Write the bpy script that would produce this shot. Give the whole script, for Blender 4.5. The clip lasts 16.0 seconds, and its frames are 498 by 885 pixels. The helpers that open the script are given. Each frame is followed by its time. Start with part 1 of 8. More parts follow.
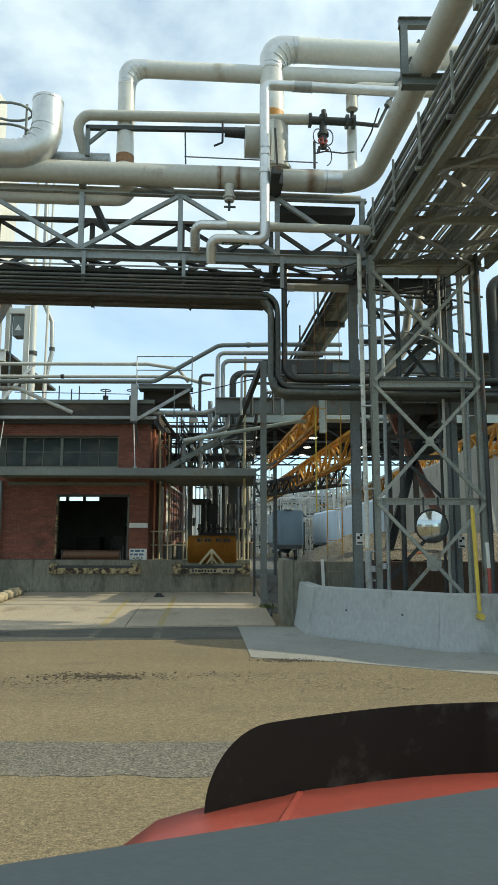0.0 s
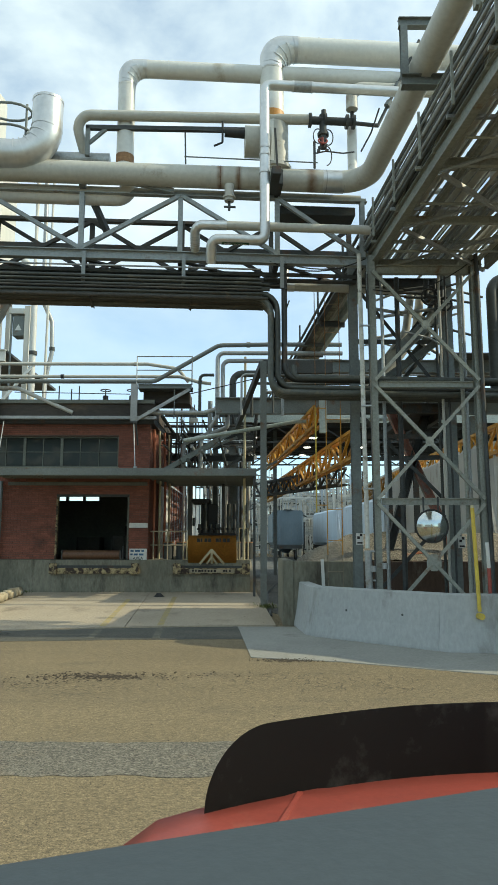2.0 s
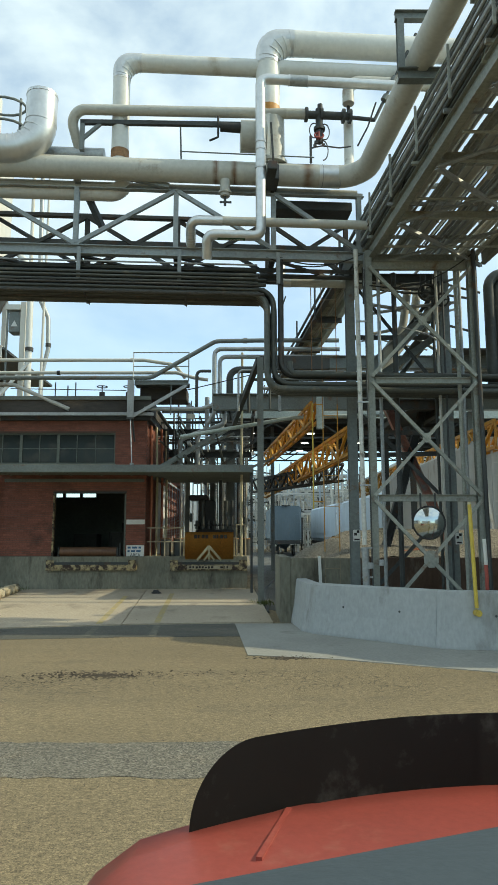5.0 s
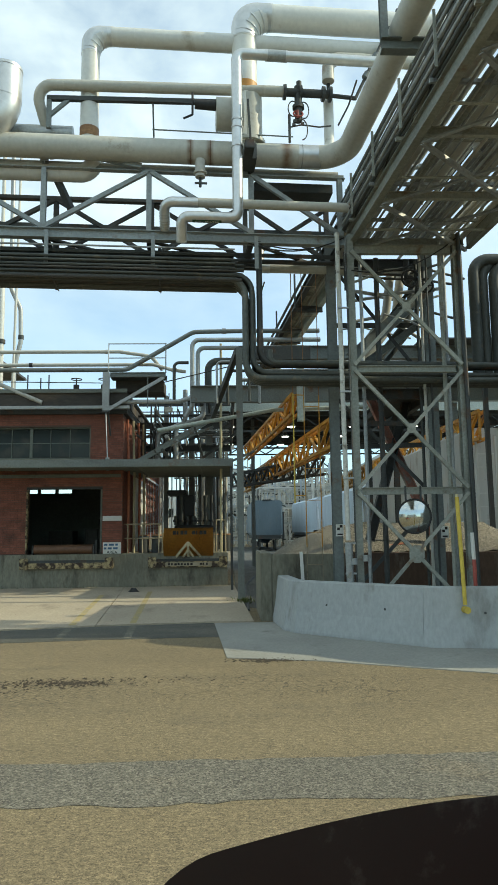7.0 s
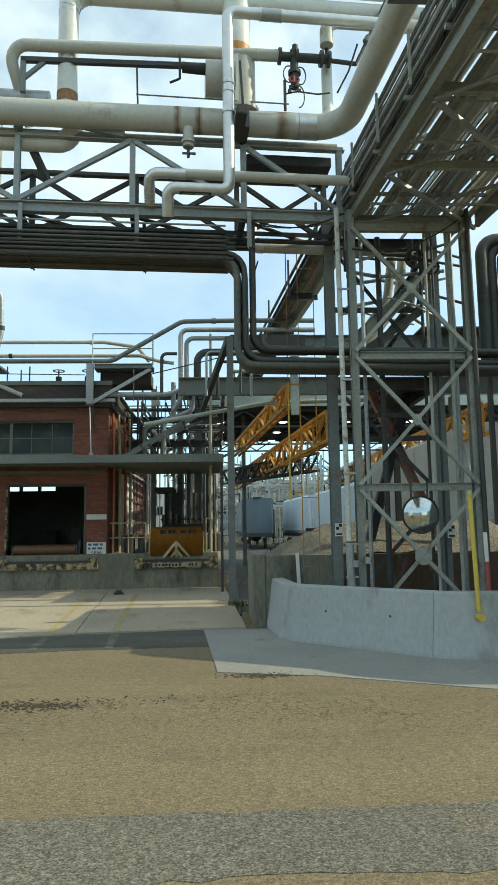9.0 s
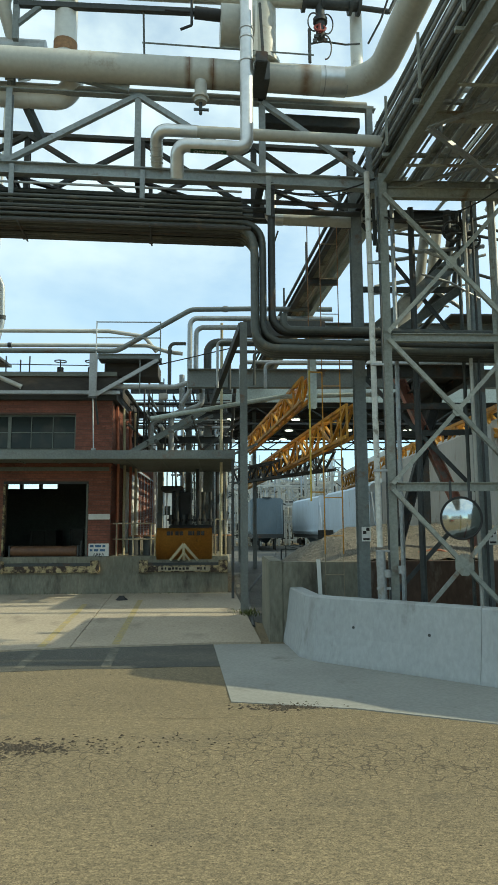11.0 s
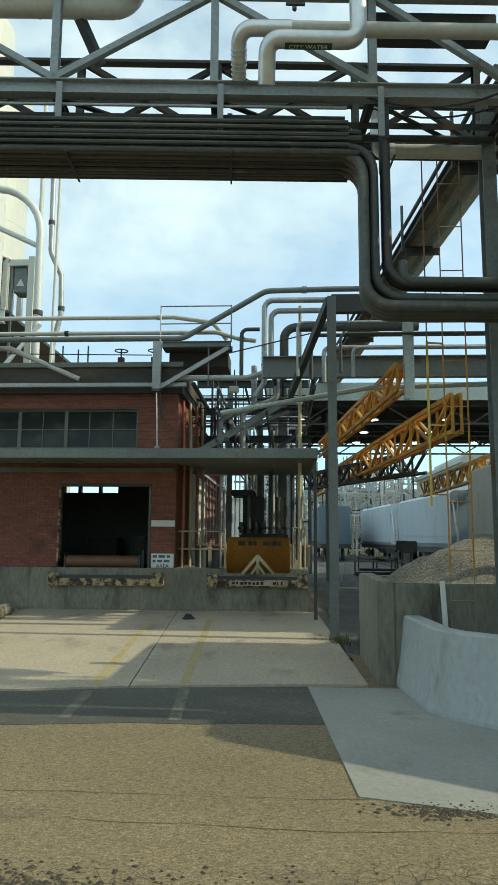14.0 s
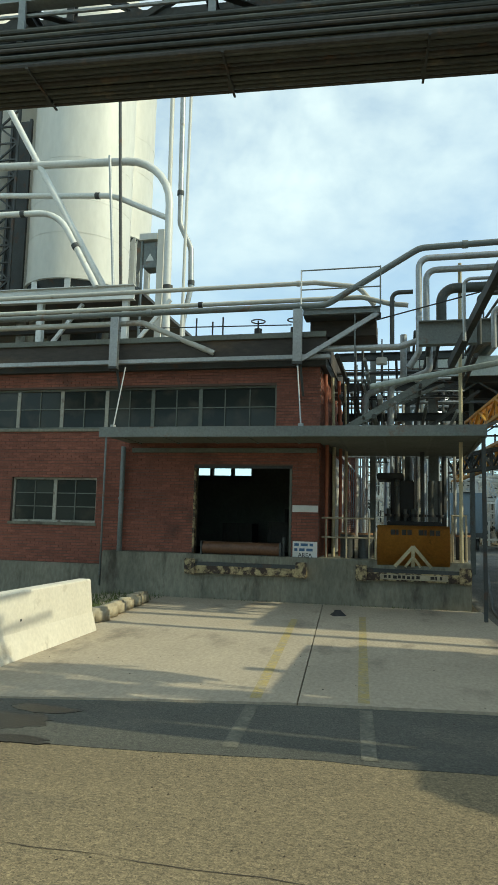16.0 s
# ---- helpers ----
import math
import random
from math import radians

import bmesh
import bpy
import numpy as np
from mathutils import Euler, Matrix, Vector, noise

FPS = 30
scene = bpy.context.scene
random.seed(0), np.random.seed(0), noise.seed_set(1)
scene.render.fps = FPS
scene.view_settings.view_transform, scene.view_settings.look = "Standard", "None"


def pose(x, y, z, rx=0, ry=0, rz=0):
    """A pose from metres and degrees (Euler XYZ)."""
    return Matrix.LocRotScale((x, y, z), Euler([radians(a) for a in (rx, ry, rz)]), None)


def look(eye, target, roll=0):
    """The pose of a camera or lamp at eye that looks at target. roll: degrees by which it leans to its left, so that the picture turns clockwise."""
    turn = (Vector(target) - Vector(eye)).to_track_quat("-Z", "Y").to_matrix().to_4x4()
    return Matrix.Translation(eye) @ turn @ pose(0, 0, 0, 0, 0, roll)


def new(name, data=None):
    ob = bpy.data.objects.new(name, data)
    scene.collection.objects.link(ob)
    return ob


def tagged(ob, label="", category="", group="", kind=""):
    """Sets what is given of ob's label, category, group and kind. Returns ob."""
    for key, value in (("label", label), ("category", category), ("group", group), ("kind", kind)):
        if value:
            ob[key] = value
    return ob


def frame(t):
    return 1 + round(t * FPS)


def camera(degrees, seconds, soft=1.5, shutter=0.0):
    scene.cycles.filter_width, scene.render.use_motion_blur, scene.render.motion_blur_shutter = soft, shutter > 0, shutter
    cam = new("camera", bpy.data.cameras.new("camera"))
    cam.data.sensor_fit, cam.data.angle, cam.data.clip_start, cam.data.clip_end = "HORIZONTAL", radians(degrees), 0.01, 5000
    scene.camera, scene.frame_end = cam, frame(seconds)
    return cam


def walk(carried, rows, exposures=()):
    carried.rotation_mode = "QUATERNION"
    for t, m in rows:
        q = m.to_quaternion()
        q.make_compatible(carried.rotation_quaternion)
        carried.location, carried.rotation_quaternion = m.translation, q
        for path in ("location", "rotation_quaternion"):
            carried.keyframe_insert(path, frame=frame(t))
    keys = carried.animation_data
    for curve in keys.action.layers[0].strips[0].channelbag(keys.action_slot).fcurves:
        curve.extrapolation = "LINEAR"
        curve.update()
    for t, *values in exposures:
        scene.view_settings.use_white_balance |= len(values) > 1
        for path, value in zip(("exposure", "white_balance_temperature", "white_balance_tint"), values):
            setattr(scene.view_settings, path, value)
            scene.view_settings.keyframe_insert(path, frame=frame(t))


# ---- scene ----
cam = camera(40.2, 16.0)
PATH = [
    (0, (-1.015, -0.493, 1.667), (-1.0115, 1.486, 1.955), 0.1),
    (0.5, (-1.015, -0.493, 1.667), (-1.0115, 1.486, 1.955), 0.1),
    (1, (-1.015, -0.493, 1.667), (-1.0115, 1.486, 1.955), 0.1),
    (1.5, (-1.015, -0.493, 1.667), (-1.0115, 1.486, 1.955), 0.1),
    (2, (-1.015, -0.493, 1.667), (-1.0115, 1.486, 1.955), 0.1),
    (2.5, (-1.015, -0.493, 1.667), (-1.0115, 1.486, 1.955), 0.1),
    (3, (-1.015, -0.493, 1.667), (-1.0115, 1.486, 1.955), 0.1),
    (3.6, (-1.015, -0.493, 1.668), (-1.0115, 1.486, 1.955), 0.1),
    (5.5, (-0.984, -0.378, 1.705), (-0.965, 1.604, 1.975), -0.3),
    (6, (-0.99, -0.192, 1.713), (-0.951, 1.79, 1.978), -0.5),
    (6.5, (-0.961, 0.037, 1.731), (-0.905, 2.019, 1.99), -0.6),
    (7, (-0.943, 0.07, 1.72), (-0.877, 2.052, 1.979), -0.7),
    (7.5, (-0.92, 0.153, 1.736), (-0.841, 2.135, 1.991), -1.1),
    (8, (-0.928, 0.424, 1.735), (-0.833, 2.406, 1.99), -0.9),
    (10.5, (-1.005, 1.909, 1.802), (-0.919, 3.892, 2.049), -0.5),
    (11, (-1.028, 2.265, 1.804), (-0.956, 4.248, 2.057), -0.3),
    (11.5, (-1.056, 2.634, 1.822), (-0.999, 4.616, 2.086), -0.4),
    (12, (-1.082, 2.983, 1.872), (-1.041, 4.962, 2.159), -0.3),
    (12.5, (-1.15, 3.292, 1.862), (-1.14, 5.27, 2.154), -0.3),
    (13, (-1.248, 3.658, 1.847), (-1.274, 5.637, 2.138), 0.0),
    (13.5, (-1.361, 3.975, 1.856), (-1.42, 5.954, 2.137), 0.1),
    (14, (-1.492, 4.499, 1.836), (-1.596, 6.477, 2.113), 0.4),
    (14.5, (-1.665, 4.867, 1.832), (-1.822, 6.844, 2.097), 0.6),
    (15, (-1.848, 5.23, 1.824), (-2.071, 7.201, 2.074), 0.6),
    (15.5, (-2.102, 5.592, 1.862), (-2.419, 7.553, 2.103), 1.0),
    (16, (-2.348, 5.933, 1.858), (-2.786, 7.871, 2.088), 1.4),
]
EXPOSURES = [(0, -0.14, 6350, -2), (7.5, -0.15, 6300, -4), (10.5, -0.15, 6270, -6), (16, -0.27, 6250, -7)]
walk(cam, [(t, look(eye, target, roll)) for t, eye, target, roll in PATH], EXPOSURES)

# ---- light ----
SUN_AZ, SUN_EL = -2.2, 36.0          # degrees: azimuth from +x towards +y, height
sun_dir = Vector((math.cos(radians(SUN_EL)) * math.cos(radians(SUN_AZ)),
                  math.cos(radians(SUN_EL)) * math.sin(radians(SUN_AZ)), math.sin(radians(SUN_EL))))
sun = new("sun", bpy.data.lights.new("sun", "SUN"))
sun.data.energy, sun.data.angle, sun.data.color = 4.3, radians(0.53), (1.0, 0.86, 0.64)
sun.rotation_euler = sun_dir.to_track_quat("Z", "Y").to_euler()

world = bpy.data.worlds.new("sky")
scene.world = world
world.use_nodes = True
wn, wl = world.node_tree.nodes, world.node_tree.links
wn.clear()
w_out, w_bg = wn.new("ShaderNodeOutputWorld"), wn.new("ShaderNodeBackground")
w_sky = wn.new("ShaderNodeTexSky")
w_sky.sky_type, w_sky.sun_disc = "NISHITA", False
w_sky.sun_elevation, w_sky.sun_rotation = radians(SUN_EL), radians(90 - SUN_AZ)
w_sky.air_density, w_sky.dust_density, w_sky.ozone_density = 1.0, 0.15, 3.0
w_co = wn.new("ShaderNodeTexCoord")
w_map = wn.new("ShaderNodeMapping")
w_map.inputs["Scale"].default_value = (2.6, 2.6, 4.0)
w_n1, w_n2 = wn.new("ShaderNodeTexNoise"), wn.new("ShaderNodeTexNoise")
w_n1.inputs["Scale"].default_value, w_n1.inputs["Detail"].default_value, w_n1.inputs["Roughness"].default_value = 1.5, 9, 0.55
w_n1.inputs["Distortion"].default_value = 0.35
w_n2.inputs["Scale"].default_value, w_n2.inputs["Detail"].default_value = 6.0, 5
w_add = wn.new("ShaderNodeMath")
w_add.operation = "MULTIPLY_ADD"
w_add.inputs[1].default_value = 0.28
w_ramp = wn.new("ShaderNodeValToRGB")
w_ramp.color_ramp.elements[0].position, w_ramp.color_ramp.elements[0].color = 0.44, (0, 0, 0, 1)
w_ramp.color_ramp.elements[1].position, w_ramp.color_ramp.elements[1].color = 0.82, (1, 1, 1, 1)
w_fac = wn.new("ShaderNodeMath")
w_fac.operation, w_fac.inputs[1].default_value, w_fac.inputs[2].default_value = "MULTIPLY_ADD", 0.60, 0.31
w_mix = wn.new("ShaderNodeMixRGB")
w_mix.inputs["Color2"].default_value = (8.4, 8.9, 9.1, 1)
wl.new(w_co.outputs["Generated"], w_map.inputs["Vector"])
wl.new(w_map.outputs["Vector"], w_n1.inputs["Vector"])
wl.new(w_map.outputs["Vector"], w_n2.inputs["Vector"])
wl.new(w_n2.outputs["Fac"], w_add.inputs[0])
wl.new(w_n1.outputs["Fac"], w_add.inputs[2])
wl.new(w_add.outputs["Value"], w_ramp.inputs["Fac"])
w_sep, w_high, w_gate = wn.new("ShaderNodeSeparateXYZ"), wn.new("ShaderNodeMapRange"), wn.new("ShaderNodeMath")
w_high.interpolation_type = "SMOOTHSTEP"
w_high.inputs["From Min"].default_value, w_high.inputs["From Max"].default_value = 0.26, 0.48
w_high.inputs["To Min"].default_value, w_high.inputs["To Max"].default_value = 0.30, 1.0
w_gate.operation = "MULTIPLY"
wl.new(w_co.outputs["Generated"], w_sep.inputs["Vector"])
wl.new(w_sep.outputs["Z"], w_high.inputs["Value"])
wl.new(w_ramp.outputs["Color"], w_gate.inputs[0])
wl.new(w_high.outputs["Result"], w_gate.inputs[1])
wl.new(w_gate.outputs["Value"], w_fac.inputs[0])
wl.new(w_fac.outputs["Value"], w_mix.inputs["Fac"])
w_tone = wn.new("ShaderNodeMixRGB")
w_tone.blend_type, w_tone.inputs["Fac"].default_value = "MULTIPLY", 1.0
w_tone.inputs["Color2"].default_value = (1.30, 1.52, 1.58, 1)
wl.new(w_sky.outputs["Color"], w_tone.inputs["Color1"])
wl.new(w_tone.outputs["Color"], w_mix.inputs["Color1"])
wl.new(w_mix.outputs["Color"], w_bg.inputs["Color"])
w_bg.inputs["Strength"].default_value = 0.15
wl.new(w_bg.outputs["Background"], w_out.inputs["Surface"])


# ---- materials ----
def mat(name, base, second=None, rough=0.7, metal=0.0, big=0.6, fine=14.0, mix=0.5, grain=0.18, bump=0.25, third=None, spots=0.0,
        spot_scale=3.0, stretch=(1, 1, 1), vary=0.08, island=False):
    """A weathered surface: two tones over metres, fine grain, stains of a third tone, a fine relief, and a slight change from object to object."""
    m = bpy.data.materials.new(name)
    m.use_nodes = True
    n, l = m.node_tree.nodes, m.node_tree.links
    b = n["Principled BSDF"]
    b.inputs["Metallic"].default_value = metal
    geo = n.new("ShaderNodeNewGeometry")
    mp = n.new("ShaderNodeMapping")
    mp.inputs["Scale"].default_value = stretch
    l.new(geo.outputs["Position"], mp.inputs["Vector"])

    def noise_node(scale, detail=5.0, rough_=0.6):
        t = n.new("ShaderNodeTexNoise")
        t.inputs["Scale"].default_value, t.inputs["Detail"].default_value, t.inputs["Roughness"].default_value = scale, detail, rough_
        l.new(mp.outputs["Vector"], t.inputs["Vector"])
        return t

    def ramp(src, a, c):
        r = n.new("ShaderNodeMapRange")
        r.inputs["From Min"].default_value, r.inputs["From Max"].default_value = a, c
        l.new(src, r.inputs["Value"])
        return r.outputs["Result"]

    def mixer(fac, c1, c2, kind="MIX"):
        x = n.new("ShaderNodeMixRGB")
        x.blend_type = kind
        for s, v in (("Fac", fac), ("Color1", c1), ("Color2", c2)):
            if isinstance(v, (float, int)):
                x.inputs[s].default_value = v
            elif isinstance(v, tuple):
                x.inputs[s].default_value = (*v, 1)
            else:
                l.new(v, x.inputs[s])
        return x.outputs["Color"]

    second = second or tuple(c * 0.75 for c in base)
    nb, nf = noise_node(big, 6), noise_node(fine, 4)
    k = n.new("ShaderNodeMath")
    k.operation, k.inputs[1].default_value = "MULTIPLY", mix * 2
    l.new(ramp(nb.outputs["Fac"], 0.35, 0.68), k.inputs[0])
    col = mixer(k.outputs["Value"], base, second)
    if third:
        ns = noise_node(spot_scale, 8, 0.65)
        col = mixer(ramp(ns.outputs["Fac"], 0.62 - spots * 0.3, 0.72 - spots * 0.25), col, third)
    lo, hi = 1 - grain, 1 + grain
    g = n.new("ShaderNodeMapRange")
    g.inputs["From Min"].default_value, g.inputs["From Max"].default_value = 0.3, 0.7
    g.inputs["To Min"].default_value, g.inputs["To Max"].default_value = lo, hi
    l.new(nf.outputs["Fac"], g.inputs["Value"])
    info = n.new("ShaderNodeObjectInfo")
    v = n.new("ShaderNodeMapRange")
    v.inputs["To Min"].default_value, v.inputs["To Max"].default_value = 1 - vary, 1 + vary
    l.new(geo.outputs["Random Per Island"] if island else info.outputs["Random"], v.inputs["Value"])
    gv = n.new("ShaderNodeMath")
    gv.operation = "MULTIPLY"
    l.new(g.outputs["Result"], gv.inputs[0])
    l.new(v.outputs["Result"], gv.inputs[1])
    cmb = n.new("ShaderNodeCombineColor")
    for s in ("Red", "Green", "Blue"):
        l.new(gv.outputs["Value"], cmb.inputs[s])
    col = mixer(1.0, col, cmb.outputs["Color"], "MULTIPLY")
    l.new(col, b.inputs["Base Color"])
    rr = n.new("ShaderNodeMapRange")
    rr.inputs["To Min"].default_value, rr.inputs["To Max"].default_value = max(rough - 0.12, 0.03), min(rough + 0.12, 1.0)
    l.new(nb.outputs["Fac"], rr.inputs["Value"])
    l.new(rr.outputs["Result"], b.inputs["Roughness"])
    if bump:
        bp = n.new("ShaderNodeBump")
        bp.inputs["Strength"].default_value, bp.inputs["Distance"].default_value = bump, 0.01
        l.new(nf.outputs["Fac"], bp.inputs["Height"])
        l.new(bp.outputs["Normal"], b.inputs["Normal"])
    return m


def glass(name, tint=(0.022, 0.026, 0.022), rough=0.12):
    m = bpy.data.materials.new(name)
    m.use_nodes = True
    b = m.node_tree.nodes["Principled BSDF"]
    b.inputs["Base Color"].default_value = (*tint, 1)
    b.inputs["Roughness"].default_value = rough
    b.inputs["Specular IOR Level"].default_value = 0.22
    n, l = m.node_tree.nodes, m.node_tree.links
    info, ramp = n.new("ShaderNodeObjectInfo"), n.new("ShaderNodeValToRGB")
    dust, mx = n.new("ShaderNodeTexNoise"), n.new("ShaderNodeMixRGB")
    geo = n.new("ShaderNodeNewGeometry")
    dust.inputs["Scale"].default_value, dust.inputs["Detail"].default_value = 2.2, 6
    l.new(geo.outputs["Position"], dust.inputs["Vector"])
    ramp.color_ramp.elements[0].position, ramp.color_ramp.elements[0].color = 0.35, (*tint, 1)
    ramp.color_ramp.elements[1].position, ramp.color_ramp.elements[1].color = 1.0, (0.05, 0.055, 0.045, 1)
    l.new(info.outputs["Random"], ramp.inputs["Fac"])
    mx.inputs["Color2"].default_value = (0.085, 0.075, 0.055, 1)
    rg = n.new("ShaderNodeMapRange")
    rg.inputs["From Min"].default_value, rg.inputs["From Max"].default_value, rg.inputs["To Max"].default_value = 0.5, 0.75, 0.7
    l.new(dust.outputs["Fac"], rg.inputs["Value"])
    l.new(rg.outputs["Result"], mx.inputs["Fac"])
    l.new(ramp.outputs["Color"], mx.inputs["Color1"])
    l.new(mx.outputs["Color"], b.inputs["Base Color"])
    t, bp = n.new("ShaderNodeTexNoise"), n.new("ShaderNodeBump")
    t.inputs["Scale"].default_value = 2.5
    bp.inputs["Strength"].default_value, bp.inputs["Distance"].default_value = 0.05, 0.01
    l.new(t.outputs["Fac"], bp.inputs["Height"])
    l.new(bp.outputs["Normal"], b.inputs["Normal"])
    return m


def ground_mat(name, tones, stone, cracks=0.0, stretch=1.0, rough=0.9, contrast=0.5):
    """Broken-up paving: tones over metres, single stones of uneven tone, and a net of fine cracks where the surface has failed."""
    m = mat(name, tones[0], tones[1], rough, big=0.35, fine=38, grain=0.28, bump=0.25, third=tones[2], spots=0.22, spot_scale=0.55, stretch=(stretch, 1, 1), vary=0.0)
    n, l = m.node_tree.nodes, m.node_tree.links
    b = n["Principled BSDF"]
    src = b.inputs["Base Color"].links[0].from_socket
    geo = n.new("ShaderNodeNewGeometry")

    def scaled(sock, lo, hi, fa=0.0, fb=1.0):
        r = n.new("ShaderNodeMapRange")
        r.inputs["From Min"].default_value, r.inputs["From Max"].default_value = fa, fb
        r.inputs["To Min"].default_value, r.inputs["To Max"].default_value = lo, hi
        l.new(sock, r.inputs["Value"])
        return r.outputs["Result"]

    def times(a, c):
        k = n.new("ShaderNodeMath")
        k.operation = "MULTIPLY"
        l.new(a, k.inputs[0])
        l.new(c, k.inputs[1])
        return k.outputs["Value"]

    factor = None
    for scale, c in ((stone, contrast), (stone * 0.5, contrast * 0.4)):
        v = n.new("ShaderNodeTexVoronoi")
        v.inputs["Scale"].default_value = scale
        l.new(geo.outputs["Position"], v.inputs["Vector"])
        sp = n.new("ShaderNodeSeparateColor")
        l.new(v.outputs["Color"], sp.inputs["Color"])
        f = scaled(sp.outputs["Red"], 1 - c, 1 + c)
        factor = f if factor is None else times(factor, f)
    height = factor
    if cracks:
        warp = n.new("ShaderNodeTexNoise")
        warp.inputs["Scale"].default_value = 3.0
        l.new(geo.outputs["Position"], warp.inputs["Vector"])
        ad = n.new("ShaderNodeMixRGB")
        ad.blend_type = "ADD"
        ad.inputs["Fac"].default_value = 0.22
        l.new(geo.outputs["Position"], ad.inputs["Color1"])
        l.new(warp.outputs["Color"], ad.inputs["Color2"])
        v = n.new("ShaderNodeTexVoronoi")
        v.feature = "DISTANCE_TO_EDGE"
        v.inputs["Scale"].default_value = 8.5
        l.new(ad.outputs["Color"], v.inputs["Vector"])
        zone = n.new("ShaderNodeTexNoise")
        zone.inputs["Scale"].default_value, zone.inputs["Detail"].default_value = 0.8, 9
        l.new(geo.outputs["Position"], zone.inputs["Vector"])
        sx = n.new("ShaderNodeSeparateXYZ")
        l.new(geo.outputs["Position"], sx.inputs["Vector"])
        far = n.new("ShaderNodeMath")
        far.operation, far.inputs[1].default_value = "SUBTRACT", 7.9
        l.new(sx.outputs["Y"], far.inputs[0])
        mag = n.new("ShaderNodeMath")
        mag.operation = "ABSOLUTE"
        l.new(far.outputs["Value"], mag.inputs[0])
        lane = scaled(mag.outputs["Value"], 0.26, 0.0, 0.25, 1.0)
        both = n.new("ShaderNodeMath")
        both.operation = "ADD"
        l.new(zone.outputs["Fac"], both.inputs[0])
        l.new(lane, both.inputs[1])
        width = scaled(both.outputs["Value"], 0.0001, 0.06, 0.60, 0.84)
        lt = n.new("ShaderNodeMath")
        lt.operation = "DIVIDE"
        l.new(v.outputs["Distance"], lt.inputs[0])
        l.new(width, lt.inputs[1])
        factor = times(factor, scaled(lt.outputs["Value"], 1 - cracks, 1.0, 0.3, 1.0))
        height = factor
    cc = n.new("ShaderNodeCombineColor")
    for s in ("Red", "Green", "Blue"):
        l.new(factor, cc.inputs[s])
    mx = n.new("ShaderNodeMixRGB")
    mx.blend_type, mx.inputs["Fac"].default_value = "MULTIPLY", 1.0
    l.new(src, mx.inputs["Color1"])
    l.new(cc.outputs["Color"], mx.inputs["Color2"])
    l.new(mx.outputs["Color"], b.inputs["Base Color"])
    bp = n.new("ShaderNodeBump")
    bp.inputs["Strength"].default_value, bp.inputs["Distance"].default_value = 0.5, 0.006
    l.new(height, bp.inputs["Height"])
    l.new(bp.outputs["Normal"], b.inputs["Normal"])
    return m


M_ASPHALT = ground_mat("worn_asphalt", ((0.215, 0.167, 0.094), (0.165, 0.129, 0.075), (0.130, 0.104, 0.065)), 120, 0.55, 0.42, 0.9, 0.42)
M_DARKASPH = ground_mat("dark_shaded_asphalt", ((0.086, 0.083, 0.066), (0.058, 0.057, 0.046), (0.11, 0.10, 0.077)), 120, 0.4, 0.7, 0.75, 0.42)
M_WET = mat("wet_asphalt", (0.012, 0.0115, 0.010), (0.02, 0.019, 0.016), 0.4, big=2, fine=40, grain=0.4, bump=0.3)
M_PATCH = ground_mat("gravel_patch", ((0.155, 0.140, 0.108), (0.125, 0.113, 0.089), (0.165, 0.135, 0.092)), 95, 0.0, 0.8, 0.85, 0.62)
M_CONC = mat("apron_concrete", (0.40, 0.335, 0.245), (0.32, 0.27, 0.20), 0.85, big=0.5, fine=25, grain=0.16, bump=0.2, third=(0.22, 0.185, 0.138), spots=0.22, spot_scale=0.8, stretch=(1, 0.5, 1))
M_PAD = mat("new_concrete", (0.28, 0.275, 0.245), (0.235, 0.23, 0.205), 0.85, big=0.7, fine=25, grain=0.12, bump=0.15, third=(0.19, 0.18, 0.155), spots=0.1, spot_scale=1.3)
M_BARRIER = mat("barrier_concrete", (0.385, 0.395, 0.385), (0.33, 0.34, 0.33), 0.85, big=0.9, fine=18, grain=0.1, bump=0.25, third=(0.25, 0.25, 0.23), spots=0.14, spot_scale=1.3, stretch=(1, 1, 0.5))
M_WHITEBAR = mat("pale_barrier_concrete", (0.74, 0.69, 0.58), (0.66, 0.61, 0.51), 0.85, big=0.9, fine=18, grain=0.08, bump=0.2, third=(0.48, 0.43, 0.34), spots=0.04, spot_scale=2.0)
M_OLDCONC = mat("stained_concrete", (0.245, 0.23, 0.172), (0.168, 0.16, 0.12), 0.9, big=0.9, fine=16, grain=0.22, bump=0.35, third=(0.08, 0.07, 0.05), spots=0.3, spot_scale=1.2, stretch=(1, 1, 0.35))
M_BRICK = mat("red_brick", (0.255, 0.092, 0.058), (0.18, 0.068, 0.046), 0.85, big=0.7, fine=30, grain=0.22, bump=0.4, third=(0.11, 0.045, 0.033), spots=0.12, spot_scale=0.8, vary=0.16)
M_BRICKS = mat("red_brick_courses", (0.255, 0.092, 0.058), (0.18, 0.068, 0.046), 0.85, big=0.7, fine=30, grain=0.22, bump=0.4, third=(0.11, 0.045, 0.033), spots=0.12, spot_scale=0.8, vary=0.16, island=True)
M_MORTAR = mat("mortar", (0.125, 0.085, 0.066), (0.09, 0.062, 0.048), 0.95, fine=30, bump=0.3)
M_STEEL = mat("grey_painted_steel", (0.185, 0.202, 0.188), (0.14, 0.153, 0.143), 0.55, metal=0.0, big=0.9, fine=22, grain=0.18, bump=0.12, third=(0.16, 0.088, 0.045), spots=0.1, spot_scale=2.2)
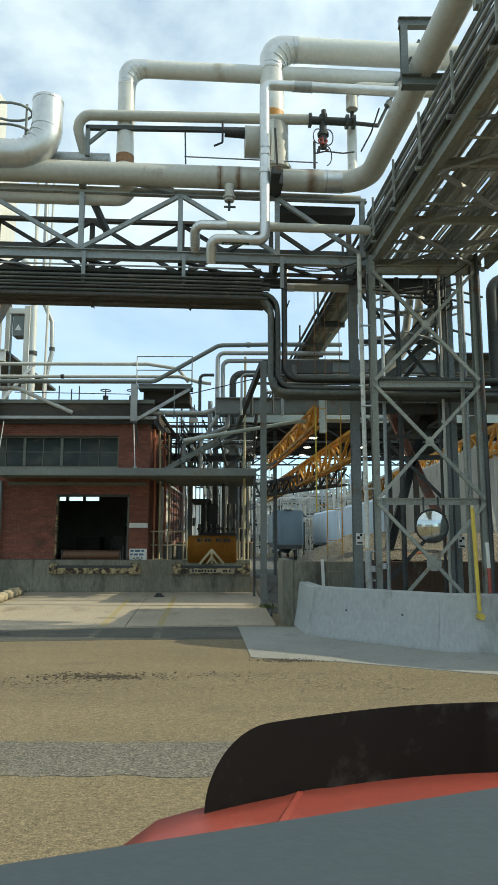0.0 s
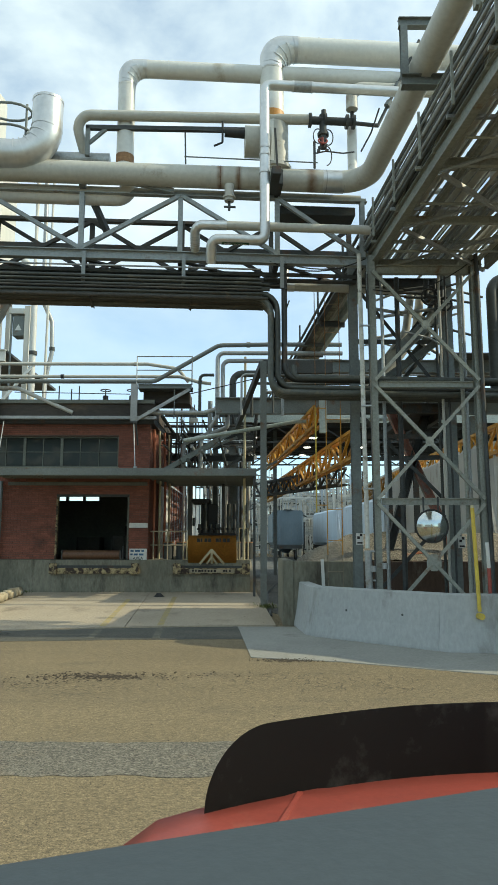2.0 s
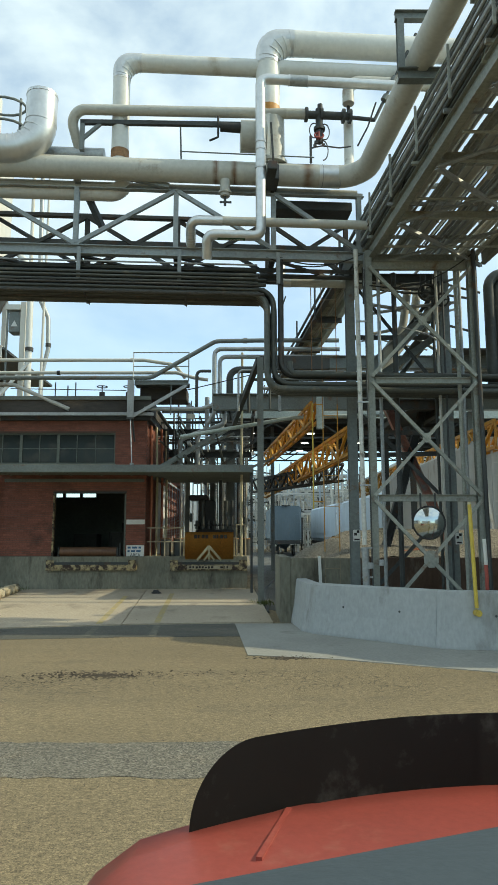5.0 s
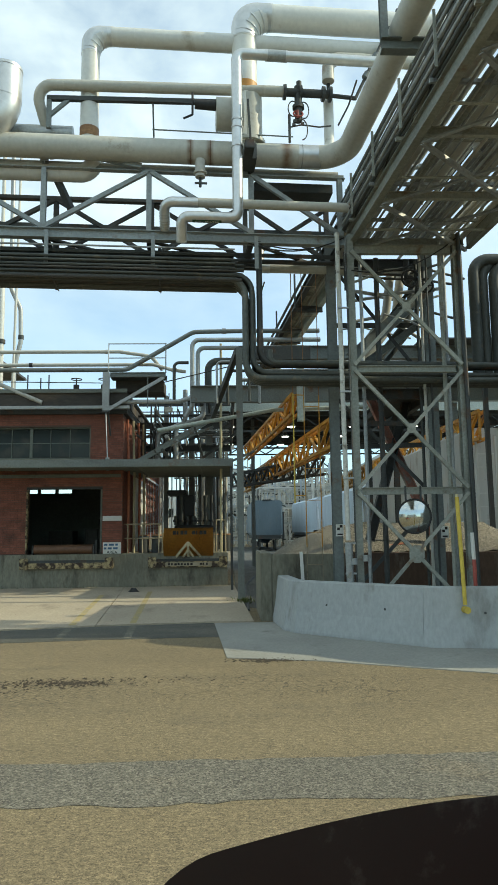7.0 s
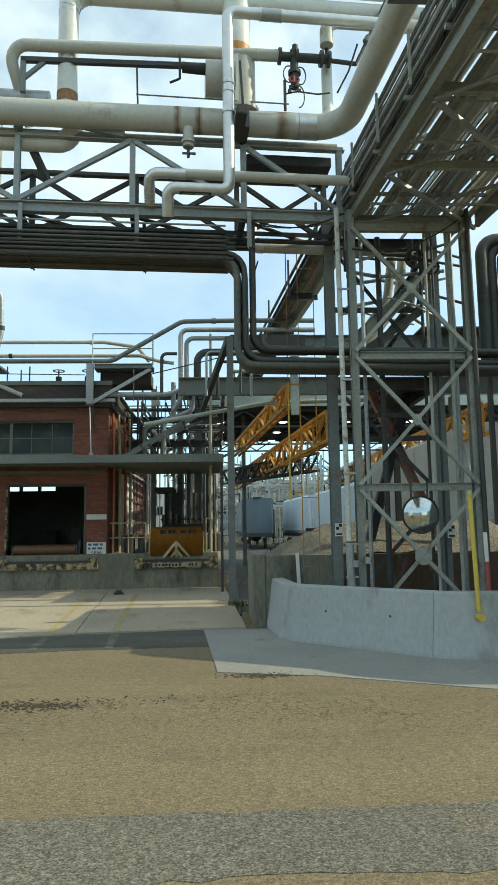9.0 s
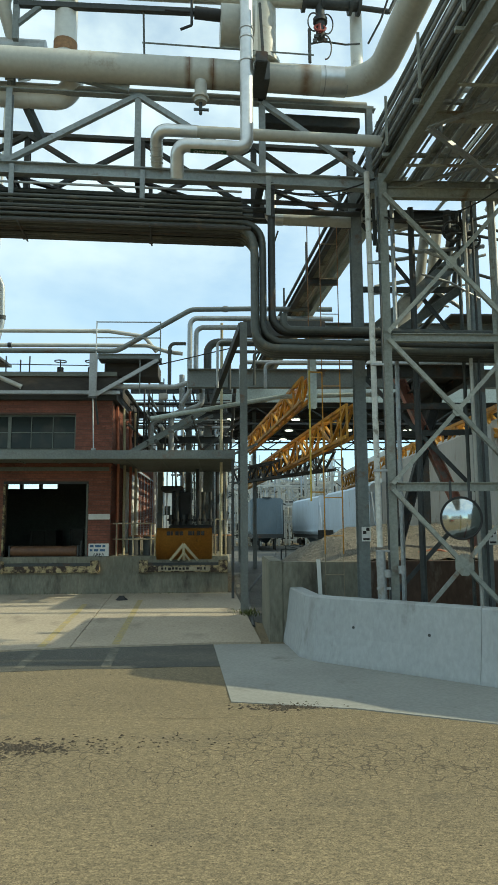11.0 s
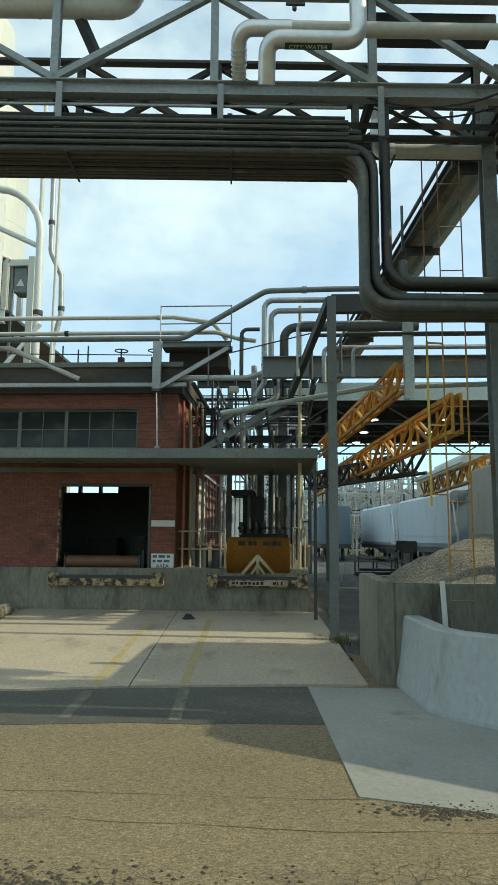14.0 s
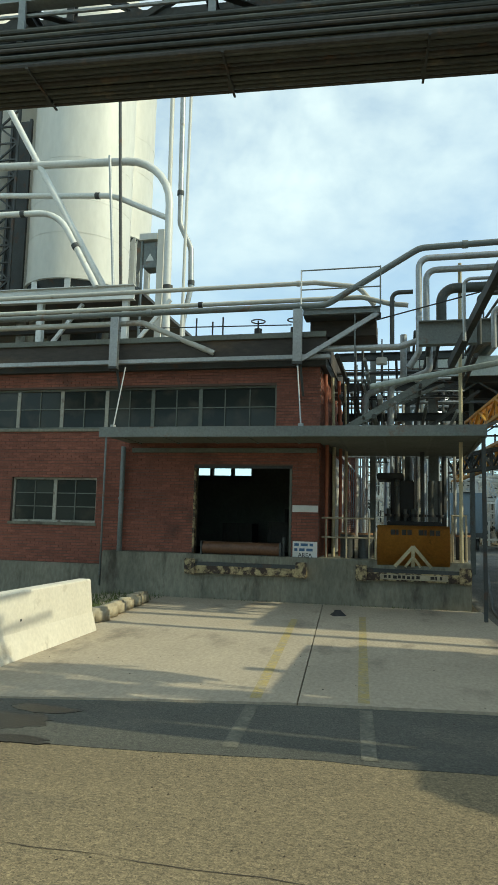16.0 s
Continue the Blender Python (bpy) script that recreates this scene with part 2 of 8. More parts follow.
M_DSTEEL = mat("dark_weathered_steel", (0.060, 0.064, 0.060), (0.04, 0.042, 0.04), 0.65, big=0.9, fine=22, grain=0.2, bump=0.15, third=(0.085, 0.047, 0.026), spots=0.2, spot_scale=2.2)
M_GALV = mat("galvanised_steel", (0.42, 0.43, 0.42), (0.32, 0.33, 0.325), 0.5, metal=0.55, big=1.3, fine=20, grain=0.15, bump=0.08, third=(0.26, 0.24, 0.2), spots=0.08)
M_CLAD = mat("painted_pipe_cladding", (0.50, 0.485, 0.425), (0.425, 0.41, 0.355), 0.5, big=0.6, fine=14, grain=0.08, bump=0.08, third=(0.24, 0.17, 0.11), spots=0.06, spot_scale=1.1)
M_CLADL = mat("pale_pipe_cladding", (0.68, 0.67, 0.62), (0.59, 0.58, 0.53), 0.45, big=0.8, fine=12, grain=0.06, bump=0.08, third=(0.40, 0.36, 0.29), spots=0.03, spot_scale=1.5)
M_ALU = mat("aluminium_cladding", (0.66, 0.66, 0.64), (0.55, 0.55, 0.53), 0.38, metal=0.75, big=1.5, fine=9, grain=0.08, bump=0.25)
M_RUST = mat("rusty_band", (0.23, 0.12, 0.06), (0.33, 0.19, 0.09), 0.85, big=4, fine=20, grain=0.25, bump=0.3)
M_CONDUIT = mat("grey_conduit", (0.066, 0.070, 0.060), (0.045, 0.048, 0.042), 0.55, big=0.8, fine=15, grain=0.2, bump=0.05, third=(0.14, 0.12, 0.085), spots=0.1)
M_YELLOW = mat("crane_yellow", (0.56, 0.29, 0.03), (0.42, 0.19, 0.025), 0.55, big=1.5, fine=18, grain=0.15, bump=0.12, third=(0.16, 0.08, 0.03), spots=0.1)
M_SAFETY = mat("safety_yellow", (0.62, 0.47, 0.07), (0.5, 0.36, 0.06), 0.5, big=2, fine=20, grain=0.1, third=(0.25, 0.17, 0.06), spots=0.05)
M_CHIPPED = mat("chipped_yellow_paint", (0.46, 0.37, 0.19), (0.36, 0.27, 0.14), 0.75, big=4, fine=25, grain=0.25, bump=0.3, third=(0.05, 0.032, 0.022), spots=0.62, spot_scale=7)
M_AMBER = mat("amber_steel_plate", (0.60, 0.30, 0.06), (0.46, 0.21, 0.04), 0.5, big=1.4, fine=20, grain=0.15, bump=0.15, third=(0.13, 0.06, 0.025), spots=0.12)
M_BLACK = mat("black_rubber", (0.02, 0.02, 0.02), (0.03, 0.028, 0.026), 0.7, fine=20, bump=0.15)
M_GLOSSBLACK = mat("black_gloss_plastic", (0.004, 0.0045, 0.004), (0.009, 0.009, 0.008), 0.6, fine=6, bump=0.02, third=(0.05, 0.05, 0.047), spots=0.16, spot_scale=6)
M_RED = mat("dusty_red_paint", (0.33, 0.066, 0.047), (0.27, 0.056, 0.041), 0.42, big=2, fine=60, grain=0.1, bump=0.03, third=(0.33, 0.10, 0.07), spots=0.1, spot_scale=5)
M_DASH = mat("grey_dashboard_vinyl", (0.052, 0.068, 0.080), (0.044, 0.058, 0.068), 0.75, big=2, fine=90, grain=0.08, bump=0.1)
M_CREAM = mat("cream_paint", (0.62, 0.54, 0.34), None, 0.7, fine=30)
M_WHITE = mat("white_paint", (0.72, 0.71, 0.66), (0.62, 0.61, 0.56), 0.55, big=1.2, fine=14, grain=0.06, bump=0.06, third=(0.4, 0.36, 0.3), spots=0.05)
M_SILO = mat("silo_white_paint", (0.62, 0.60, 0.53), (0.54, 0.52, 0.46), 0.5, big=0.4, fine=6, grain=0.05, bump=0.05, third=(0.5, 0.45, 0.36), spots=0.03, spot_scale=0.7, stretch=(1, 1, 0.3))
M_CAR = mat("blue_white_railcar_paint", (0.48, 0.55, 0.62), (0.41, 0.47, 0.53), 0.5, big=0.5, fine=8, grain=0.08, third=(0.27, 0.25, 0.22), spots=0.08, stretch=(1, 1, 0.3))
M_CARBLUE = mat("blue_grey_railcar_paint", (0.15, 0.20, 0.235), (0.115, 0.155, 0.185), 0.55, big=0.5, fine=8, grain=0.08, third=(0.2, 0.18, 0.16), spots=0.1, stretch=(1, 1, 0.3))
M_STAINED = mat("rust_stained_cladding", (0.25, 0.19, 0.12), (0.34, 0.29, 0.20), 0.6, big=3, fine=14, grain=0.12, bump=0.1, third=(0.15, 0.09, 0.05), spots=0.2, spot_scale=3)
M_CARGREY = mat("grey_railcar_paint", (0.50, 0.50, 0.47), (0.42, 0.42, 0.39), 0.6, big=0.5, fine=8, grain=0.08, third=(0.3, 0.26, 0.21), spots=0.12, stretch=(1, 1, 0.3))
M_GRAVEL = ground_mat("gravel", ((0.19, 0.165, 0.125), (0.14, 0.122, 0.092), (0.085, 0.078, 0.055)), 75, 0.0, 1.0, 0.95, 0.75)
M_TRACKBED = ground_mat("oily_track_gravel", ((0.095, 0.092, 0.078), (0.066, 0.064, 0.055), (0.045, 0.043, 0.037)), 60, 0.0, 1.0, 0.9, 0.55)
M_ROOFUND = mat("dark_shed_sheeting", (0.05, 0.054, 0.052), (0.035, 0.038, 0.036), 0.8, big=0.5, fine=8)
M_PALEBEAM = mat("pale_green_beam", (0.42, 0.46, 0.42), (0.35, 0.385, 0.35), 0.6, big=1, fine=15)
M_GRASS = mat("grass", (0.07, 0.10, 0.025), (0.11, 0.12, 0.035), 0.9, big=3, fine=30, grain=0.4)
M_KERB = mat("broken_kerb_stone", (0.42, 0.36, 0.25), (0.33, 0.28, 0.19), 0.9, big=2, fine=16, grain=0.2, bump=0.5)
M_DARKGLASS = glass("dusty_window_glass")
M_MIRROR = mat("mirror", (0.60, 0.62, 0.59), (0.54, 0.56, 0.53), 0.06, metal=1.0, grain=0.0, bump=0.0, vary=0.0)
# tones for the dock's inside and its crates, with the dimness put into the colour
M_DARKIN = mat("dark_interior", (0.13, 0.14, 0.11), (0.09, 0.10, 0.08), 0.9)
M_DUSK = mat("timber_darkened_for_shade", (0.045, 0.042, 0.032), (0.032, 0.03, 0.024), 0.9)
M_SOFFIT = mat("grey_green_soffit_paint", (0.19, 0.205, 0.175), (0.145, 0.157, 0.135), 0.75, big=0.8, fine=18, grain=0.15, third=(0.11, 0.10, 0.08), spots=0.12)
M_TRIM = mat("window_trim", (0.16, 0.17, 0.14), (0.115, 0.122, 0.10), 0.7, fine=20)
M_SASH = mat("weathered_cream_sash", (0.40, 0.38, 0.31), (0.30, 0.285, 0.235), 0.7, big=3, fine=24, grain=0.2, third=(0.16, 0.13, 0.10), spots=0.2, spot_scale=5)
M_INK = mat("dark_lettering", (0.03, 0.025, 0.02), None, 0.8, fine=20)
M_CLOD = mat("dark_dirt", (0.07, 0.055, 0.038), (0.05, 0.04, 0.028), 0.95, fine=30)
M_BLUE = mat("blue_steel", (0.08, 0.16, 0.28), (0.06, 0.12, 0.22), 0.6)
M_OLIVE = mat("olive_grey_conduit", (0.088, 0.093, 0.080), (0.064, 0.068, 0.059), 0.5, big=0.8, fine=15, grain=0.2, bump=0.05, third=(0.17, 0.14, 0.09), spots=0.1)
M_BROWN = mat("dark_brown_steel", (0.13, 0.062, 0.030), (0.085, 0.042, 0.022), 0.5, big=2.0, fine=18, grain=0.2, bump=0.15, third=(0.2, 0.12, 0.06), spots=0.1)
M_SHADEWALL = mat("rusty_shaded_concrete", (0.105, 0.066, 0.044), (0.075, 0.047, 0.033), 0.9, big=0.9, fine=16, grain=0.2, bump=0.3, third=(0.15, 0.12, 0.09), spots=0.15, stretch=(1, 1, 0.4))
M_DARKMACH = mat("dark_machine_paint", (0.028, 0.03, 0.03), (0.02, 0.021, 0.02), 0.7, fine=15)
M_FASCIA = mat("dark_brown_fascia", (0.062, 0.052, 0.041), (0.042, 0.036, 0.030), 0.8, big=0.8, fine=14, grain=0.2, third=(0.11, 0.08, 0.05), spots=0.2, spot_scale=1.2, stretch=(0.3, 1, 1))
M_WHITEDIRTY = mat("grimy_white_paint", (0.60, 0.59, 0.53), (0.48, 0.47, 0.42), 0.6, big=1.5, fine=14, grain=0.15, bump=0.1, third=(0.20, 0.18, 0.14), spots=0.2, spot_scale=5)
M_RACK = mat("pale_weathered_steel", (0.33, 0.335, 0.285), (0.25, 0.257, 0.22), 0.55, big=0.9, fine=22, grain=0.18, bump=0.12, third=(0.17, 0.11, 0.065), spots=0.12, spot_scale=2.2)
M_PRIMER = mat("worn_red_oxide", (0.30, 0.135, 0.095), (0.21, 0.10, 0.075), 0.7, big=2.5, fine=18, grain=0.2, third=(0.20, 0.19, 0.17), spots=0.4, spot_scale=3)
M_RUSTYPIPE = mat("rusty_brown_conduit", (0.068, 0.063, 0.054), (0.048, 0.044, 0.038), 0.7, big=1.2, fine=15, grain=0.25, bump=0.08, third=(0.11, 0.08, 0.055), spots=0.18)
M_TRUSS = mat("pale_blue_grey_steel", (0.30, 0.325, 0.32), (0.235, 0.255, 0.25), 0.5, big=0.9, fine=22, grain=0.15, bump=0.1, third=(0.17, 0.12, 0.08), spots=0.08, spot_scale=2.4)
M_TOWER = mat("weathered_green_grey_steel", (0.235, 0.245, 0.21), (0.175, 0.183, 0.158), 0.55, big=0.9, fine=22, grain=0.2, bump=0.12, third=(0.15, 0.10, 0.06), spots=0.14, spot_scale=2.2)
M_ORANGE = mat("red_orange_lit_pipe", (0.42, 0.14, 0.07), (0.34, 0.11, 0.06), 0.7)


# ---- building blocks ----
def thing(name, base, label, category, group="", kind=""):
    e = new(name)
    e.empty_display_size = 0.2
    e.location = base
    e.matrix_basis = Matrix.Translation(base)
    return tagged(e, label, category, group, kind)


def link(name, bm, material, smooth=False):
    me = bpy.data.meshes.new(name)
    bm.normal_update()
    bm.to_mesh(me)
    bm.free()
    me.materials.append(material)
    if smooth:
        me.polygons.foreach_set("use_smooth", [True] * len(me.polygons))
        me.update()
    return new(name, me)


def origin(o):
    return o.matrix_basis.translation + (origin(o.parent) if o.parent else Vector())


def part(name, bm, material, parent, label="", smooth=False):
    """One mesh, in world metres, under a thing or a part."""
    ob = link(name, bm, material, smooth)
    ob.parent = parent
    ob.matrix_parent_inverse = Matrix.Translation(-origin(parent)) if parent.type == "EMPTY" else Matrix()
    if label:
        ob["label"] = label
    return ob


def solid(name, bm, material, label, category="", group="", kind="", smooth=False):
    return tagged(link(name, bm, material, smooth), label, category, group, kind)


def box(bm, x0, x1, y0, y1, z0, z1, bevel=0.0):
    b2 = bmesh.new() if bevel else bm
    vs = [b2.verts.new((x, y, z)) for x in (x0, x1) for y in (y0, y1) for z in (z0, z1)]
    for f in ((0, 1, 3, 2), (4, 6, 7, 5), (0, 4, 5, 1), (2, 3, 7, 6), (0, 2, 6, 4), (1, 5, 7, 3)):
        b2.faces.new([vs[i] for i in f])
    if bevel:
        bmesh.ops.bevel(b2, geom=b2.edges[:], offset=bevel, segments=2, affect="EDGES")
        me = bpy.data.meshes.new("tmp")
        b2.to_mesh(me)
        b2.free()
        bm.from_mesh(me)
        bpy.data.meshes.remove(me)
    return bm


def frame_of(a, b, up=(0, 0, 1)):
    a, b, up = Vector(a), Vector(b), Vector(up)
    d = (b - a).normalized()
    if abs(d.dot(up)) > 0.98:
        up = Vector((0, 1, 0))
    s = d.cross(up).normalized()
    return a, b, s, s.cross(d).normalized()


def bar(bm, a, b, w, h, up=(0, 0, 1), ds=0.0, du=0.0):
    """A straight rectangular bar from a to b, w wide and h high, shifted sideways by ds and up by du."""
    a, b, s, u = frame_of(a, b, up)
    o = s * ds + u * du
    vs = [bm.verts.new(p + o + s * i * w / 2 + u * j * h / 2) for p in (a, b) for i, j in ((-1, -1), (1, -1), (1, 1), (-1, 1))]
    for f in ((3, 2, 1, 0), (4, 5, 6, 7), (0, 1, 5, 4), (1, 2, 6, 5), (2, 3, 7, 6), (3, 0, 4, 7)):
        bm.faces.new([vs[i] for i in f])
    return bm


def ibeam(bm, a, b, w, h, t=0.014, up=(0, 0, 1)):
    """A rolled H section in one piece."""
    a, b, s, u = frame_of(a, b, up)
    x, y, k = w / 2, h / 2, t / 2
    prof = [(-x, -y), (x, -y), (x, -y + t), (k, -y + t), (k, y - t), (x, y - t), (x, y), (-x, y), (-x, y - t), (-k, y - t), (-k, -y + t), (-x, -y + t)]
    r0, r1 = ([bm.verts.new(p + s * i + u * j) for i, j in prof] for p in (a, b))
    for i in range(12):
        bm.faces.new((r0[i], r0[(i + 1) % 12], r1[(i + 1) % 12], r1[i]))
    bm.faces.new(r0[::-1])
    bm.faces.new(r1)
    bmesh.ops.recalc_face_normals(bm, faces=bm.faces[:])
    return bm


def angle(bm, a, b, w, t=0.01, up=(0, 0, 1)):
    """A rolled L section in one piece."""
    a, b, s, u = frame_of(a, b, up)
    x = w / 2
    prof = [(-x, -x), (x, -x), (x, -x + t), (-x + t, -x + t), (-x + t, x), (-x, x)]
    r0, r1 = ([bm.verts.new(p + s * i + u * j) for i, j in prof] for p in (a, b))
    for i in range(6):
        bm.faces.new((r0[i], r0[(i + 1) % 6], r1[(i + 1) % 6], r1[i]))
    bm.faces.new(r0[::-1])
    bm.faces.new(r1)
    bmesh.ops.recalc_face_normals(bm, faces=bm.faces[:])
    return bm


def rounded(points, bend):
    """The way through the points with each corner turned into an arc."""
    p = [Vector(q) for q in points]
    if len(p) < 3:
        return p
    out = [p[0]]
    for i in range(1, len(p) - 1):
        a, b = (p[i - 1] - p[i]), (p[i + 1] - p[i])
        la, lb = a.length, b.length
        a, b = a.normalized(), b.normalized()
        th = a.angle(b)
        if th > 3.05 or bend <= 0:
            out.append(p[i])
            continue
        r = bend
        cut = r / math.tan(th / 2)
        lim = 0.49 * min(la, lb)
        if cut > lim:
            cut, r = lim, lim * math.tan(th / 2)
        c = p[i] + (a + b).normalized() * (r / math.sin(th / 2))
        s, e = p[i] + a * cut, p[i] + b * cut
        steps = max(3, int((math.pi - th) / 0.2))
        u, w = (s - c), (e - c)
        for k in range(steps + 1):
            out.append(c + u.slerp(w, k / steps).normalized() * r if u.length > 1e-6 else p[i])
    out.append(p[-1])
    return out


def tube(bm, points, r, seg=12, bend=None, caps=True):
    way = rounded(points, 3.0 * r if bend is None else bend)
    n = len(way)
    d = (way[1] - way[0]).normalized()
    s = d.cross(Vector((0, 0, 1)) if abs(d.z) < 0.9 else Vector((0, 1, 0))).normalized()
    rings = []
    for i in range(n):
        t0 = (way[i] - way[i - 1]).normalized() if i else d
        t1 = (way[i + 1] - way[i]).normalized() if i < n - 1 else t0
        t = (t0 + t1).normalized()
        s = (s - t * s.dot(t)).normalized()
        u = t.cross(s)
        rings.append([bm.verts.new(way[i] + (s * math.cos(a) + u * math.sin(a)) * r) for a in (2 * math.pi * k / seg for k in range(seg))])
    for q, w in zip(rings, rings[1:]):
        for k in range(seg):
            bm.faces.new((q[k], q[(k + 1) % seg], w[(k + 1) % seg], w[k]))
    if caps:
        bm.faces.new(rings[0][::-1])
        bm.faces.new(rings[-1])
    return bm


def shade_round(ob, limit=40):
    """Smooth shading with sharp edges kept at the ends and corners."""
    me = ob.data
    bm = bmesh.new()
    bm.from_mesh(me)
    for f in bm.faces:
        f.smooth = True
    for e in bm.edges:
        if len(e.link_faces) == 2 and e.calc_face_angle(0) > radians(limit):
            e.smooth = False
    bm.to_mesh(me)
    bm.free()
    return ob


def pipe(name, points, r, material, label, parent=None, seg=14, bend=None, rings=(), ring_mat=None, group="", category="pipe", ring_name="joint_band", rw=0.03, rr=1.035):
    """A pipe with its joint bands at the given points along the straight runs: each (point, direction)."""
    ob = None
    bm = tube(bmesh.new(), points, r, seg, bend)
    if parent is None:
        ob = solid(name, bm, material, label, category, group)
    else:
        ob = part(name, bm, material, parent, label)
    shade_round(ob)
    for p, d in rings:
        p, d = Vector(p), Vector(d).normalized()
        b2 = tube(bmesh.new(), [p - d * rw / 2, p + d * rw / 2], r * rr, seg)
        shade_round(part(ring_name, b2, ring_mat or material, ob))
    return ob


def vary_bars(bm, count, box3, long_axis, size, thick, seed):
    """Many thin straight members at random inside a box, for far pipework too dense to count."""
    rnd = random.Random(seed)
    for _ in range(count):
        p = Vector(rnd.uniform(lo, hi) for lo, hi in box3)
        ax = rnd.choice(long_axis)
        d = {"x": Vector((1, 0, 0)), "y": Vector((0, 1, 0)), "z": Vector((0, 0, 1)), "d": Vector((rnd.uniform(-1, 1), 0.1, rnd.uniform(-1, 1)))}[ax] * rnd.uniform(*size)
        w = rnd.uniform(*thick)
        bar(bm, p - d / 2, p + d / 2, w, w, (0, 1, 0) if ax in "zd" else (0, 0, 1))
    return bm


# ---- ground ----
bm = bmesh.new()
bmesh.ops.create_grid(bm, x_segments=60, y_segments=60, size=700)
solid("ground", bm, M_ASPHALT, "worn tan asphalt yard with cracks and grit", "ground", kind="structure")


def slab(name, outline, z0, z1, material, label, category, slope=0.0, y_from=0.0):
    bm = bmesh.new()
    top = [bm.verts.new((x, y, z1 + slope * (y - y_from))) for x, y in outline]
    low = [bm.verts.new((x, y, z0)) for x, y in outline]
    bm.faces.new(top)
    n = len(top)
    for i in range(n):
        bm.faces.new((top[i], low[i], low[(i + 1) % n], top[(i + 1) % n]))
    bmesh.ops.recalc_face_normals(bm, faces=bm.faces[:])
    return solid(name, bm, material, label, category, kind="structure")


SLOPE = 0.0115
slab("pavement_apron_1", [(-9.3, 11.7), (-5.0, 12.75), (-3.4, 13.08), (-4.02, 20.9), (-9.3, 20.9)], -0.1, 0.014, M_CONC, "worn concrete dock apron with tyre stains", "pavement", SLOPE, 11.7)
slab("pavement_apron_2", [(-3.385, 13.083), (-1.22, 13.36), (-0.45, 13.36), (-0.75, 20.9), (-4.005, 20.9)], -0.1, 0.014, M_CONC, "worn concrete dock apron with tyre stains", "pavement", SLOPE, 11.7)
slab("pavement_pad", [(-1.2, 13.29), (-0.96, 9.7), (0.3, 9.35), (2.2, 8.4), (7, 6.6), (9, 13.2), (0.0, 13.29)], -0.1, 0.010, M_PAD, "newer pale concrete pad before the barriers", "pavement")
random.seed(77)
near_edge = [(-30 + 0.15 * i, 4.55 + 0.0045 * (0.15 * i) + 0.04 * noise.noise((i * 0.11, 0, 0)) + random.uniform(-0.03, 0.03)) for i in range(300)]
far_edge = [(x, 5.36 + 0.0055 * (x + 30) + 0.05 * noise.noise((x * 0.8, 7, 0)) + random.uniform(-0.025, 0.025)) for x, y in reversed(near_edge)]
slab("road_patch_strip", near_edge + far_edge, -0.1, 0.004, M_PATCH, "grey gravel patch strip across the asphalt", "pavement")
# darker asphalt along the bridge's shadow band, some of that shade in its tone
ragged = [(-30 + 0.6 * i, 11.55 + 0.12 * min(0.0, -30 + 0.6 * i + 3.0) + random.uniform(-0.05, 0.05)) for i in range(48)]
slab("road_dark_strip", ragged + [(-1.06, 11.6), (-1.215, 13.345), (-3.4, 13.07), (-5.0, 12.74), (-9.3, 11.69), (-30, 9.2)], -0.1, 0.005, M_DARKASPH, "dark asphalt strip before the dock apron, bridge shade in its tone", "road")
slab("ground_track_bed", [(-0.70, 21.0), (-0.52, 16.1), (-0.31, 15.72), (13.0, 15.72), (15.0, 76.0), (-0.70, 76.0)], -0.1, 0.007, M_TRACKBED, "dark oily gravel between and beside the rails", "ground")
rnd = random.Random(9)
for px0, py0, rx, ry in ((-6.15, 11.75, 0.72, 0.26), (-5.72, 12.2, 0.33, 0.12), (-5.65, 11.3, 0.42, 0.1)):
    ring = []
    for k in range(40):
        a = 2 * math.pi * k / 40
        q = 1 + 0.35 * noise.noise((math.cos(a) * 1.6 + px0, math.sin(a) * 1.6, py0)) + rnd.uniform(-0.08, 0.08)
        ring.append((px0 + rx * q * math.cos(a), py0 + ry * q * math.sin(a)))
    slab("road_puddle", ring, -0.1, 0.008 + 0.001 * (px0 > -6), M_WET, "dark wet patch on the asphalt", "puddle")


def apron_z(y):
    return 0.014 + SLOPE * (y - 11.7)


def paint_line(points, w, label):
    bm = bmesh.new()
    for (x0, y0), (x1, y1) in points:
        a, b = (Vector((x, y, apron_z(y) + 0.004 if y > 13.1 else 0.009)) for x, y in ((x0, y0), (x1, y1)))
        s = (b - a).cross(Vector((0, 0, 1))).normalized() * w / 2
        bm.faces.new([bm.verts.new(p) for p in (a - s, b - s, b + s, a + s)])
    return solid("painted_line", bm, M_WORNYEL if points[0][0][1] > 13.1 else M_DUSTLINE, label, "road marking", "faded dock lines", "structure")


M_DUSTLINE = mat("dusty_worn_line", (0.15, 0.14, 0.105), (0.105, 0.10, 0.077), 0.9, big=5, fine=30, grain=0.3, third=(0.085, 0.08, 0.063), spots=0.4, spot_scale=7)
M_WORNYEL = mat("worn_yellow_marking", (0.40, 0.30, 0.10), (0.30, 0.255, 0.15), 0.85, big=6, fine=25, grain=0.2, third=(0.30, 0.26, 0.19), spots=0.35, spot_scale=8)
paint_line([((-3.84, 13.12), (-4.27, 18.6))], 0.12, "faded yellow dock line on the concrete")
paint_line([((-2.73, 13.25), (-3.08, 19.3))], 0.12, "faded yellow dock line on the concrete")
paint_line([((-3.83, 12.95), (-3.74, 11.62))], 0.13, "pale worn line on the dark asphalt")
paint_line([((-2.70, 13.08), (-2.60, 11.62))], 0.13, "pale worn line on the dark asphalt")

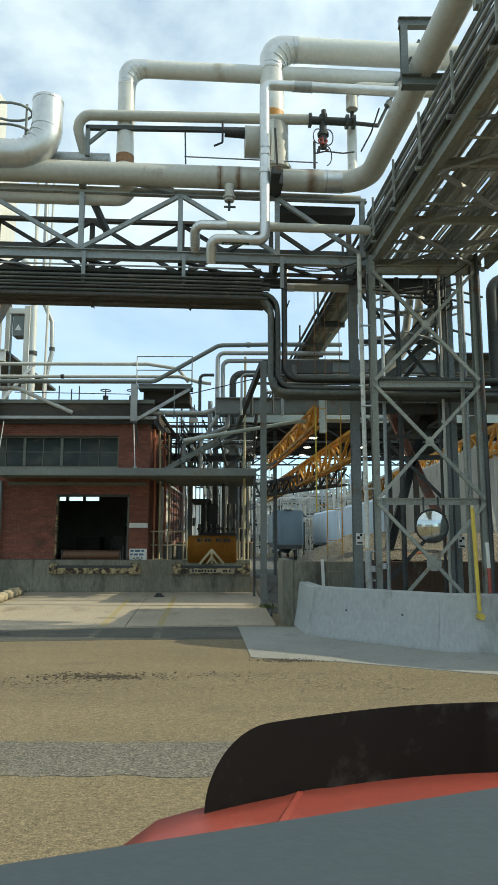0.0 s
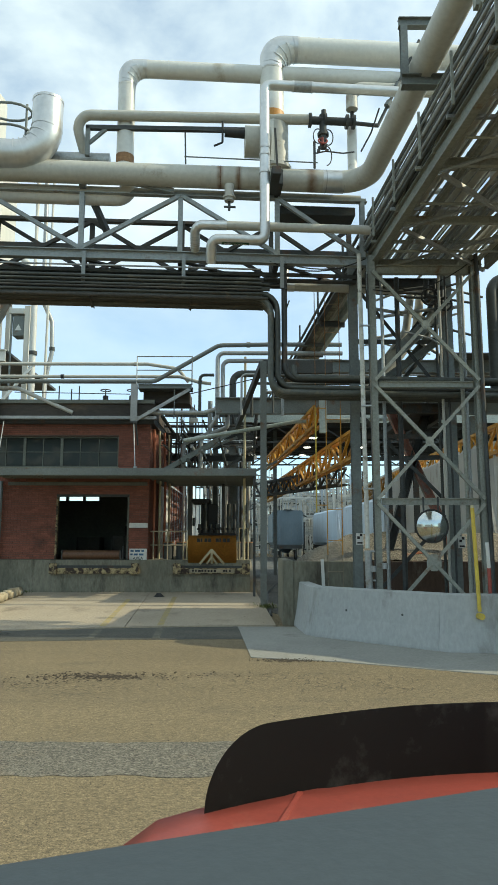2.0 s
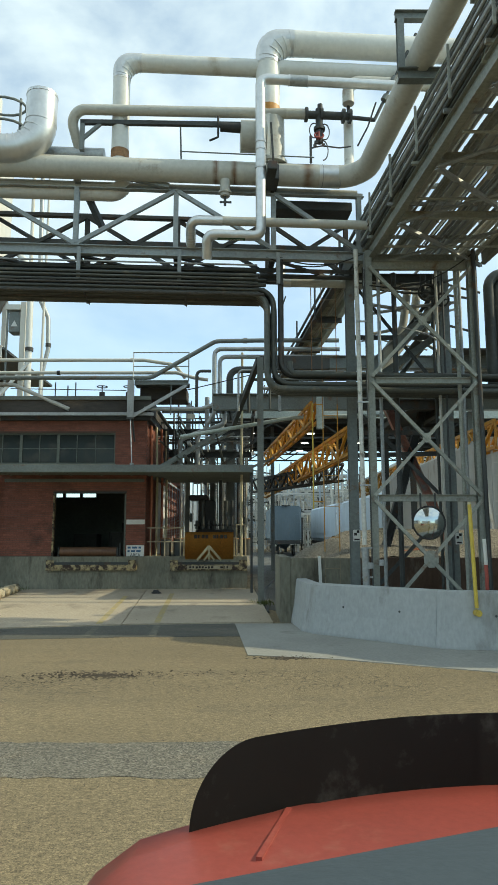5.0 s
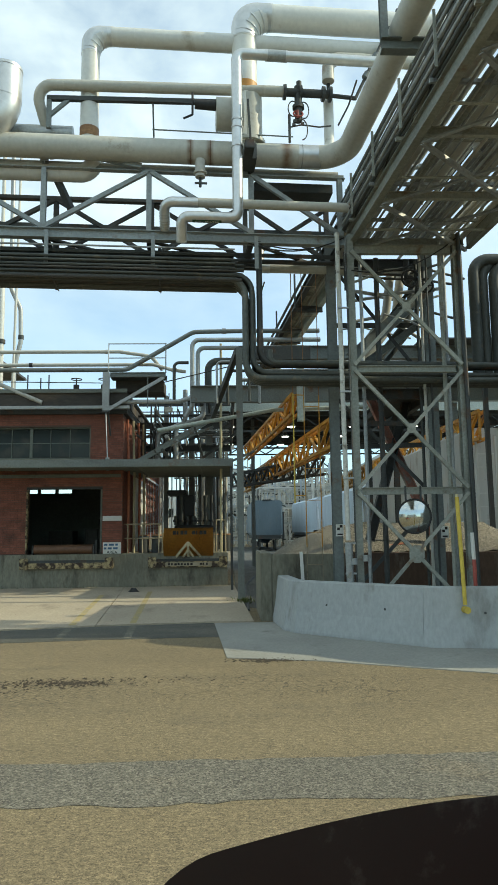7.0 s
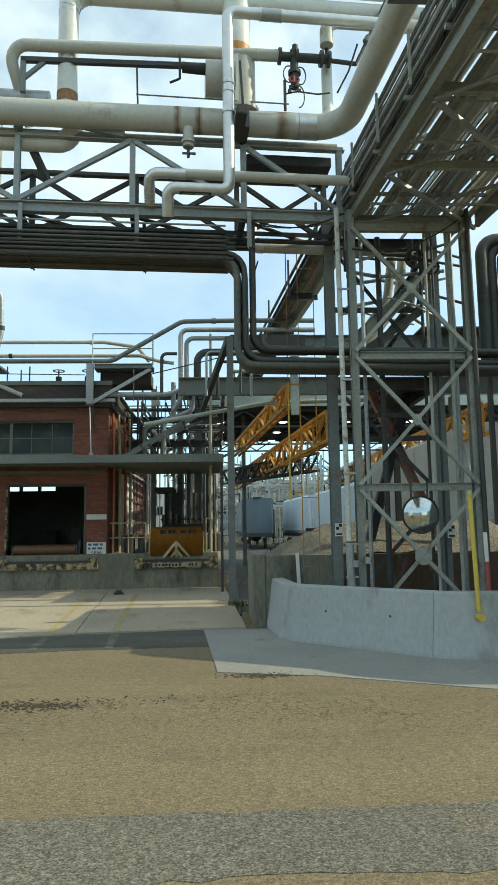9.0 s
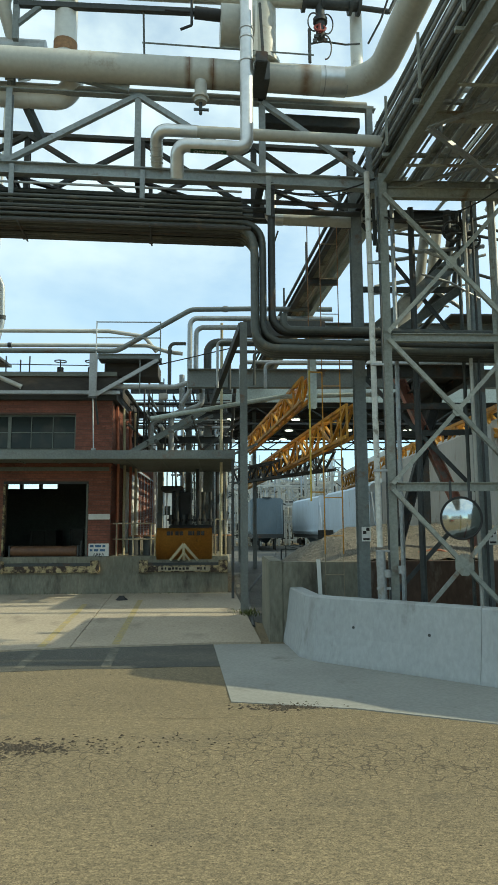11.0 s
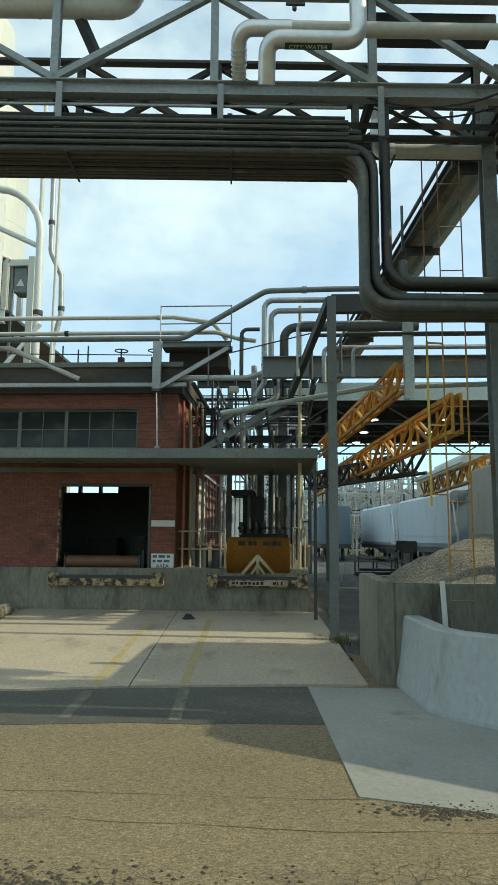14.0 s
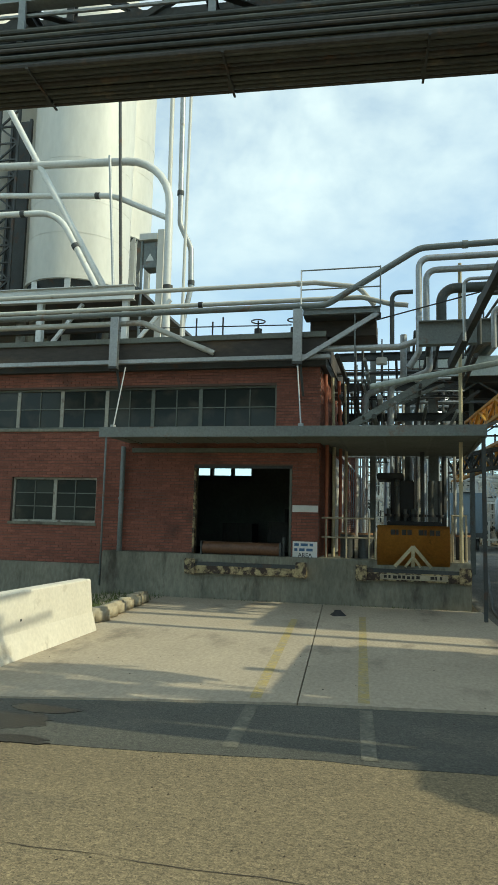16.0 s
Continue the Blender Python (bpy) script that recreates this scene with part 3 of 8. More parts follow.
# ---- dock and brick building ----
FACE, WALL, DOCK = 20.9, 21.1, 1.10
bm = bmesh.new()
box(bm, -9.2, -0.94, FACE, 30, -0.1, DOCK, 0.02)
solid("wall_dock_base", bm, M_OLDCONC, "stained concrete loading dock base", "dock wall", kind="structure")
bm = bmesh.new()
box(bm, -22, -9.22, FACE + 0.1, 24, -0.1, 0.77, 0.02)
solid("wall_left_base", bm, M_OLDCONC, "stained concrete foundation wall under the bricks", "foundation wall", kind="structure")

ROOF = 5.55
DOOR = (-7.06, -4.76, DOCK, 3.12)
WIN = (-11.76, -9.5, 1.73, 2.81)
RIB = (-13.6, -5.15, 4.0, 5.0)


def wall_with_holes(name, x0, x1, y0, y1, z0, z1, holes, material, label):
    """A wall along x with rectangular holes through it, made of butted blocks."""
    bm = bmesh.new()
    xs = sorted({x0, x1, *[h[0] for h in holes], *[h[1] for h in holes]})
    zs = sorted({z0, z1, *[h[2] for h in holes], *[h[3] for h in holes]})
    grid = {}
    for i, (a, b) in enumerate(zip(xs, xs[1:])):
        for j, (c, d) in enumerate(zip(zs, zs[1:])):
            grid[i, j] = not any(h[0] <= a and b <= h[1] and h[2] <= c and d <= h[3] for h in holes)
    cache = {}

    def v(x, y, z):
        k = (round(x, 4), round(y, 4), round(z, 4))
        if k not in cache:
            cache[k] = bm.verts.new(k)
        return cache[k]

    for (i, j), on in grid.items():
        if not on:
            continue
        a, b, c, d = xs[i], xs[i + 1], zs[j], zs[j + 1]
        bm.faces.new((v(a, y0, c), v(b, y0, c), v(b, y0, d), v(a, y0, d)))
        bm.faces.new((v(a, y1, d), v(b, y1, d), v(b, y1, c), v(a, y1, c)))
        for (di, dj), q in (((-1, 0), ((a, d), (a, c))), ((1, 0), ((b, c), (b, d))), ((0, -1), ((a, c), (b, c))), ((0, 1), ((b, d), (a, d)))):
            if not grid.get((i + di, j + dj), False):
                (p0, p1), (p2, p3) = q
                bm.faces.new((v(p0, y0, p1), v(p0, y1, p1), v(p2, y1, p3), v(p2, y0, p3)))
    bmesh.ops.recalc_face_normals(bm, faces=bm.faces[:])
    return solid(name, bm, material, label, "brick wall", kind="structure")


wall_front = wall_with_holes("wall_front", -22, -4.15, WALL, WALL + 0.35, 0.77, ROOF - 0.16, [DOOR, WIN, RIB], M_MORTAR, "red brick front wall of the loading dock building")
bm = bmesh.new()
box(bm, -4.5, -4.15, WALL + 0.352, 25.85, DOCK, ROOF - 0.16)
wall_side = solid("wall_side", bm, M_MORTAR, "red brick side wall of the dock building", "brick wall", kind="structure")
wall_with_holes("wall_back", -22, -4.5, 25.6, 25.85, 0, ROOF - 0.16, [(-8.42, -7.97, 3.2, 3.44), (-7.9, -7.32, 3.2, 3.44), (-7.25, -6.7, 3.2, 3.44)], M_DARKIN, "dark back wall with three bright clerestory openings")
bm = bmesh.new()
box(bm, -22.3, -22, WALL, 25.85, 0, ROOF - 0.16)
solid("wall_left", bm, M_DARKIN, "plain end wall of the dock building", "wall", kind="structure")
bm = bmesh.new()
box(bm, -22, -4.5, WALL + 0.36, 25.6, DOCK - 0.3, DOCK)
solid("floor_inside", bm, M_OLDCONC, "dark concrete floor inside the dock", "floor", kind="structure")

roof = thing("roof", (-13, 21, ROOF), "flat dock roof with a dark weathered fascia", "roof", kind="structure")
bm = bmesh.new()
box(bm, -22.4, -4.0, 20.86, 25.9, 5.62, 6.08)
part("roof_deck", bm, M_FASCIA, roof)
bm = bmesh.new()
box(bm, -22.4, -3.9, 20.72, 20.86, 5.50, 5.60, 0.012)
part("gutter", bm, M_GALV, roof, "pale metal gutter edge")
bm = bmesh.new()
box(bm, -22.4, -4.0, 20.80, 20.858, 6.02, 6.14)
part("drip_edge", bm, M_TRIM, roof, "metal drip edge")
bm = bmesh.new()
box(bm, -22.4, -4.02, 20.95, 25.88, ROOF - 0.16, 5.62)
part("soffit", bm, M_DSTEEL, roof)


def window(name, x0, x1, z0, z1, cols, rows, label, posts=()):
    w = thing(name, ((x0 + x1) / 2, WALL + 0.12, z0), label, "window", kind="structure")
    fr = bmesh.new()
    t = 0.05
    y0, y1 = WALL + 0.08, WALL + 0.15
    for a in ((x0, x0 + t, z0, z1), (x1 - t, x1, z0, z1), (x0 + t, x1 - t, z0, z0 + t), (x0 + t, x1 - t, z1 - t, z1)):
        box(fr, a[0], a[1], y0, y1, a[2], a[3])
    part("window_frame", fr, M_SASH if cols < 6 else M_TRIM, w)
    s = bmesh.new()
    box(s, x0 - 0.04, x1 + 0.04, WALL - 0.05, WALL + 0.07, z0 - 0.07, z0 - 0.004, 0.008)
    part("window_sill", s, M_OLDCONC, w)
    dx, dz = (x1 - x0 - 2 * t) / cols, (z1 - z0 - 2 * t) / rows
    for i in range(cols):
        if i:
            b = bmesh.new()
            wide = 0.045 if i in posts else 0.012
            box(b, x0 + t + i * dx - wide, x0 + t + i * dx + wide, y0 + 0.004, y1 - 0.004, z0 + t, z1 - t)
            part("mullion", b, M_SASH if i in posts and i < 8 else M_TRIM, w, "weathered cream post" if i in posts and i < 8 else "")
        for j in range(rows):
            g = bmesh.new()
            box(g, x0 + t + i * dx + 0.01, x0 + t + (i + 1) * dx - 0.01, y0 + 0.03, y0 + 0.036, z0 + t + j * dz + 0.012, z0 + t + (j + 1) * dz - 0.012)
            part("pane", g, M_DARKGLASS, w)
    for j in range(1, rows):
        b = bmesh.new()
        box(b, x0 + t, x1 - t, y0 + 0.008, y1 - 0.008, z0 + t + j * dz - 0.012, z0 + t + j * dz + 0.012)
        part("glazing_bar", b, M_TRIM, w)
    return w


window("window_1", *WIN, 4, 3, "old steel-framed window with dusty dark panes", (2,))
window("window_2", *RIB, 14, 2, "long ribbon of dusty dark window panes", (1, 3, 5, 7, 9, 11))

# door surround, dark inside
dr = thing("dock_door", (-5.9, WALL, DOCK), "open loading dock doorway with worn steel edges", "dock door", kind="structure")
for nm, q in (("jamb", (DOOR[0], DOOR[0] + 0.05)), ("jamb", (DOOR[1] - 0.05, DOOR[1]))):
    bm = bmesh.new()
    box(bm, q[0], q[1], WALL - 0.03, WALL + 0.10, DOCK + 0.003, DOOR[3] - 0.06, 0.006)
    part(nm, bm, M_CHIPPED if q[0] < -7 else M_TRIM, dr)
bm = bmesh.new()
box(bm, DOOR[0], DOOR[1], WALL - 0.03, WALL + 0.10, DOOR[3] - 0.058, DOOR[3] - 0.002, 0.006)
part("lintel", bm, M_DSTEEL, dr)

# ---- canopy ----
can = thing("canopy", (-4.8, 20.2, 3.6), "flat grey steel canopy hung over the dock doors on rods", "canopy")
CF = 19.42
bm = bmesh.new()
box(bm, -8.72, -0.76, CF, CF + 0.06, 3.58, 3.80, 0.008)
part("fascia", bm, M_STEEL, can, "grey folded steel fascia")
bm = bmesh.new()
box(bm, -8.70, -0.78, CF + 0.062, WALL - 0.01, 3.64, 3.70)
box(bm, -4.13, -0.78, WALL - 0.008, 24.1, 3.64, 3.70)
part("deck", bm, M_SOFFIT, can, "grey green painted underside")
for x in [-8.4 + 0.95 * i for i in range(9)]:
    bm = bmesh.new()
    bar(bm, (x, CF + 0.08, 3.63), (x, 24.0 if x > -4 else WALL - 0.02, 3.63), 0.05, 0.016)
    part("soffit_batten", bm, M_SOFFIT, can)
bm = bmesh.new()
box(bm, -0.80, -0.76, CF + 0.062, 24.1, 3.56, 3.78)
part("end_fascia", bm, M_STEEL, can)
for x in (-8.45, -4.35):
    bm = tube(bmesh.new(), [(x, CF + 0.12, 3.80), (x - 0.27, 20.68, 5.40)], 0.016, 8)
    part("hanger_rod", bm, M_GALV, can, "pale steel hanger rod")
    bm = tube(bmesh.new(), [(x, CF + 0.12, 3.79), (x, CF + 0.12, 3.86)], 0.06, 10)
    part("rod_plate", bm, M_GALV, can)
bm = bmesh.new()
box(bm, -8.6, -4.2, 21.02, 21.085, 3.42, 3.52)
part("wall_ledger", bm, M_TRIM, can)
part("post", bar(bmesh.new(), (-0.82, CF + 0.12, 0.08), (-0.82, CF + 0.12, 3.57), 0.07, 0.07, (0, 1, 0)), M_DSTEEL, can)
tp = thing("downpipe", (-8.75, 20.8, 0.8), "grey drain pipe down the brick wall", "drain pipe")
part("pipe", tube(bmesh.new(), [(-8.8, 20.98, 0.1), (-8.8, 20.98, 3.55)], 0.06, 10), M_STEEL, tp, smooth=True)
for z in (0.9, 2.3):
    part("clamp", tube(bmesh.new(), [(-8.8, 20.98, z), (-8.8, 20.98, z + 0.05)], 0.075, 10), M_STEEL, tp)
tp = thing("conduit_run", (-9.25, 20.9, 0.3), "thin grey conduit down the foundation wall", "conduit")
part("pipe", tube(bmesh.new(), [(-9.25, 20.96, 0.3), (-9.25, 20.96, 3.9)], 0.025, 8), M_STEEL, tp, smooth=True)


# ---- dock levellers ----
def leveller(x0, x1, label):
    t = thing("dock_leveller", ((x0 + x1) / 2, FACE, 0.7), label, "dock leveller", "dock levellers")
    b = bmesh.new()
    box(b, x0, x1, FACE - 0.10, FACE - 0.004, 0.68, 0.85, 0.01)
    part("front_beam", b, M_CHIPPED, t, "black and yellow chipped beam")
    b = bmesh.new()
    box(b, x0 + 0.22, x1 - 0.22, FACE - 0.09, FACE - 0.006, 0.852, 0.93)
    part("lip_ledge", b, M_DSTEEL, t)
    for x in (x0 + 0.12, x1 - 0.12):
        b = bmesh.new()
        box(b, x - 0.12, x + 0.12, FACE - 0.16, FACE - 0.104, 0.66, 1.0, 0.015)
        part("bumper", b, M_CHIPPED, t, "chipped yellow dock bumper")
    for i in range(5):
        b = bmesh.new()
        x = x0 + 0.45 + (x1 - x0 - 0.9) * i / 4
        box(b, x - 0.05, x + 0.05, FACE - 0.125, FACE - 0.104, 0.72, 0.81, 0.01)
        part("bracket", b, M_CHIPPED, t)
    return t


leveller(-7.12, -4.36, "low dock leveller with chipped black and yellow edge")
lev = leveller(-3.31, -0.95, "dock leveller with chipped black and yellow edge")
part("worn_label", box(bmesh.new(), -2.80, -1.42, FACE - 0.132, FACE - 0.126, 0.715, 0.825), M_KERB, lev, "worn cream strip with unreadable dark letters")
rnd = random.Random(33)
for k in range(13):
    x = -2.72 + 0.095 * k
    if k not in (8, 9):
        part("lettering_bar", box(bmesh.new(), x, x + rnd.uniform(0.03, 0.085), FACE - 0.136, FACE - 0.1325, 0.735 + rnd.uniform(0, 0.02), 0.79 + rnd.uniform(0, 0.02)), M_INK, lev)

roll = thing("dock_plate_roll", (-5.9, 21.0, DOCK), "rusty brown rolled dock lip in the doorway", "dock lip")
shade_round(part("curved_plate", tube(bmesh.new(), [(-6.74, 20.98, DOCK + 0.15), (-4.99, 20.98, DOCK + 0.15)], 0.14, 24), M_BROWN, roll))
for x in (-6.77, -4.96):
    part("end_plate", box(bmesh.new(), x - 0.02, x + 0.02, 20.84, 21.15, DOCK, DOCK + 0.30, 0.006), M_DSTEEL, roll)
part("handle_post", box(bmesh.new(), -4.93, -4.88, 20.95, 21.02, DOCK, DOCK + 0.42), M_DSTEEL, roll)
part("floor_plate", box(bmesh.new(), -6.7, -5.0, 20.915, 21.0, DOCK + 0.002, DOCK + 0.012), M_DSTEEL, roll)

# amber curved barrier plate on the second leveller
pl = thing("dock_barrier_plate", (-2.1, 20.95, DOCK), "amber curved steel dock barrier with a cream arrow emblem", "dock barrier")
b = bmesh.new()
N = 12
prof = []
for i in range(N + 1):
    f = i / N
    prof.append((20.97 - 0.27 * math.sin(math.pi * f * 0.9), 0.92 + 0.93 * f))
rows = [[b.verts.new((x, y, z)) for x in (-2.86, -1.37)] for y, z in prof]
for q, w in zip(rows, rows[1:]):
    b.faces.new((q[0], q[1], w[1], w[0]))
bmesh.ops.solidify(b, geom=b.faces[:], thickness=-0.03)
part("curved_plate", b, M_AMBER, pl, smooth=True)
for x in (-2.90, -1.35):
    b = bmesh.new()
    box(b, x - 0.016, x + 0.016, 20.84, 21.1, DOCK + 0.002, 1.70, 0.006)
    part("side_post", b, M_CREAM, pl)


def plate_y(z):
    f = (z - 0.92) / 0.93
    return 20.97 - 0.27 * math.sin(math.pi * f * 0.9) - 0.012


def emblem_stroke(x0, z0, x1, z1, w):
    b = bmesh.new()
    for k in range(4):
        f0, f1 = k / 4, (k + 1) / 4
        p = [(x0 + (x1 - x0) * f, z0 + (z1 - z0) * f) for f in (f0, f1)]
        bar(b, (p[0][0], plate_y(p[0][1]) - 0.004, p[0][1]), (p[1][0], plate_y(p[1][1]) - 0.004, p[1][1]), w, 0.012, (0, 1, 0))
    part("emblem_stroke", b, M_CREAM, pl, "cream painted stroke")


cx = -2.12
emblem_stroke(cx, 0.96, cx, 1.38, 0.075)
for sx in (-1, 1):
    emblem_stroke(cx + sx * 0.40, 0.95, cx, 1.42, 0.07)
    emblem_stroke(cx + sx * 0.18, 0.95, cx, 1.20, 0.055)
for i, wd in enumerate((0.10, 0.05, 0.09, 0.09, 0.0, 0.10, 0.05, 0.09, 0.09)):
    if wd:
        b = bmesh.new()
        x = -2.58 + i * 0.115
        box(b, x, x + wd, plate_y(1.70) - 0.014, plate_y(1.70) - 0.002, 1.64, 1.76)
        part("lettering_bar", b, M_INK, pl, "dark lettering bar")

# sign on the pier
sg = thing("wall_sign", (-4.43, WALL - 0.02, 1.08), "white warning sign with unreadable dark lines on the brick pier", "sign")
b = bmesh.new()
box(b, -4.72, -4.17, WALL - 0.025, WALL - 0.015, 1.07, 1.44, 0.003)
part("board", b, M_WHITE, sg)
for j in range(2):
    x = -4.68
    for wd in ((0.10, 0.16, 0.08), (0.07, 0.12, 0.14))[j]:
        b = bmesh.new()
        box(b, x, x + wd, WALL - 0.03, WALL - 0.026, 1.34 - j * 0.11, 1.40 - j * 0.11)
        part("lettering_bar", b, M_BLUE, sg)
        x += wd + 0.04
fc = bpy.data.curves.new("sign_text", "FONT")
fc.body, fc.size, fc.extrude, fc.align_x = "AREA", 0.13, 0.001, "CENTER"
tmp = bpy.data.objects.new("sign_text", fc)
me = bpy.data.meshes.new_from_object(tmp)
bpy.data.objects.remove(tmp)
me.materials.append(M_INK)
tx = new("sign_lettering", me)
tx.parent = sg
tx.matrix_parent_inverse = Matrix.Translation(-origin(sg))
tx.matrix_basis = pose(-4.44, WALL - 0.028, 1.10, 90, 0, 0)
b = bmesh.new()
box(b, -4.74, -4.16, WALL - 0.018, WALL - 0.008, 2.09, 2.24, 0.003)
solid("white_band", b, M_WHITE, "white painted band across the brick pier", "painted band")

# small dark drain cone on the apron
b = bmesh.new()
bmesh.ops.create_cone(b, cap_ends=True, segments=10, radius1=0.16, radius2=0.04, depth=0.10, matrix=Matrix.Translation((-3.55, 19.4, apron_z(19.4) + 0.05)))
for v in b.verts:
    v.co.x += random.uniform(-0.03, 0.03)
solid("rubber_wedge", b, M_BLACK, "small dark rubber wedge lying on the apron", "wheel wedge")

# ---- barriers ----
def barrier_profile(h, foot, head):
    return [(-foot, 0), (-foot, 0.05), (-head - 0.055, 0.36), (-head, h - 0.02), (-head + 0.02, h), (head - 0.02, h), (head, h - 0.02), (head + 0.055, 0.36), (foot, 0.05), (foot, 0)]


def barrier(name, way, h, material, label, foot=0.26, head=0.11, group="concrete barriers"):
    """A precast barrier along a way of ground points, mitred at its bends."""
    p = [Vector((*q, 0)) for q in way]
    bm = bmesh.new()
    rings = []
    for i, c in enumerate(p):
        d0 = (c - p[i - 1]).normalized() if i else (p[1] - c).normalized()
        d1 = (p[i + 1] - c).normalized() if i < len(p) - 1 else d0
        d = (d0 + d1).normalized()
        s = d.cross(Vector((0, 0, 1))) / max(0.5, d.dot(d0))
        rings.append([bm.verts.new(c + s * a + Vector((0, 0, z))) for a, z in barrier_profile(h, foot, head)])
    for q, w in zip(rings, rings[1:]):
        for k in range(len(q) - 1):
            bm.faces.new((q[k], q[k + 1], w[k + 1], w[k]))
        bm.faces.new((q[-1], q[0], w[0], w[-1]))
    bm.faces.new(rings[0])
    bm.faces.new(rings[-1][::-1])
    bmesh.ops.recalc_face_normals(bm, faces=bm.faces[:])
    t = thing(name, sum(p, Vector()) / len(p), label, "concrete barrier", group)
    part("body", bm, material, t)
    a, b_ = p[-2], p[-1]
    d = (b_ - a).normalized()
    s = d.cross(Vector((0, 0, 1)))
    for f in (0.25, 0.72):
        q = a + (b_ - a) * f
        for sd in (-1, 1):
            c = q + s * sd * (head + 0.03) + Vector((0, 0, 0.5))
            part("lifting_bolt", tube(bmesh.new(), [c - s * sd * 0.03, c + s * sd * 0.012], 0.02, 8), M_DSTEEL, t)
    return t


barrier("concrete_barrier", [(0.12, 13.75), (0.24, 12.25), (0.36, 12.0), (2.062, 10.438)], 0.87, M_BARRIER, "pale grey concrete barrier bending round the corner", 0.22)
barrier("concrete_barrier", [(2.066, 10.434), (2.14, 10.366), (4.9, 9.9)], 0.87, M_BARRIER, "pale grey concrete barrier section with a lifting bolt", 0.22)
barrier("concrete_barrier", [(-7.37, 16.3), (-7.36, 14.6), (-7.35, 12.9)], 0.87, M_WHITEBAR, "sunlit whitish concrete barrier beside the apron")
barrier("concrete_barrier", [(-7.35, 12.86), (-7.33, 9.0)], 0.87, M_WHITEBAR, "sunlit whitish concrete barrier beside the apron")

# concrete retaining wall with gravel behind it
rw = thing("retaining_wall", (0, 13.5, 0), "stained concrete bin wall around a gravel heap", "retaining wall")
b = bmesh.new()
box(b, -0.30, -0.08, 13.5, 15.7, -0.05, 1.29, 0.015)
part("wall", b, M_OLDCONC, rw)
b = bmesh.new()
box(b, -0.076, 1.22, 13.5, 13.72, -0.05, 1.27, 0.015)
part("wall", b, M_OLDCONC, rw)
# right panel: rust stain plus the shade between the columns, both in the colour
b = bmesh.new()
box(b, 1.224, 6.5, 13.5, 13.72, -0.05, 1.27, 0.015)
part("wall", b, M_SHADEWALL, rw, "rust-brown wall panel with shade in its colour")
b = bmesh.new()
n = 46
vs = {}
for i in range(n + 1):
    for j in range(n + 1):
        x, y = -0.05 + 6.4 * i / n, 13.75 + 5.2 * j / n
        h = -0.1 + 1.95 * math.exp(-(min(0.0, x - 1.6) / 2.3) ** 2 - (max(0.0, x - 4.5) / 2.2) ** 2 - (max(0.0, y - 15.4) / 1.6) ** 2) * (1 - 0.28 * max(0.0, 15.4 - y) / 1.6)
        h += 0.10 * noise.noise((x * 1.6, y * 1.6, 0)) + 0.04 * noise.noise((x * 7, y * 7, 3))
        vs[i, j] = b.verts.new((x, y, h))
for i in range(n):
    for j in range(n):
        b.faces.new((vs[i, j], vs[i + 1, j], vs[i + 1, j + 1], vs[i, j + 1]))
solid("gravel_heap", b, M_GRAVEL, "heap of pale gravel behind the bin wall", "gravel", kind="stuff", smooth=True)
rnd = random.Random(52)
for k in range(11):
    x, y = rnd.uniform(1.75, 2.7), rnd.uniform(13.95, 14.5)
    z = 1.25 + rnd.uniform(0.0, 0.12)
    a, l = rnd.uniform(-0.5, 0.9), rnd.uniform(0.35, 0.8)
    pts = [(x - l * 0.5, y, z + 0.3 * max(0.0, a)), (x, y + 0.05, z + 0.1), (x + l * 0.5, y + 0.1, z - 0.2 * a)]
    pipe("scrap_rod", pts, rnd.uniform(0.012, 0.035), M_RUST if k % 3 else M_ORANGE, "bent rusty scrap rod lying on the gravel", seg=7, bend=0.2, group="scrap rods", category="scrap")
# long straight cracks in the asphalt
for y0, x0, x1 in ((9.67, -9.0, -0.9), (9.17, -8.0, 1.5)):
    b = bmesh.new()
    n = 60
    rnd = random.Random(int(y0 * 100))
    low, top = [], []
    y = y0
    for i in range(n + 1):
        y += rnd.uniform(-0.018, 0.018) + (y0 - y) * 0.15
        w = rnd.uniform(0.0006, 0.0042)
        low.append(b.verts.new((x0 + (x1 - x0) * i / n, y - w, 0.003)))
        top.append(b.verts.new((x0 + (x1 - x0) * i / n, y + w, 0.003)))
    for i in range(n):
        b.faces.new((low[i], low[i + 1], top[i + 1], top[i]))
    solid("road_crack", b, M_CLOD, "thin dark crack across the asphalt", "crack", "asphalt cracks", "structure")

# unseen block beside the yard, added and shaped to throw shade over the barriers
ph = thing("shade_block", (6.6, 11.8, 0), "unseen grey block with a sloping side, added for its shade", "building")
b = bmesh.new()
prof = [(8.3, 0), (8.6, 2.6), (9.09, 3.26), (9.55, 3.61), (10.2, 4.48), (10.71, 5.24), (10.8, 5.3), (13.25, 5.3), (13.25, 0)]
ends = [[b.verts.new((x, y, z)) for y, z in prof] for x in (5.15, 8.2)]
for k in range(len(prof)):
    b.faces.new((ends[0][k], ends[0][(k + 1) % len(prof)], ends[1][(k + 1) % len(prof)], ends[1][k]))
b.faces.new(ends[0][::-1])
b.faces.new(ends[1])
bmesh.ops.recalc_face_normals(b, faces=b.faces[:])
part("shell", b, M_STEEL, ph)
part("roof_cap", box(bmesh.new(), 5.15, 8.25, 10.85, 13.3, 5.305, 5.38), M_DSTEEL, ph)
# more unseen pieces, added to shade the asphalt strip and the apron
part("roof_housing", box(bmesh.new(), 6.9, 8.1, 11.75, 12.95, 5.384, 8.2, 0.02), M_STEEL, ph)
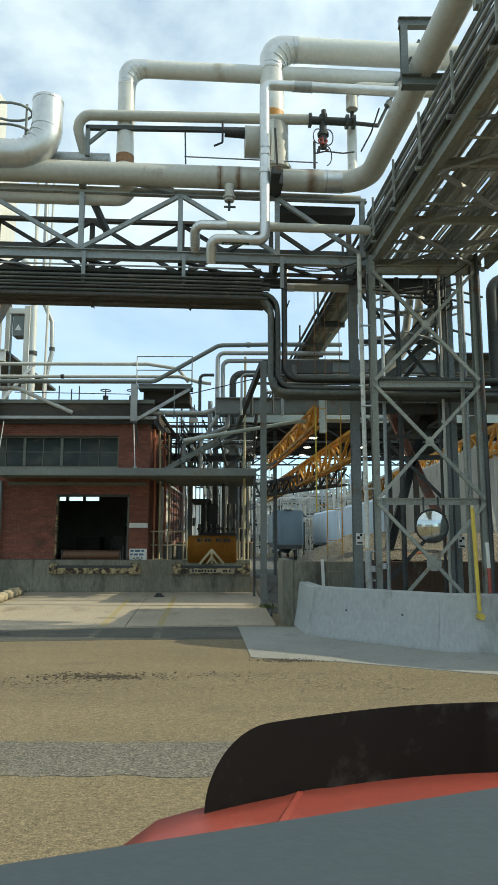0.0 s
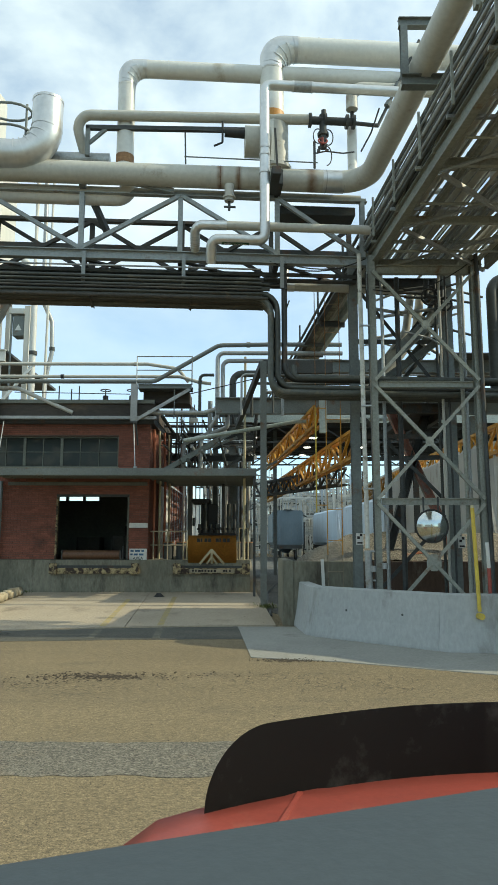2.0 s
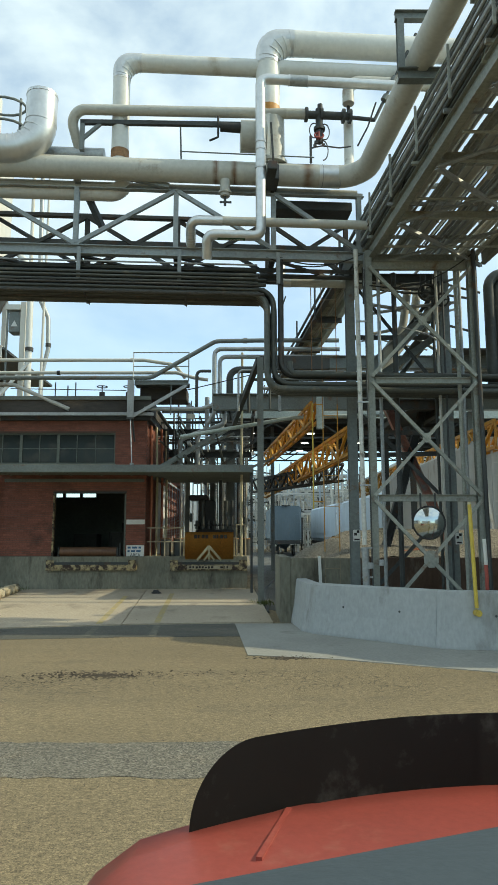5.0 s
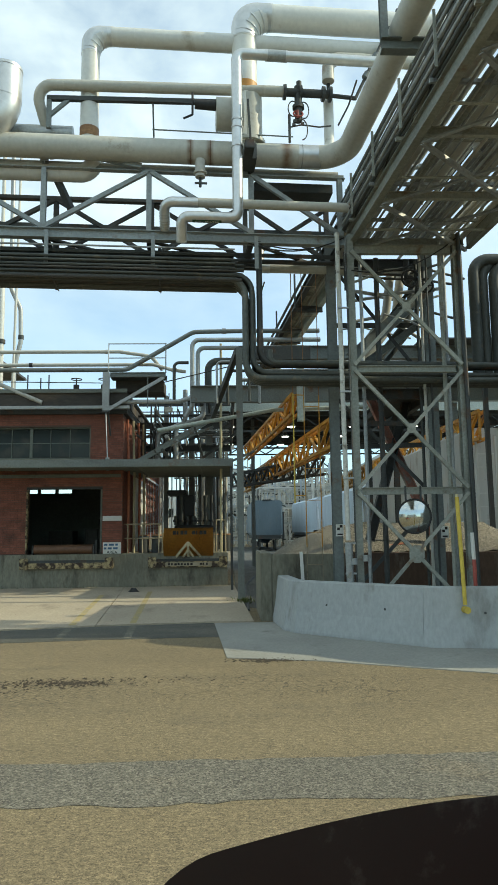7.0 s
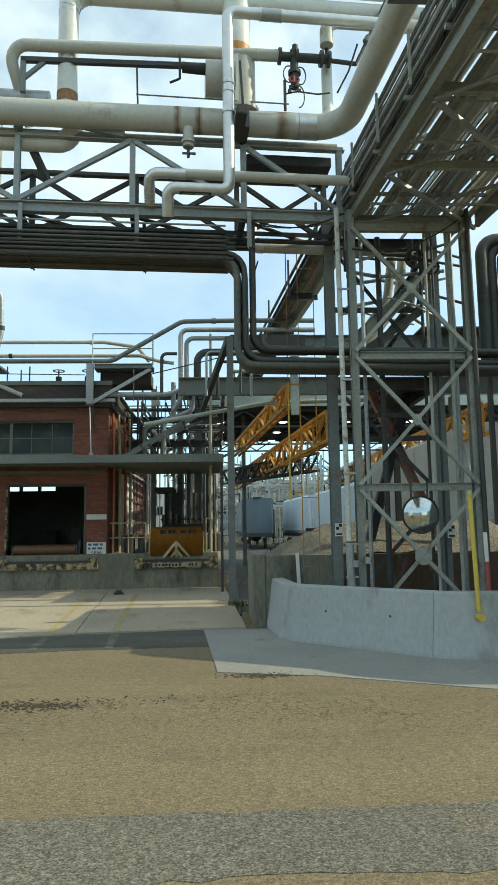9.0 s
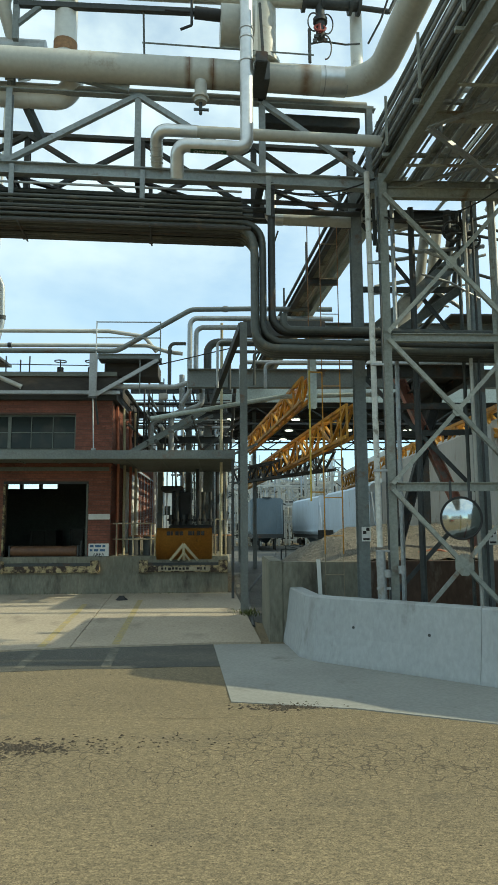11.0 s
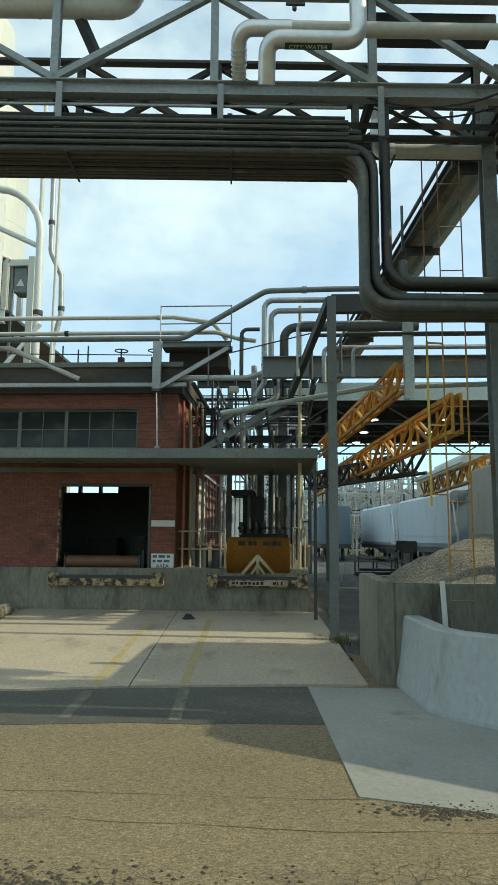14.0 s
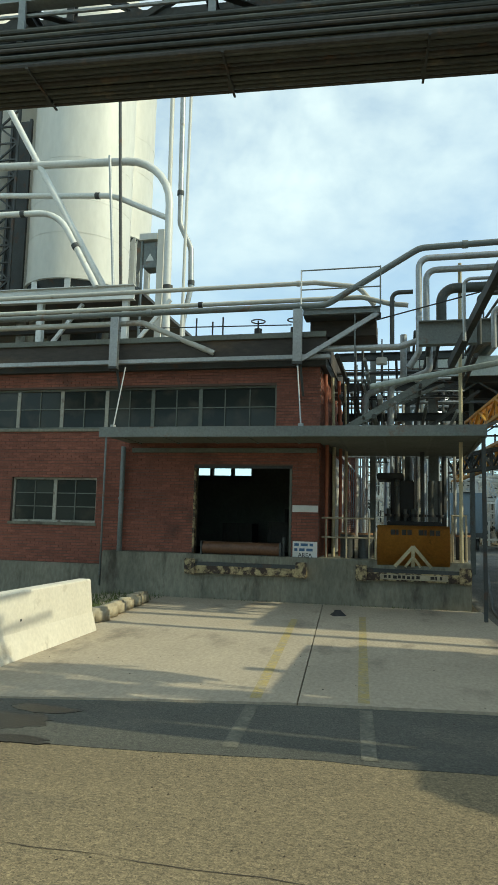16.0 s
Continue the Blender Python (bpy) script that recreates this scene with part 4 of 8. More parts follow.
part("side_roof", box(bmesh.new(), 5.2, 6.85, 13.0, 16.1, 6.0, 6.06), M_STEEL, ph)
for x, y, z in ((5.3, 13.1, 5.384), (6.7, 13.1, 5.384), (5.3, 16.0, 0.0), (6.7, 16.0, 0.0)):
    part("roof_post", bar(bmesh.new(), (x, y, z), (x, y, 5.998), 0.1, 0.1, (0, 1, 0)), M_DSTEEL, ph)

# kerb and grass
b = bmesh.new()
box(b, -9.2, -7.55, 16.9, 20.95, -0.05, 0.10)
solid("ground_verge", b, M_GRASS, "narrow grass strip beside the dock", "grass", kind="structure")
rnd = random.Random(14)
V, F = [], []
for k in range(1500):
    if k < 1150:
        x, y, z0, h = rnd.uniform(-9.2, -7.6), rnd.uniform(16.9, 20.85), 0.10, rnd.uniform(0.05, 0.16)
    elif k < 1330:
        x, y, z0, h = rnd.gauss(-0.55, 0.12), rnd.gauss(16.7, 0.2), apron_z(16.7) - 0.01, rnd.uniform(0.04, 0.13)
    else:
        x, y, z0, h = rnd.uniform(-9.2, -0.95), rnd.uniform(20.8, 20.88), apron_z(20.85) - 0.01, rnd.uniform(0.02, 0.06)
    a, lean = rnd.uniform(0, 6.28), rnd.uniform(0.0, 0.09)
    dx, dy = math.cos(a), math.sin(a)
    k0 = len(V)
    V.extend(((x - dy * 0.008, y + dx * 0.008, z0), (x + dy * 0.008, y - dx * 0.008, z0), (x + dx * lean * 0.5 + dy * 0.005, y + dy * lean * 0.5 - dx * 0.005, z0 + h * 0.6), (x + dx * lean, y + dy * lean, z0 + h)))
    F.extend(((k0, k0 + 1, k0 + 2), (k0, k0 + 2, k0 + 3)))
me = bpy.data.meshes.new("grass_blades")
me.from_pydata(V, [], F)
me.materials.append(M_GRASS)
tagged(new("grass_blades", me), "patchy grass and weeds along the dock edge", "grass", kind="stuff")
random.seed(4)
for i in range(6):
    y = 17.15 + i * 0.5
    b = bmesh.new()
    bmesh.ops.create_cube(b, size=1)
    bmesh.ops.bevel(b, geom=b.edges[:], offset=0.18, segments=2, affect="EDGES")
    for v in b.verts:
        v.co += Vector((random.uniform(-.05, .05), random.uniform(-.05, .05), random.uniform(-.05, .05)))
        v.co = Vector((v.co.x * 0.26, v.co.y * 0.5, v.co.z * 0.26))
    o = solid("kerb_stone", b, M_KERB, "broken sandy kerb stone beside the grass", "kerb stone", "kerb stones", smooth=True)
    o.location = (-7.5 - 0.04 * i, y, 0.10 + apron_z(y))
    o.rotation_euler = (0, 0, random.uniform(-0.2, 0.2))


# ---- pipe bridge ----
before_bridge = set(scene.objects)
YB0, YB1 = 12.0, 13.2
BX = [-15.4, -13.54, -11.68, -9.82, -7.96, -6.1, -4.18, -2.32, -0.46, 1.2]
LOW, TOP = 7.08, 8.36
br = thing("pipe_bridge", (-4, 12.6, 6.0), "grey steel truss bridge carrying pipes over the yard", "pipe bridge")
for y in (YB0, YB1):
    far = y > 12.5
    # near truss paler, far truss darker: the fall of light put into the colour
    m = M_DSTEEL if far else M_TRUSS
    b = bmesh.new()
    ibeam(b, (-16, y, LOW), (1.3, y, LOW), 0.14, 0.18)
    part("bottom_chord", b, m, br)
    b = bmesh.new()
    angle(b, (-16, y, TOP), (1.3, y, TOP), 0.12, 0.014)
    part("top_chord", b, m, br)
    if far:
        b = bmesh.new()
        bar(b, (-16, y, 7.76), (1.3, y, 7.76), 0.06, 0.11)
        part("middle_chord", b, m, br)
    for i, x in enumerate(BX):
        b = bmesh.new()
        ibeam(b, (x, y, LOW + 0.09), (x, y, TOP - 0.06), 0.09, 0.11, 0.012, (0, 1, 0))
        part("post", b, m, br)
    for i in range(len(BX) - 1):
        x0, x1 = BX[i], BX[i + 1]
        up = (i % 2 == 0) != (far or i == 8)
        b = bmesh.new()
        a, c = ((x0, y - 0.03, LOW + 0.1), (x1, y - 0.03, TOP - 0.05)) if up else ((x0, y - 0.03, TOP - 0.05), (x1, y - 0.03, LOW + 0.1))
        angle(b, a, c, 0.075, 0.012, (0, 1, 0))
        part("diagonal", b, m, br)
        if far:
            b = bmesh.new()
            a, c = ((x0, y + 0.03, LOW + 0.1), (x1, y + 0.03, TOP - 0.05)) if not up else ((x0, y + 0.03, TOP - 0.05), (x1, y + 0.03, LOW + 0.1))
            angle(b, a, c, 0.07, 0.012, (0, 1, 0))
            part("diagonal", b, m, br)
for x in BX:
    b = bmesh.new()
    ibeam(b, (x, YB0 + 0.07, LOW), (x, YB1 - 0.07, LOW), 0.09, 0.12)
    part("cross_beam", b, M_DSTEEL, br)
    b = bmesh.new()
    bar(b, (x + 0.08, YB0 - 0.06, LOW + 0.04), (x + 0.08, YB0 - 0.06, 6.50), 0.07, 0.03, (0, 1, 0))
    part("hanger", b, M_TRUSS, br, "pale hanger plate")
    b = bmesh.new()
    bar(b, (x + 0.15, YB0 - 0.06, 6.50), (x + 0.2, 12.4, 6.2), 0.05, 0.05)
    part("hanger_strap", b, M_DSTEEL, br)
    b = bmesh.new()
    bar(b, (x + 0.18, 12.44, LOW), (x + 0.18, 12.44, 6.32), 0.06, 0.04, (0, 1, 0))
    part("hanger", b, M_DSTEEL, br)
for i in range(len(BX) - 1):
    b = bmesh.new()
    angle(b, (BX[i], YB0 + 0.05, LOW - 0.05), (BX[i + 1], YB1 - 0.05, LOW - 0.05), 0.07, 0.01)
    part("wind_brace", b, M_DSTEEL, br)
# tall post with a sloping tie at the left
for px_, side in ((-4.18, 1),):
    b = bmesh.new()
    ibeam(b, (px_, YB0 - 0.02, TOP + 0.04), (px_, YB0 - 0.02, 8.74), 0.12, 0.14, 0.014, (0, 1, 0))
    part("tall_post", b, M_TRUSS, br)
    b = bmesh.new()
    box(b, px_ - 0.2, px_ + 0.2, YB0 - 0.14, YB0 + 0.12, 8.70, 8.82, 0.01)
    part("saddle", b, M_DSTEEL, br)
    b = bmesh.new()
    angle(b, (px_, YB0 - 0.08, 8.70), (-2.45, YB0 - 0.08, TOP), 0.09, 0.012, (0, 1, 0))
    part("sloping_tie", b, M_TRUSS, br)
    b = bmesh.new()
    angle(b, (px_, YB0 - 0.08, 8.70), (-6.1, YB0 - 0.08, 8.40), 0.09, 0.012, (0, 1, 0))
    part("sloping_tie", b, M_TRUSS, br)
    b = bmesh.new()
    bar(b, (px_ + 0.1, YB0 + 0.2, 8.4), (px_ + 0.42, YB0 + 0.5, 7.75), 0.13, 0.08)
    part("strut", b, M_DSTEEL, br)
for x, z0, z1 in ((-0.46, TOP, 9.1),):
    b = bmesh.new()
    ibeam(b, (x, YB0, z0), (x, YB0, z1 - 0.4), 0.1, 0.1, 0.012, (0, 1, 0))
    part("tall_post", b, M_DSTEEL, br)
b = bmesh.new()
box(b, -0.62, -0.40, 11.5, 11.95, 8.36, 8.66, 0.01)
part("pipe_shoe", b, M_DSTEEL, br)

# bundle of conduits under the bridge, dropping at the right and running on to the tower
random.seed(11)
bundle = thing("conduit_bundle", (-4, 12.5, 6.0), "thick bundle of dark grey conduits under the bridge", "pipe bundle")
for k in range(5):
    for j in range(5):
        y = 11.88 + j * 0.135 + 0.03 * (k % 2)
        z = 6.23 + k * 0.085 + random.uniform(-0.01, 0.01)
        m = M_OLIVE if (k + 2 * j) % 5 == 0 else M_RUSTYPIPE if (k + j) % 4 == 1 else M_CONDUIT
        if k < 2 and j < 4:
            xd, zr = (-0.60, -0.475)[k] + 0.02 * j, (4.41, 4.51)[k]
            tube_obj = part("conduit", tube(bmesh.new(), [(-16, y, z), (xd, y, z), (xd, y, zr), (9, y, zr)], (0.058, 0.05)[k], 12, 0.3), M_CONDUIT if k else M_OLIVE, bundle)
        else:
            tube_obj = part("conduit", tube(bmesh.new(), [(-16, y, z), (random.choice((-0.72, -0.85, -0.62)), y, z)], random.choice((0.03, 0.036, 0.042)), 8), m, bundle)
        shade_round(tube_obj)
for y, z, r, m in ((11.80, 6.27, 0.026, M_CONDUIT), (11.79, 6.34, 0.022, M_RUSTYPIPE), (11.81, 6.40, 0.028, M_CONDUIT), (11.80, 6.48, 0.024, M_OLIVE), (11.81, 6.55, 0.026, M_CONDUIT),
                   (12.05, 6.74, 0.04, M_CONDUIT), (12.2, 6.75, 0.045, M_DSTEEL), (12.36, 6.73, 0.04, M_CONDUIT), (11.9, 6.79, 0.018, M_GALV)):
    shade_round(part("conduit", tube(bmesh.new(), [(-16, y, z), (-0.78, y, z)], r, 8), m, bundle))
for j, (y, z, r, m) in enumerate(((11.82, 6.185, 0.03, M_RUSTYPIPE), (11.945, 6.178, 0.032, M_CONDUIT), (12.01, 6.172, 0.02, M_DSTEEL), (12.08, 6.18, 0.032, M_RUSTYPIPE), (12.215, 6.178, 0.03, M_CONDUIT),
                                  (12.285, 6.172, 0.018, M_OLIVE), (12.35, 6.18, 0.032, M_CONDUIT), (12.42, 6.185, 0.026, M_RUSTYPIPE))):
    shade_round(part("conduit", tube(bmesh.new(), [(-16, y, z), (-0.66 - 0.04 * (j % 3), y, z)], r, 8), m, bundle))
for i in range(len(BX) - 1):
    b = bmesh.new()
    bar(b, (BX[i] + 0.2, 11.78, 6.142), (BX[i] + 0.2, 12.46, 6.142), 0.022, 0.014)
    part("tie_strap", b, M_DSTEEL, bundle)
for j, (y, z, r) in enumerate(((12.6, 6.86, 0.045), (13.0, 6.88, 0.04))):
    shade_round(part("upper_line", tube(bmesh.new(), [(-16, y, z), (1.2, y, z)], r, 10), M_DSTEEL, bundle))

# large pipe on top, turning along the rack
RD = Vector((0.085, -1, 0)).normalized()          # the rack's way towards the viewer


def along(p, s):
    q = Vector(p) + RD * s
    return (q.x, q.y, q.z)


SKEW, PIVOT = 0.065, 1.3                           # the bridge stands askew to the dock


def on_pipe(x):
    return (x, 11.80 + SKEW * (x - PIVOT), 8.53)


P0 = on_pipe(1.27)
PD = Vector((1, SKEW, 0)).normalized()
big = pipe("large_pipe", [on_pipe(-18), P0, along(P0, 13)], 0.208, M_CLAD, "large cream clad pipe with rusty joints", seg=24, bend=0.55,
           rings=[(on_pipe(-2.98), PD), (on_pipe(-5.0), PD), (along(P0, 1.6), RD), (along(P0, 3.6), RD)], rw=0.02, rr=1.012)
def stained_clad(name, centres, half):
    """The cladding with soft rust stains round joints at the given places along the pipe."""
    m = mat(name, (0.50, 0.485, 0.425), (0.425, 0.41, 0.355), 0.5, big=0.6, fine=14, grain=0.08, bump=0.08, third=(0.24, 0.17, 0.11), spots=0.06, spot_scale=1.1)
    n, l = m.node_tree.nodes, m.node_tree.links
    b = n["Principled BSDF"]
    src = b.inputs["Base Color"].links[0].from_socket
    geo, sep, nz = n.new("ShaderNodeNewGeometry"), n.new("ShaderNodeSeparateXYZ"), n.new("ShaderNodeTexNoise")
    l.new(geo.outputs["Position"], sep.inputs["Vector"])
    l.new(geo.outputs["Position"], nz.inputs["Vector"])
    nz.inputs["Scale"].default_value, nz.inputs["Detail"].default_value = 5.0, 6
    for c in centres:
        d, ab, mr_, k = n.new("ShaderNodeMath"), n.new("ShaderNodeMath"), n.new("ShaderNodeMapRange"), n.new("ShaderNodeMath")
        d.operation, d.inputs[1].default_value, ab.operation, k.operation = "SUBTRACT", c, "ABSOLUTE", "MULTIPLY"
        mr_.interpolation_type = "SMOOTHSTEP"
        mr_.inputs["From Min"].default_value, mr_.inputs["From Max"].default_value = half, 0.0
        mr_.inputs["To Max"].default_value = 1.7
        l.new(sep.outputs["X"], d.inputs[0])
        l.new(d.outputs["Value"], ab.inputs[0])
        l.new(ab.outputs["Value"], mr_.inputs["Value"])
        l.new(mr_.outputs["Result"], k.inputs[0])
        l.new(nz.outputs["Fac"], k.inputs[1])
        x = n.new("ShaderNodeMixRGB")
        x.inputs["Color2"].default_value = (0.17, 0.10, 0.05, 1)
        l.new(k.outputs["Value"], x.inputs["Fac"])
        l.new(src, x.inputs["Color1"])
        src = x.outputs["Color"]
    l.new(src, b.inputs["Base Color"])
    return m


M_SOFT1 = stained_clad("cladding_stained_at_two_joints", (-1.55, -1.20), 0.09)
M_SOFT2 = stained_clad("cladding_stained_at_a_joint", (0.2,), 0.17)
for xa, xb, r, m, nm, lb in ((-1.72, -1.03, 0.2105, M_SOFT1, "stained_sleeve", "sleeve with two rust streaked joints"), (0.0, 0.40, 0.2105, M_SOFT2, "stained_sleeve", "sleeve with a soft rust stain"),
                             (0.40, 0.80, 0.2115, M_ALU, "bright_sleeve", "bright aluminium sleeve"), (-1.556, -1.544, 0.2125, M_BROWN, "rust_band", "rust stained joint"),
                             (-1.206, -1.194, 0.2125, M_BROWN, "rust_band", "rust stained joint"), (0.46, 0.475, 0.2135, M_GALV, "joint_band", ""), (0.80, 0.815, 0.2135, M_GALV, "joint_band", "")):
    shade_round(part(nm, tube(bmesh.new(), [on_pipe(xa), on_pipe(xb)], r, 24), m, big, lb))
pipe("lower_pipe", [(-18, 12.12, 8.44), (1.2, 12.12, 8.44)], 0.07, M_CLAD, "cream pipe lying on the bridge top chord", seg=14)
pipe("blanked_pipe", [(-18, 11.85, 8.16), (-3.34, 11.85, 8.16), (-3.34, 11.75, 8.7)], 0.168, M_CLADL, "cream pipe bending up behind the large pipe", seg=20, bend=0.36,
     rings=[((-3.95, 11.85, 8.16), (1, 0, 0)), ((-4.5, 11.85, 8.16), (1, 0, 0))], rw=0.025, rr=1.02)
nz_ = thing("drain_pot", (-1.42, 11.46, 8.1), "cream drain pot with a small valve under the large pipe", "drain pot", "")
shade_round(part("pot", tube(bmesh.new(), [(-1.42, 11.40, 8.25), (-1.42, 11.40, 7.92)], 0.09, 14), M_CLAD, nz_))
shade_round(part("flange", tube(bmesh.new(), [(-1.42, 11.40, 8.02), (-1.42, 11.40, 7.98)], 0.12, 14), M_CLAD, nz_))
shade_round(part("outlet", tube(bmesh.new(), [(-1.42, 11.40, 7.92), (-1.42, 11.40, 7.74)], 0.025, 8), M_DSTEEL, nz_))
part("valve_lever", bar(bmesh.new(), (-1.52, 11.38, 7.80), (-1.30, 11.38, 7.80), 0.03, 0.03), M_DSTEEL, nz_)

# risers
def riser(x, y, z0, zt, x_end, r, label, bend, extra=()):
    p = pipe("riser_pipe", [(x, y, z0), (x, y, zt), (x_end, y, zt)], r, M_CLADL, label, seg=20, bend=bend, group="riser pipes",
             rings=[((x, y, zt - bend - 0.02), (0, 0, 1)), ((x + bend + 0.02, y, zt), (1, 0, 0)), ((x + bend + 0.42, y, zt), (1, 0, 0))], rw=0.025, rr=1.02)
    b = tube(bmesh.new(), [(x, y, zt - bend + 0.0), (x, y, zt), (x + bend, y, zt)], r * 1.025, 20, bend * 0.98)
    shade_round(part("elbow_cladding", b, M_ALU, p, "bright segmented aluminium elbow"))
    for i in range(5):
        a = math.pi / 2 * (i + 0.5) / 5
        c = Vector((x + bend - math.cos(a) * bend, y, zt - bend + math.sin(a) * bend))
        d = Vector((math.sin(a), 0, math.cos(a)))
        shade_round(part("elbow_seam", tube(bmesh.new(), [c - d * 0.006, c + d * 0.006], r * 1.06, 20), M_ALU, p))
    return p


r2 = riser(-3.41, 11.55, 8.6, 10.69, 3.2, 0.165, "cream riser pipe with an aluminium elbow", 0.38)
shade_round(part("rust_band", tube(bmesh.new(), [(-3.41, 11.55, 8.66), (-3.41, 11.55, 8.84)], 0.172, 20), M_RUST, r2, "rust stained base"))
r3 = riser(-0.59, 11.50, 8.6, 11.22, 3.4, 0.235, "wide cream riser pipe with an aluminium elbow", 0.5)
shade_round(part("rust_band", tube(bmesh.new(), [(-0.59, 11.50, 9.62), (-0.59, 11.50, 9.80)], 0.239, 20), M_AMBER, r3, "amber rusted band"))
shade_round(part("lower_sleeve", tube(bmesh.new(), [(-0.52, 11.50, 8.66), (-0.52, 11.50, 9.55)], 0.245, 20), M_CLAD, r3))
shade_round(part("base_flange", tube(bmesh.new(), [(-0.52, 11.50, 8.62), (-0.52, 11.50, 8.68)], 0.30, 20), M_CLAD, r3))
r7 = pipe("riser_pipe", [(1.0, 11.6, 8.6), (1.0, 11.6, 9.70)], 0.095, M_WHITE, "short white riser on the large pipe", seg=16, group="riser pipes")
pipe("riser_pipe", [(0.97, 11.42, 9.93), (0.97, 11.42, 10.40), (3.0, 11.42, 10.40)], 0.115, M_CLAD, "slim cream riser with an elbow", seg=16, bend=0.3, group="riser pipes")
part("stem", tube(bmesh.new(), [(1.0, 11.58, 9.68), (0.98, 11.44, 10.1)], 0.036, 8), M_DSTEEL, r7)

# stack elbow at the left
st = pipe("vent_pipe", [(-18, 11.3, 8.63), (-4.83, 11.3, 8.63), (-4.83, 11.3, 9.74)], 0.28, M_ALU, "bright aluminium vent stack with segmented elbow", seg=24, bend=0.62, category="vent stack")
for i in range(6):
    a = math.pi / 2 * (i + 0.5) / 6
    c = Vector((-4.83 - 0.62 + math.sin(a) * 0.62, 11.3, 8.63 + 0.62 - math.cos(a) * 0.62))
    d = Vector((math.cos(a), 0, math.sin(a)))
    shade_round(part("elbow_seam", tube(bmesh.new(), [c - d * 0.008, c + d * 0.008], 0.287, 24), M_ALU, st))
shade_round(part("rim", tube(bmesh.new(), [(-4.83, 11.3, 9.70), (-4.83, 11.3, 9.75)], 0.287, 24), M_ALU, st))
sq = thing("grey_duct", (-4.4, 11.2, 8.6), "grey cylindrical duct end on the bridge", "duct")
shade_round(part("shell", tube(bmesh.new(), [(-9.0, 11.72, 8.82), (-3.72, 11.72, 8.82)], 0.15, 18), M_GALV, sq))
part("saddle", box(bmesh.new(), -4.2, -4.0, 11.55, 11.8, 8.40, 8.69, 0.01), M_DSTEEL, sq)
cg = thing("caged_ladder", (-5.6, 11.6, 8.6), "grey steel ladder hoops beside the stack", "ladder")
for z, r in ((9.9, 0.42), (9.45, 0.42)):
    pts = [(-5.7 + math.cos(a) * r, 11.9 + math.sin(a) * r * 0.7, z) for a in [math.pi * 2 * i / 14 for i in range(15)]]
    part("hoop", tube(bmesh.new(), pts, 0.025, 6, 0), M_STEEL, cg)
for x in (-5.36, -5.98):
    part("rail", tube(bmesh.new(), [(x, 11.8, 8.5), (x, 11.8, 10.0)], 0.025, 6), M_STEEL, cg)

# thinner pipe with dark valve
pipe("steam_pipe", [(-4.06, 11.9, 8.45), (-4.36, 11.35, 9.53), (0.1, 11.35, 9.63)], 0.097, M_CLAD, "cream steam pipe on a dark steel bracket", seg=16, bend=0.26,
          rings=[((-3.85, 11.35, 9.541), (1, 0, 0.02)), ((-3.68, 11.35, 9.545), (1, 0, 0.02)), ((-0.25, 11.35, 9.622), (1, 0, 0.02))])
vt = thing("gate_valve", (0.4, 11.35, 9.6), "black flanged valve with a red hand wheel", "valve")
shade_round(part("body", tube(bmesh.new(), [(0.1, 11.35, 9.62), (1.0, 11.35, 9.62)], 0.075, 14), M_DSTEEL, vt))
for x in (0.13, 0.42, 0.85, 0.98):
    shade_round(part("flange", tube(bmesh.new(), [(x - 0.025, 11.35, 9.62), (x + 0.025, 11.35, 9.62)], 0.135, 14), M_DSTEEL, vt))
shade_round(part("bonnet", tube(bmesh.new(), [(0.38, 11.35, 9.74), (0.38, 11.35, 9.05)], 0.07, 12), M_DSTEEL, vt))
shade_round(part("tail_pipe", tube(bmesh.new(), [(1.0, 11.35, 9.60), (1.45, 11.35, 9.57)], 0.04, 10), M_DSTEEL, vt))
shade_round(part("gland", tube(bmesh.new(), [(0.40, 11.35, 9.70), (0.40, 11.35, 9.84)], 0.05, 10), M_DSTEEL, vt))
shade_round(part("collar", tube(bmesh.new(), [(0.38, 11.35, 9.36), (0.38, 11.35, 9.30)], 0.11, 12), M_DSTEEL, vt))
pts = [(0.36 + math.cos(a) * 0.085, 11.28 + math.sin(a) * 0.03, 9.16 + math.sin(a) * 0.07) for a in [math.pi * 2 * i / 16 for i in range(17)]]
part("hand_wheel", tube(bmesh.new(), pts, 0.017, 6, 0), M_RED, vt)
shade_round(part("wheel_hub", tube(bmesh.new(), [(0.36, 11.30, 9.08), (0.36, 11.30, 9.24)], 0.028, 8), M_RED, vt))
for cx_, cz_, ra, rb, lo, hi in ((0.27, 9.26, 0.09, 0.15, 60, 300), (0.47, 9.24, 0.09, 0.16, -110, 110), (0.43, 8.86, 0.10, 0.20, -90, 120)):
    pts = [(cx_ + math.cos(radians(lo + (hi - lo) * i / 14)) * ra, 11.29, cz_ + math.sin(radians(lo + (hi - lo) * i / 14)) * rb) for i in range(15)]
    part("tubing", tube(bmesh.new(), pts, 0.011, 6, 0), M_DSTEEL, vt)
part("tubing", tube(bmesh.new(), [(0.20, 11.3, 9.15), (0.20, 11.3, 8.60)], 0.025, 6), M_DSTEEL, vt)
part("tubing", tube(bmesh.new(), [(0.20, 11.3, 8.90), (0.42, 11.3, 8.96), (0.75, 11.3, 8.93), (0.98, 11.35, 9.0)], 0.014, 6, 0.08), M_DSTEEL, vt)
for x, z in ((0.28, 8.95), (0.44, 8.97), (0.30, 9.02)):
    part("fitting", bar(bmesh.new(), (x - 0.03, 11.29, z), (x + 0.03, 11.29, z), 0.04, 0.05), M_DSTEEL, vt)
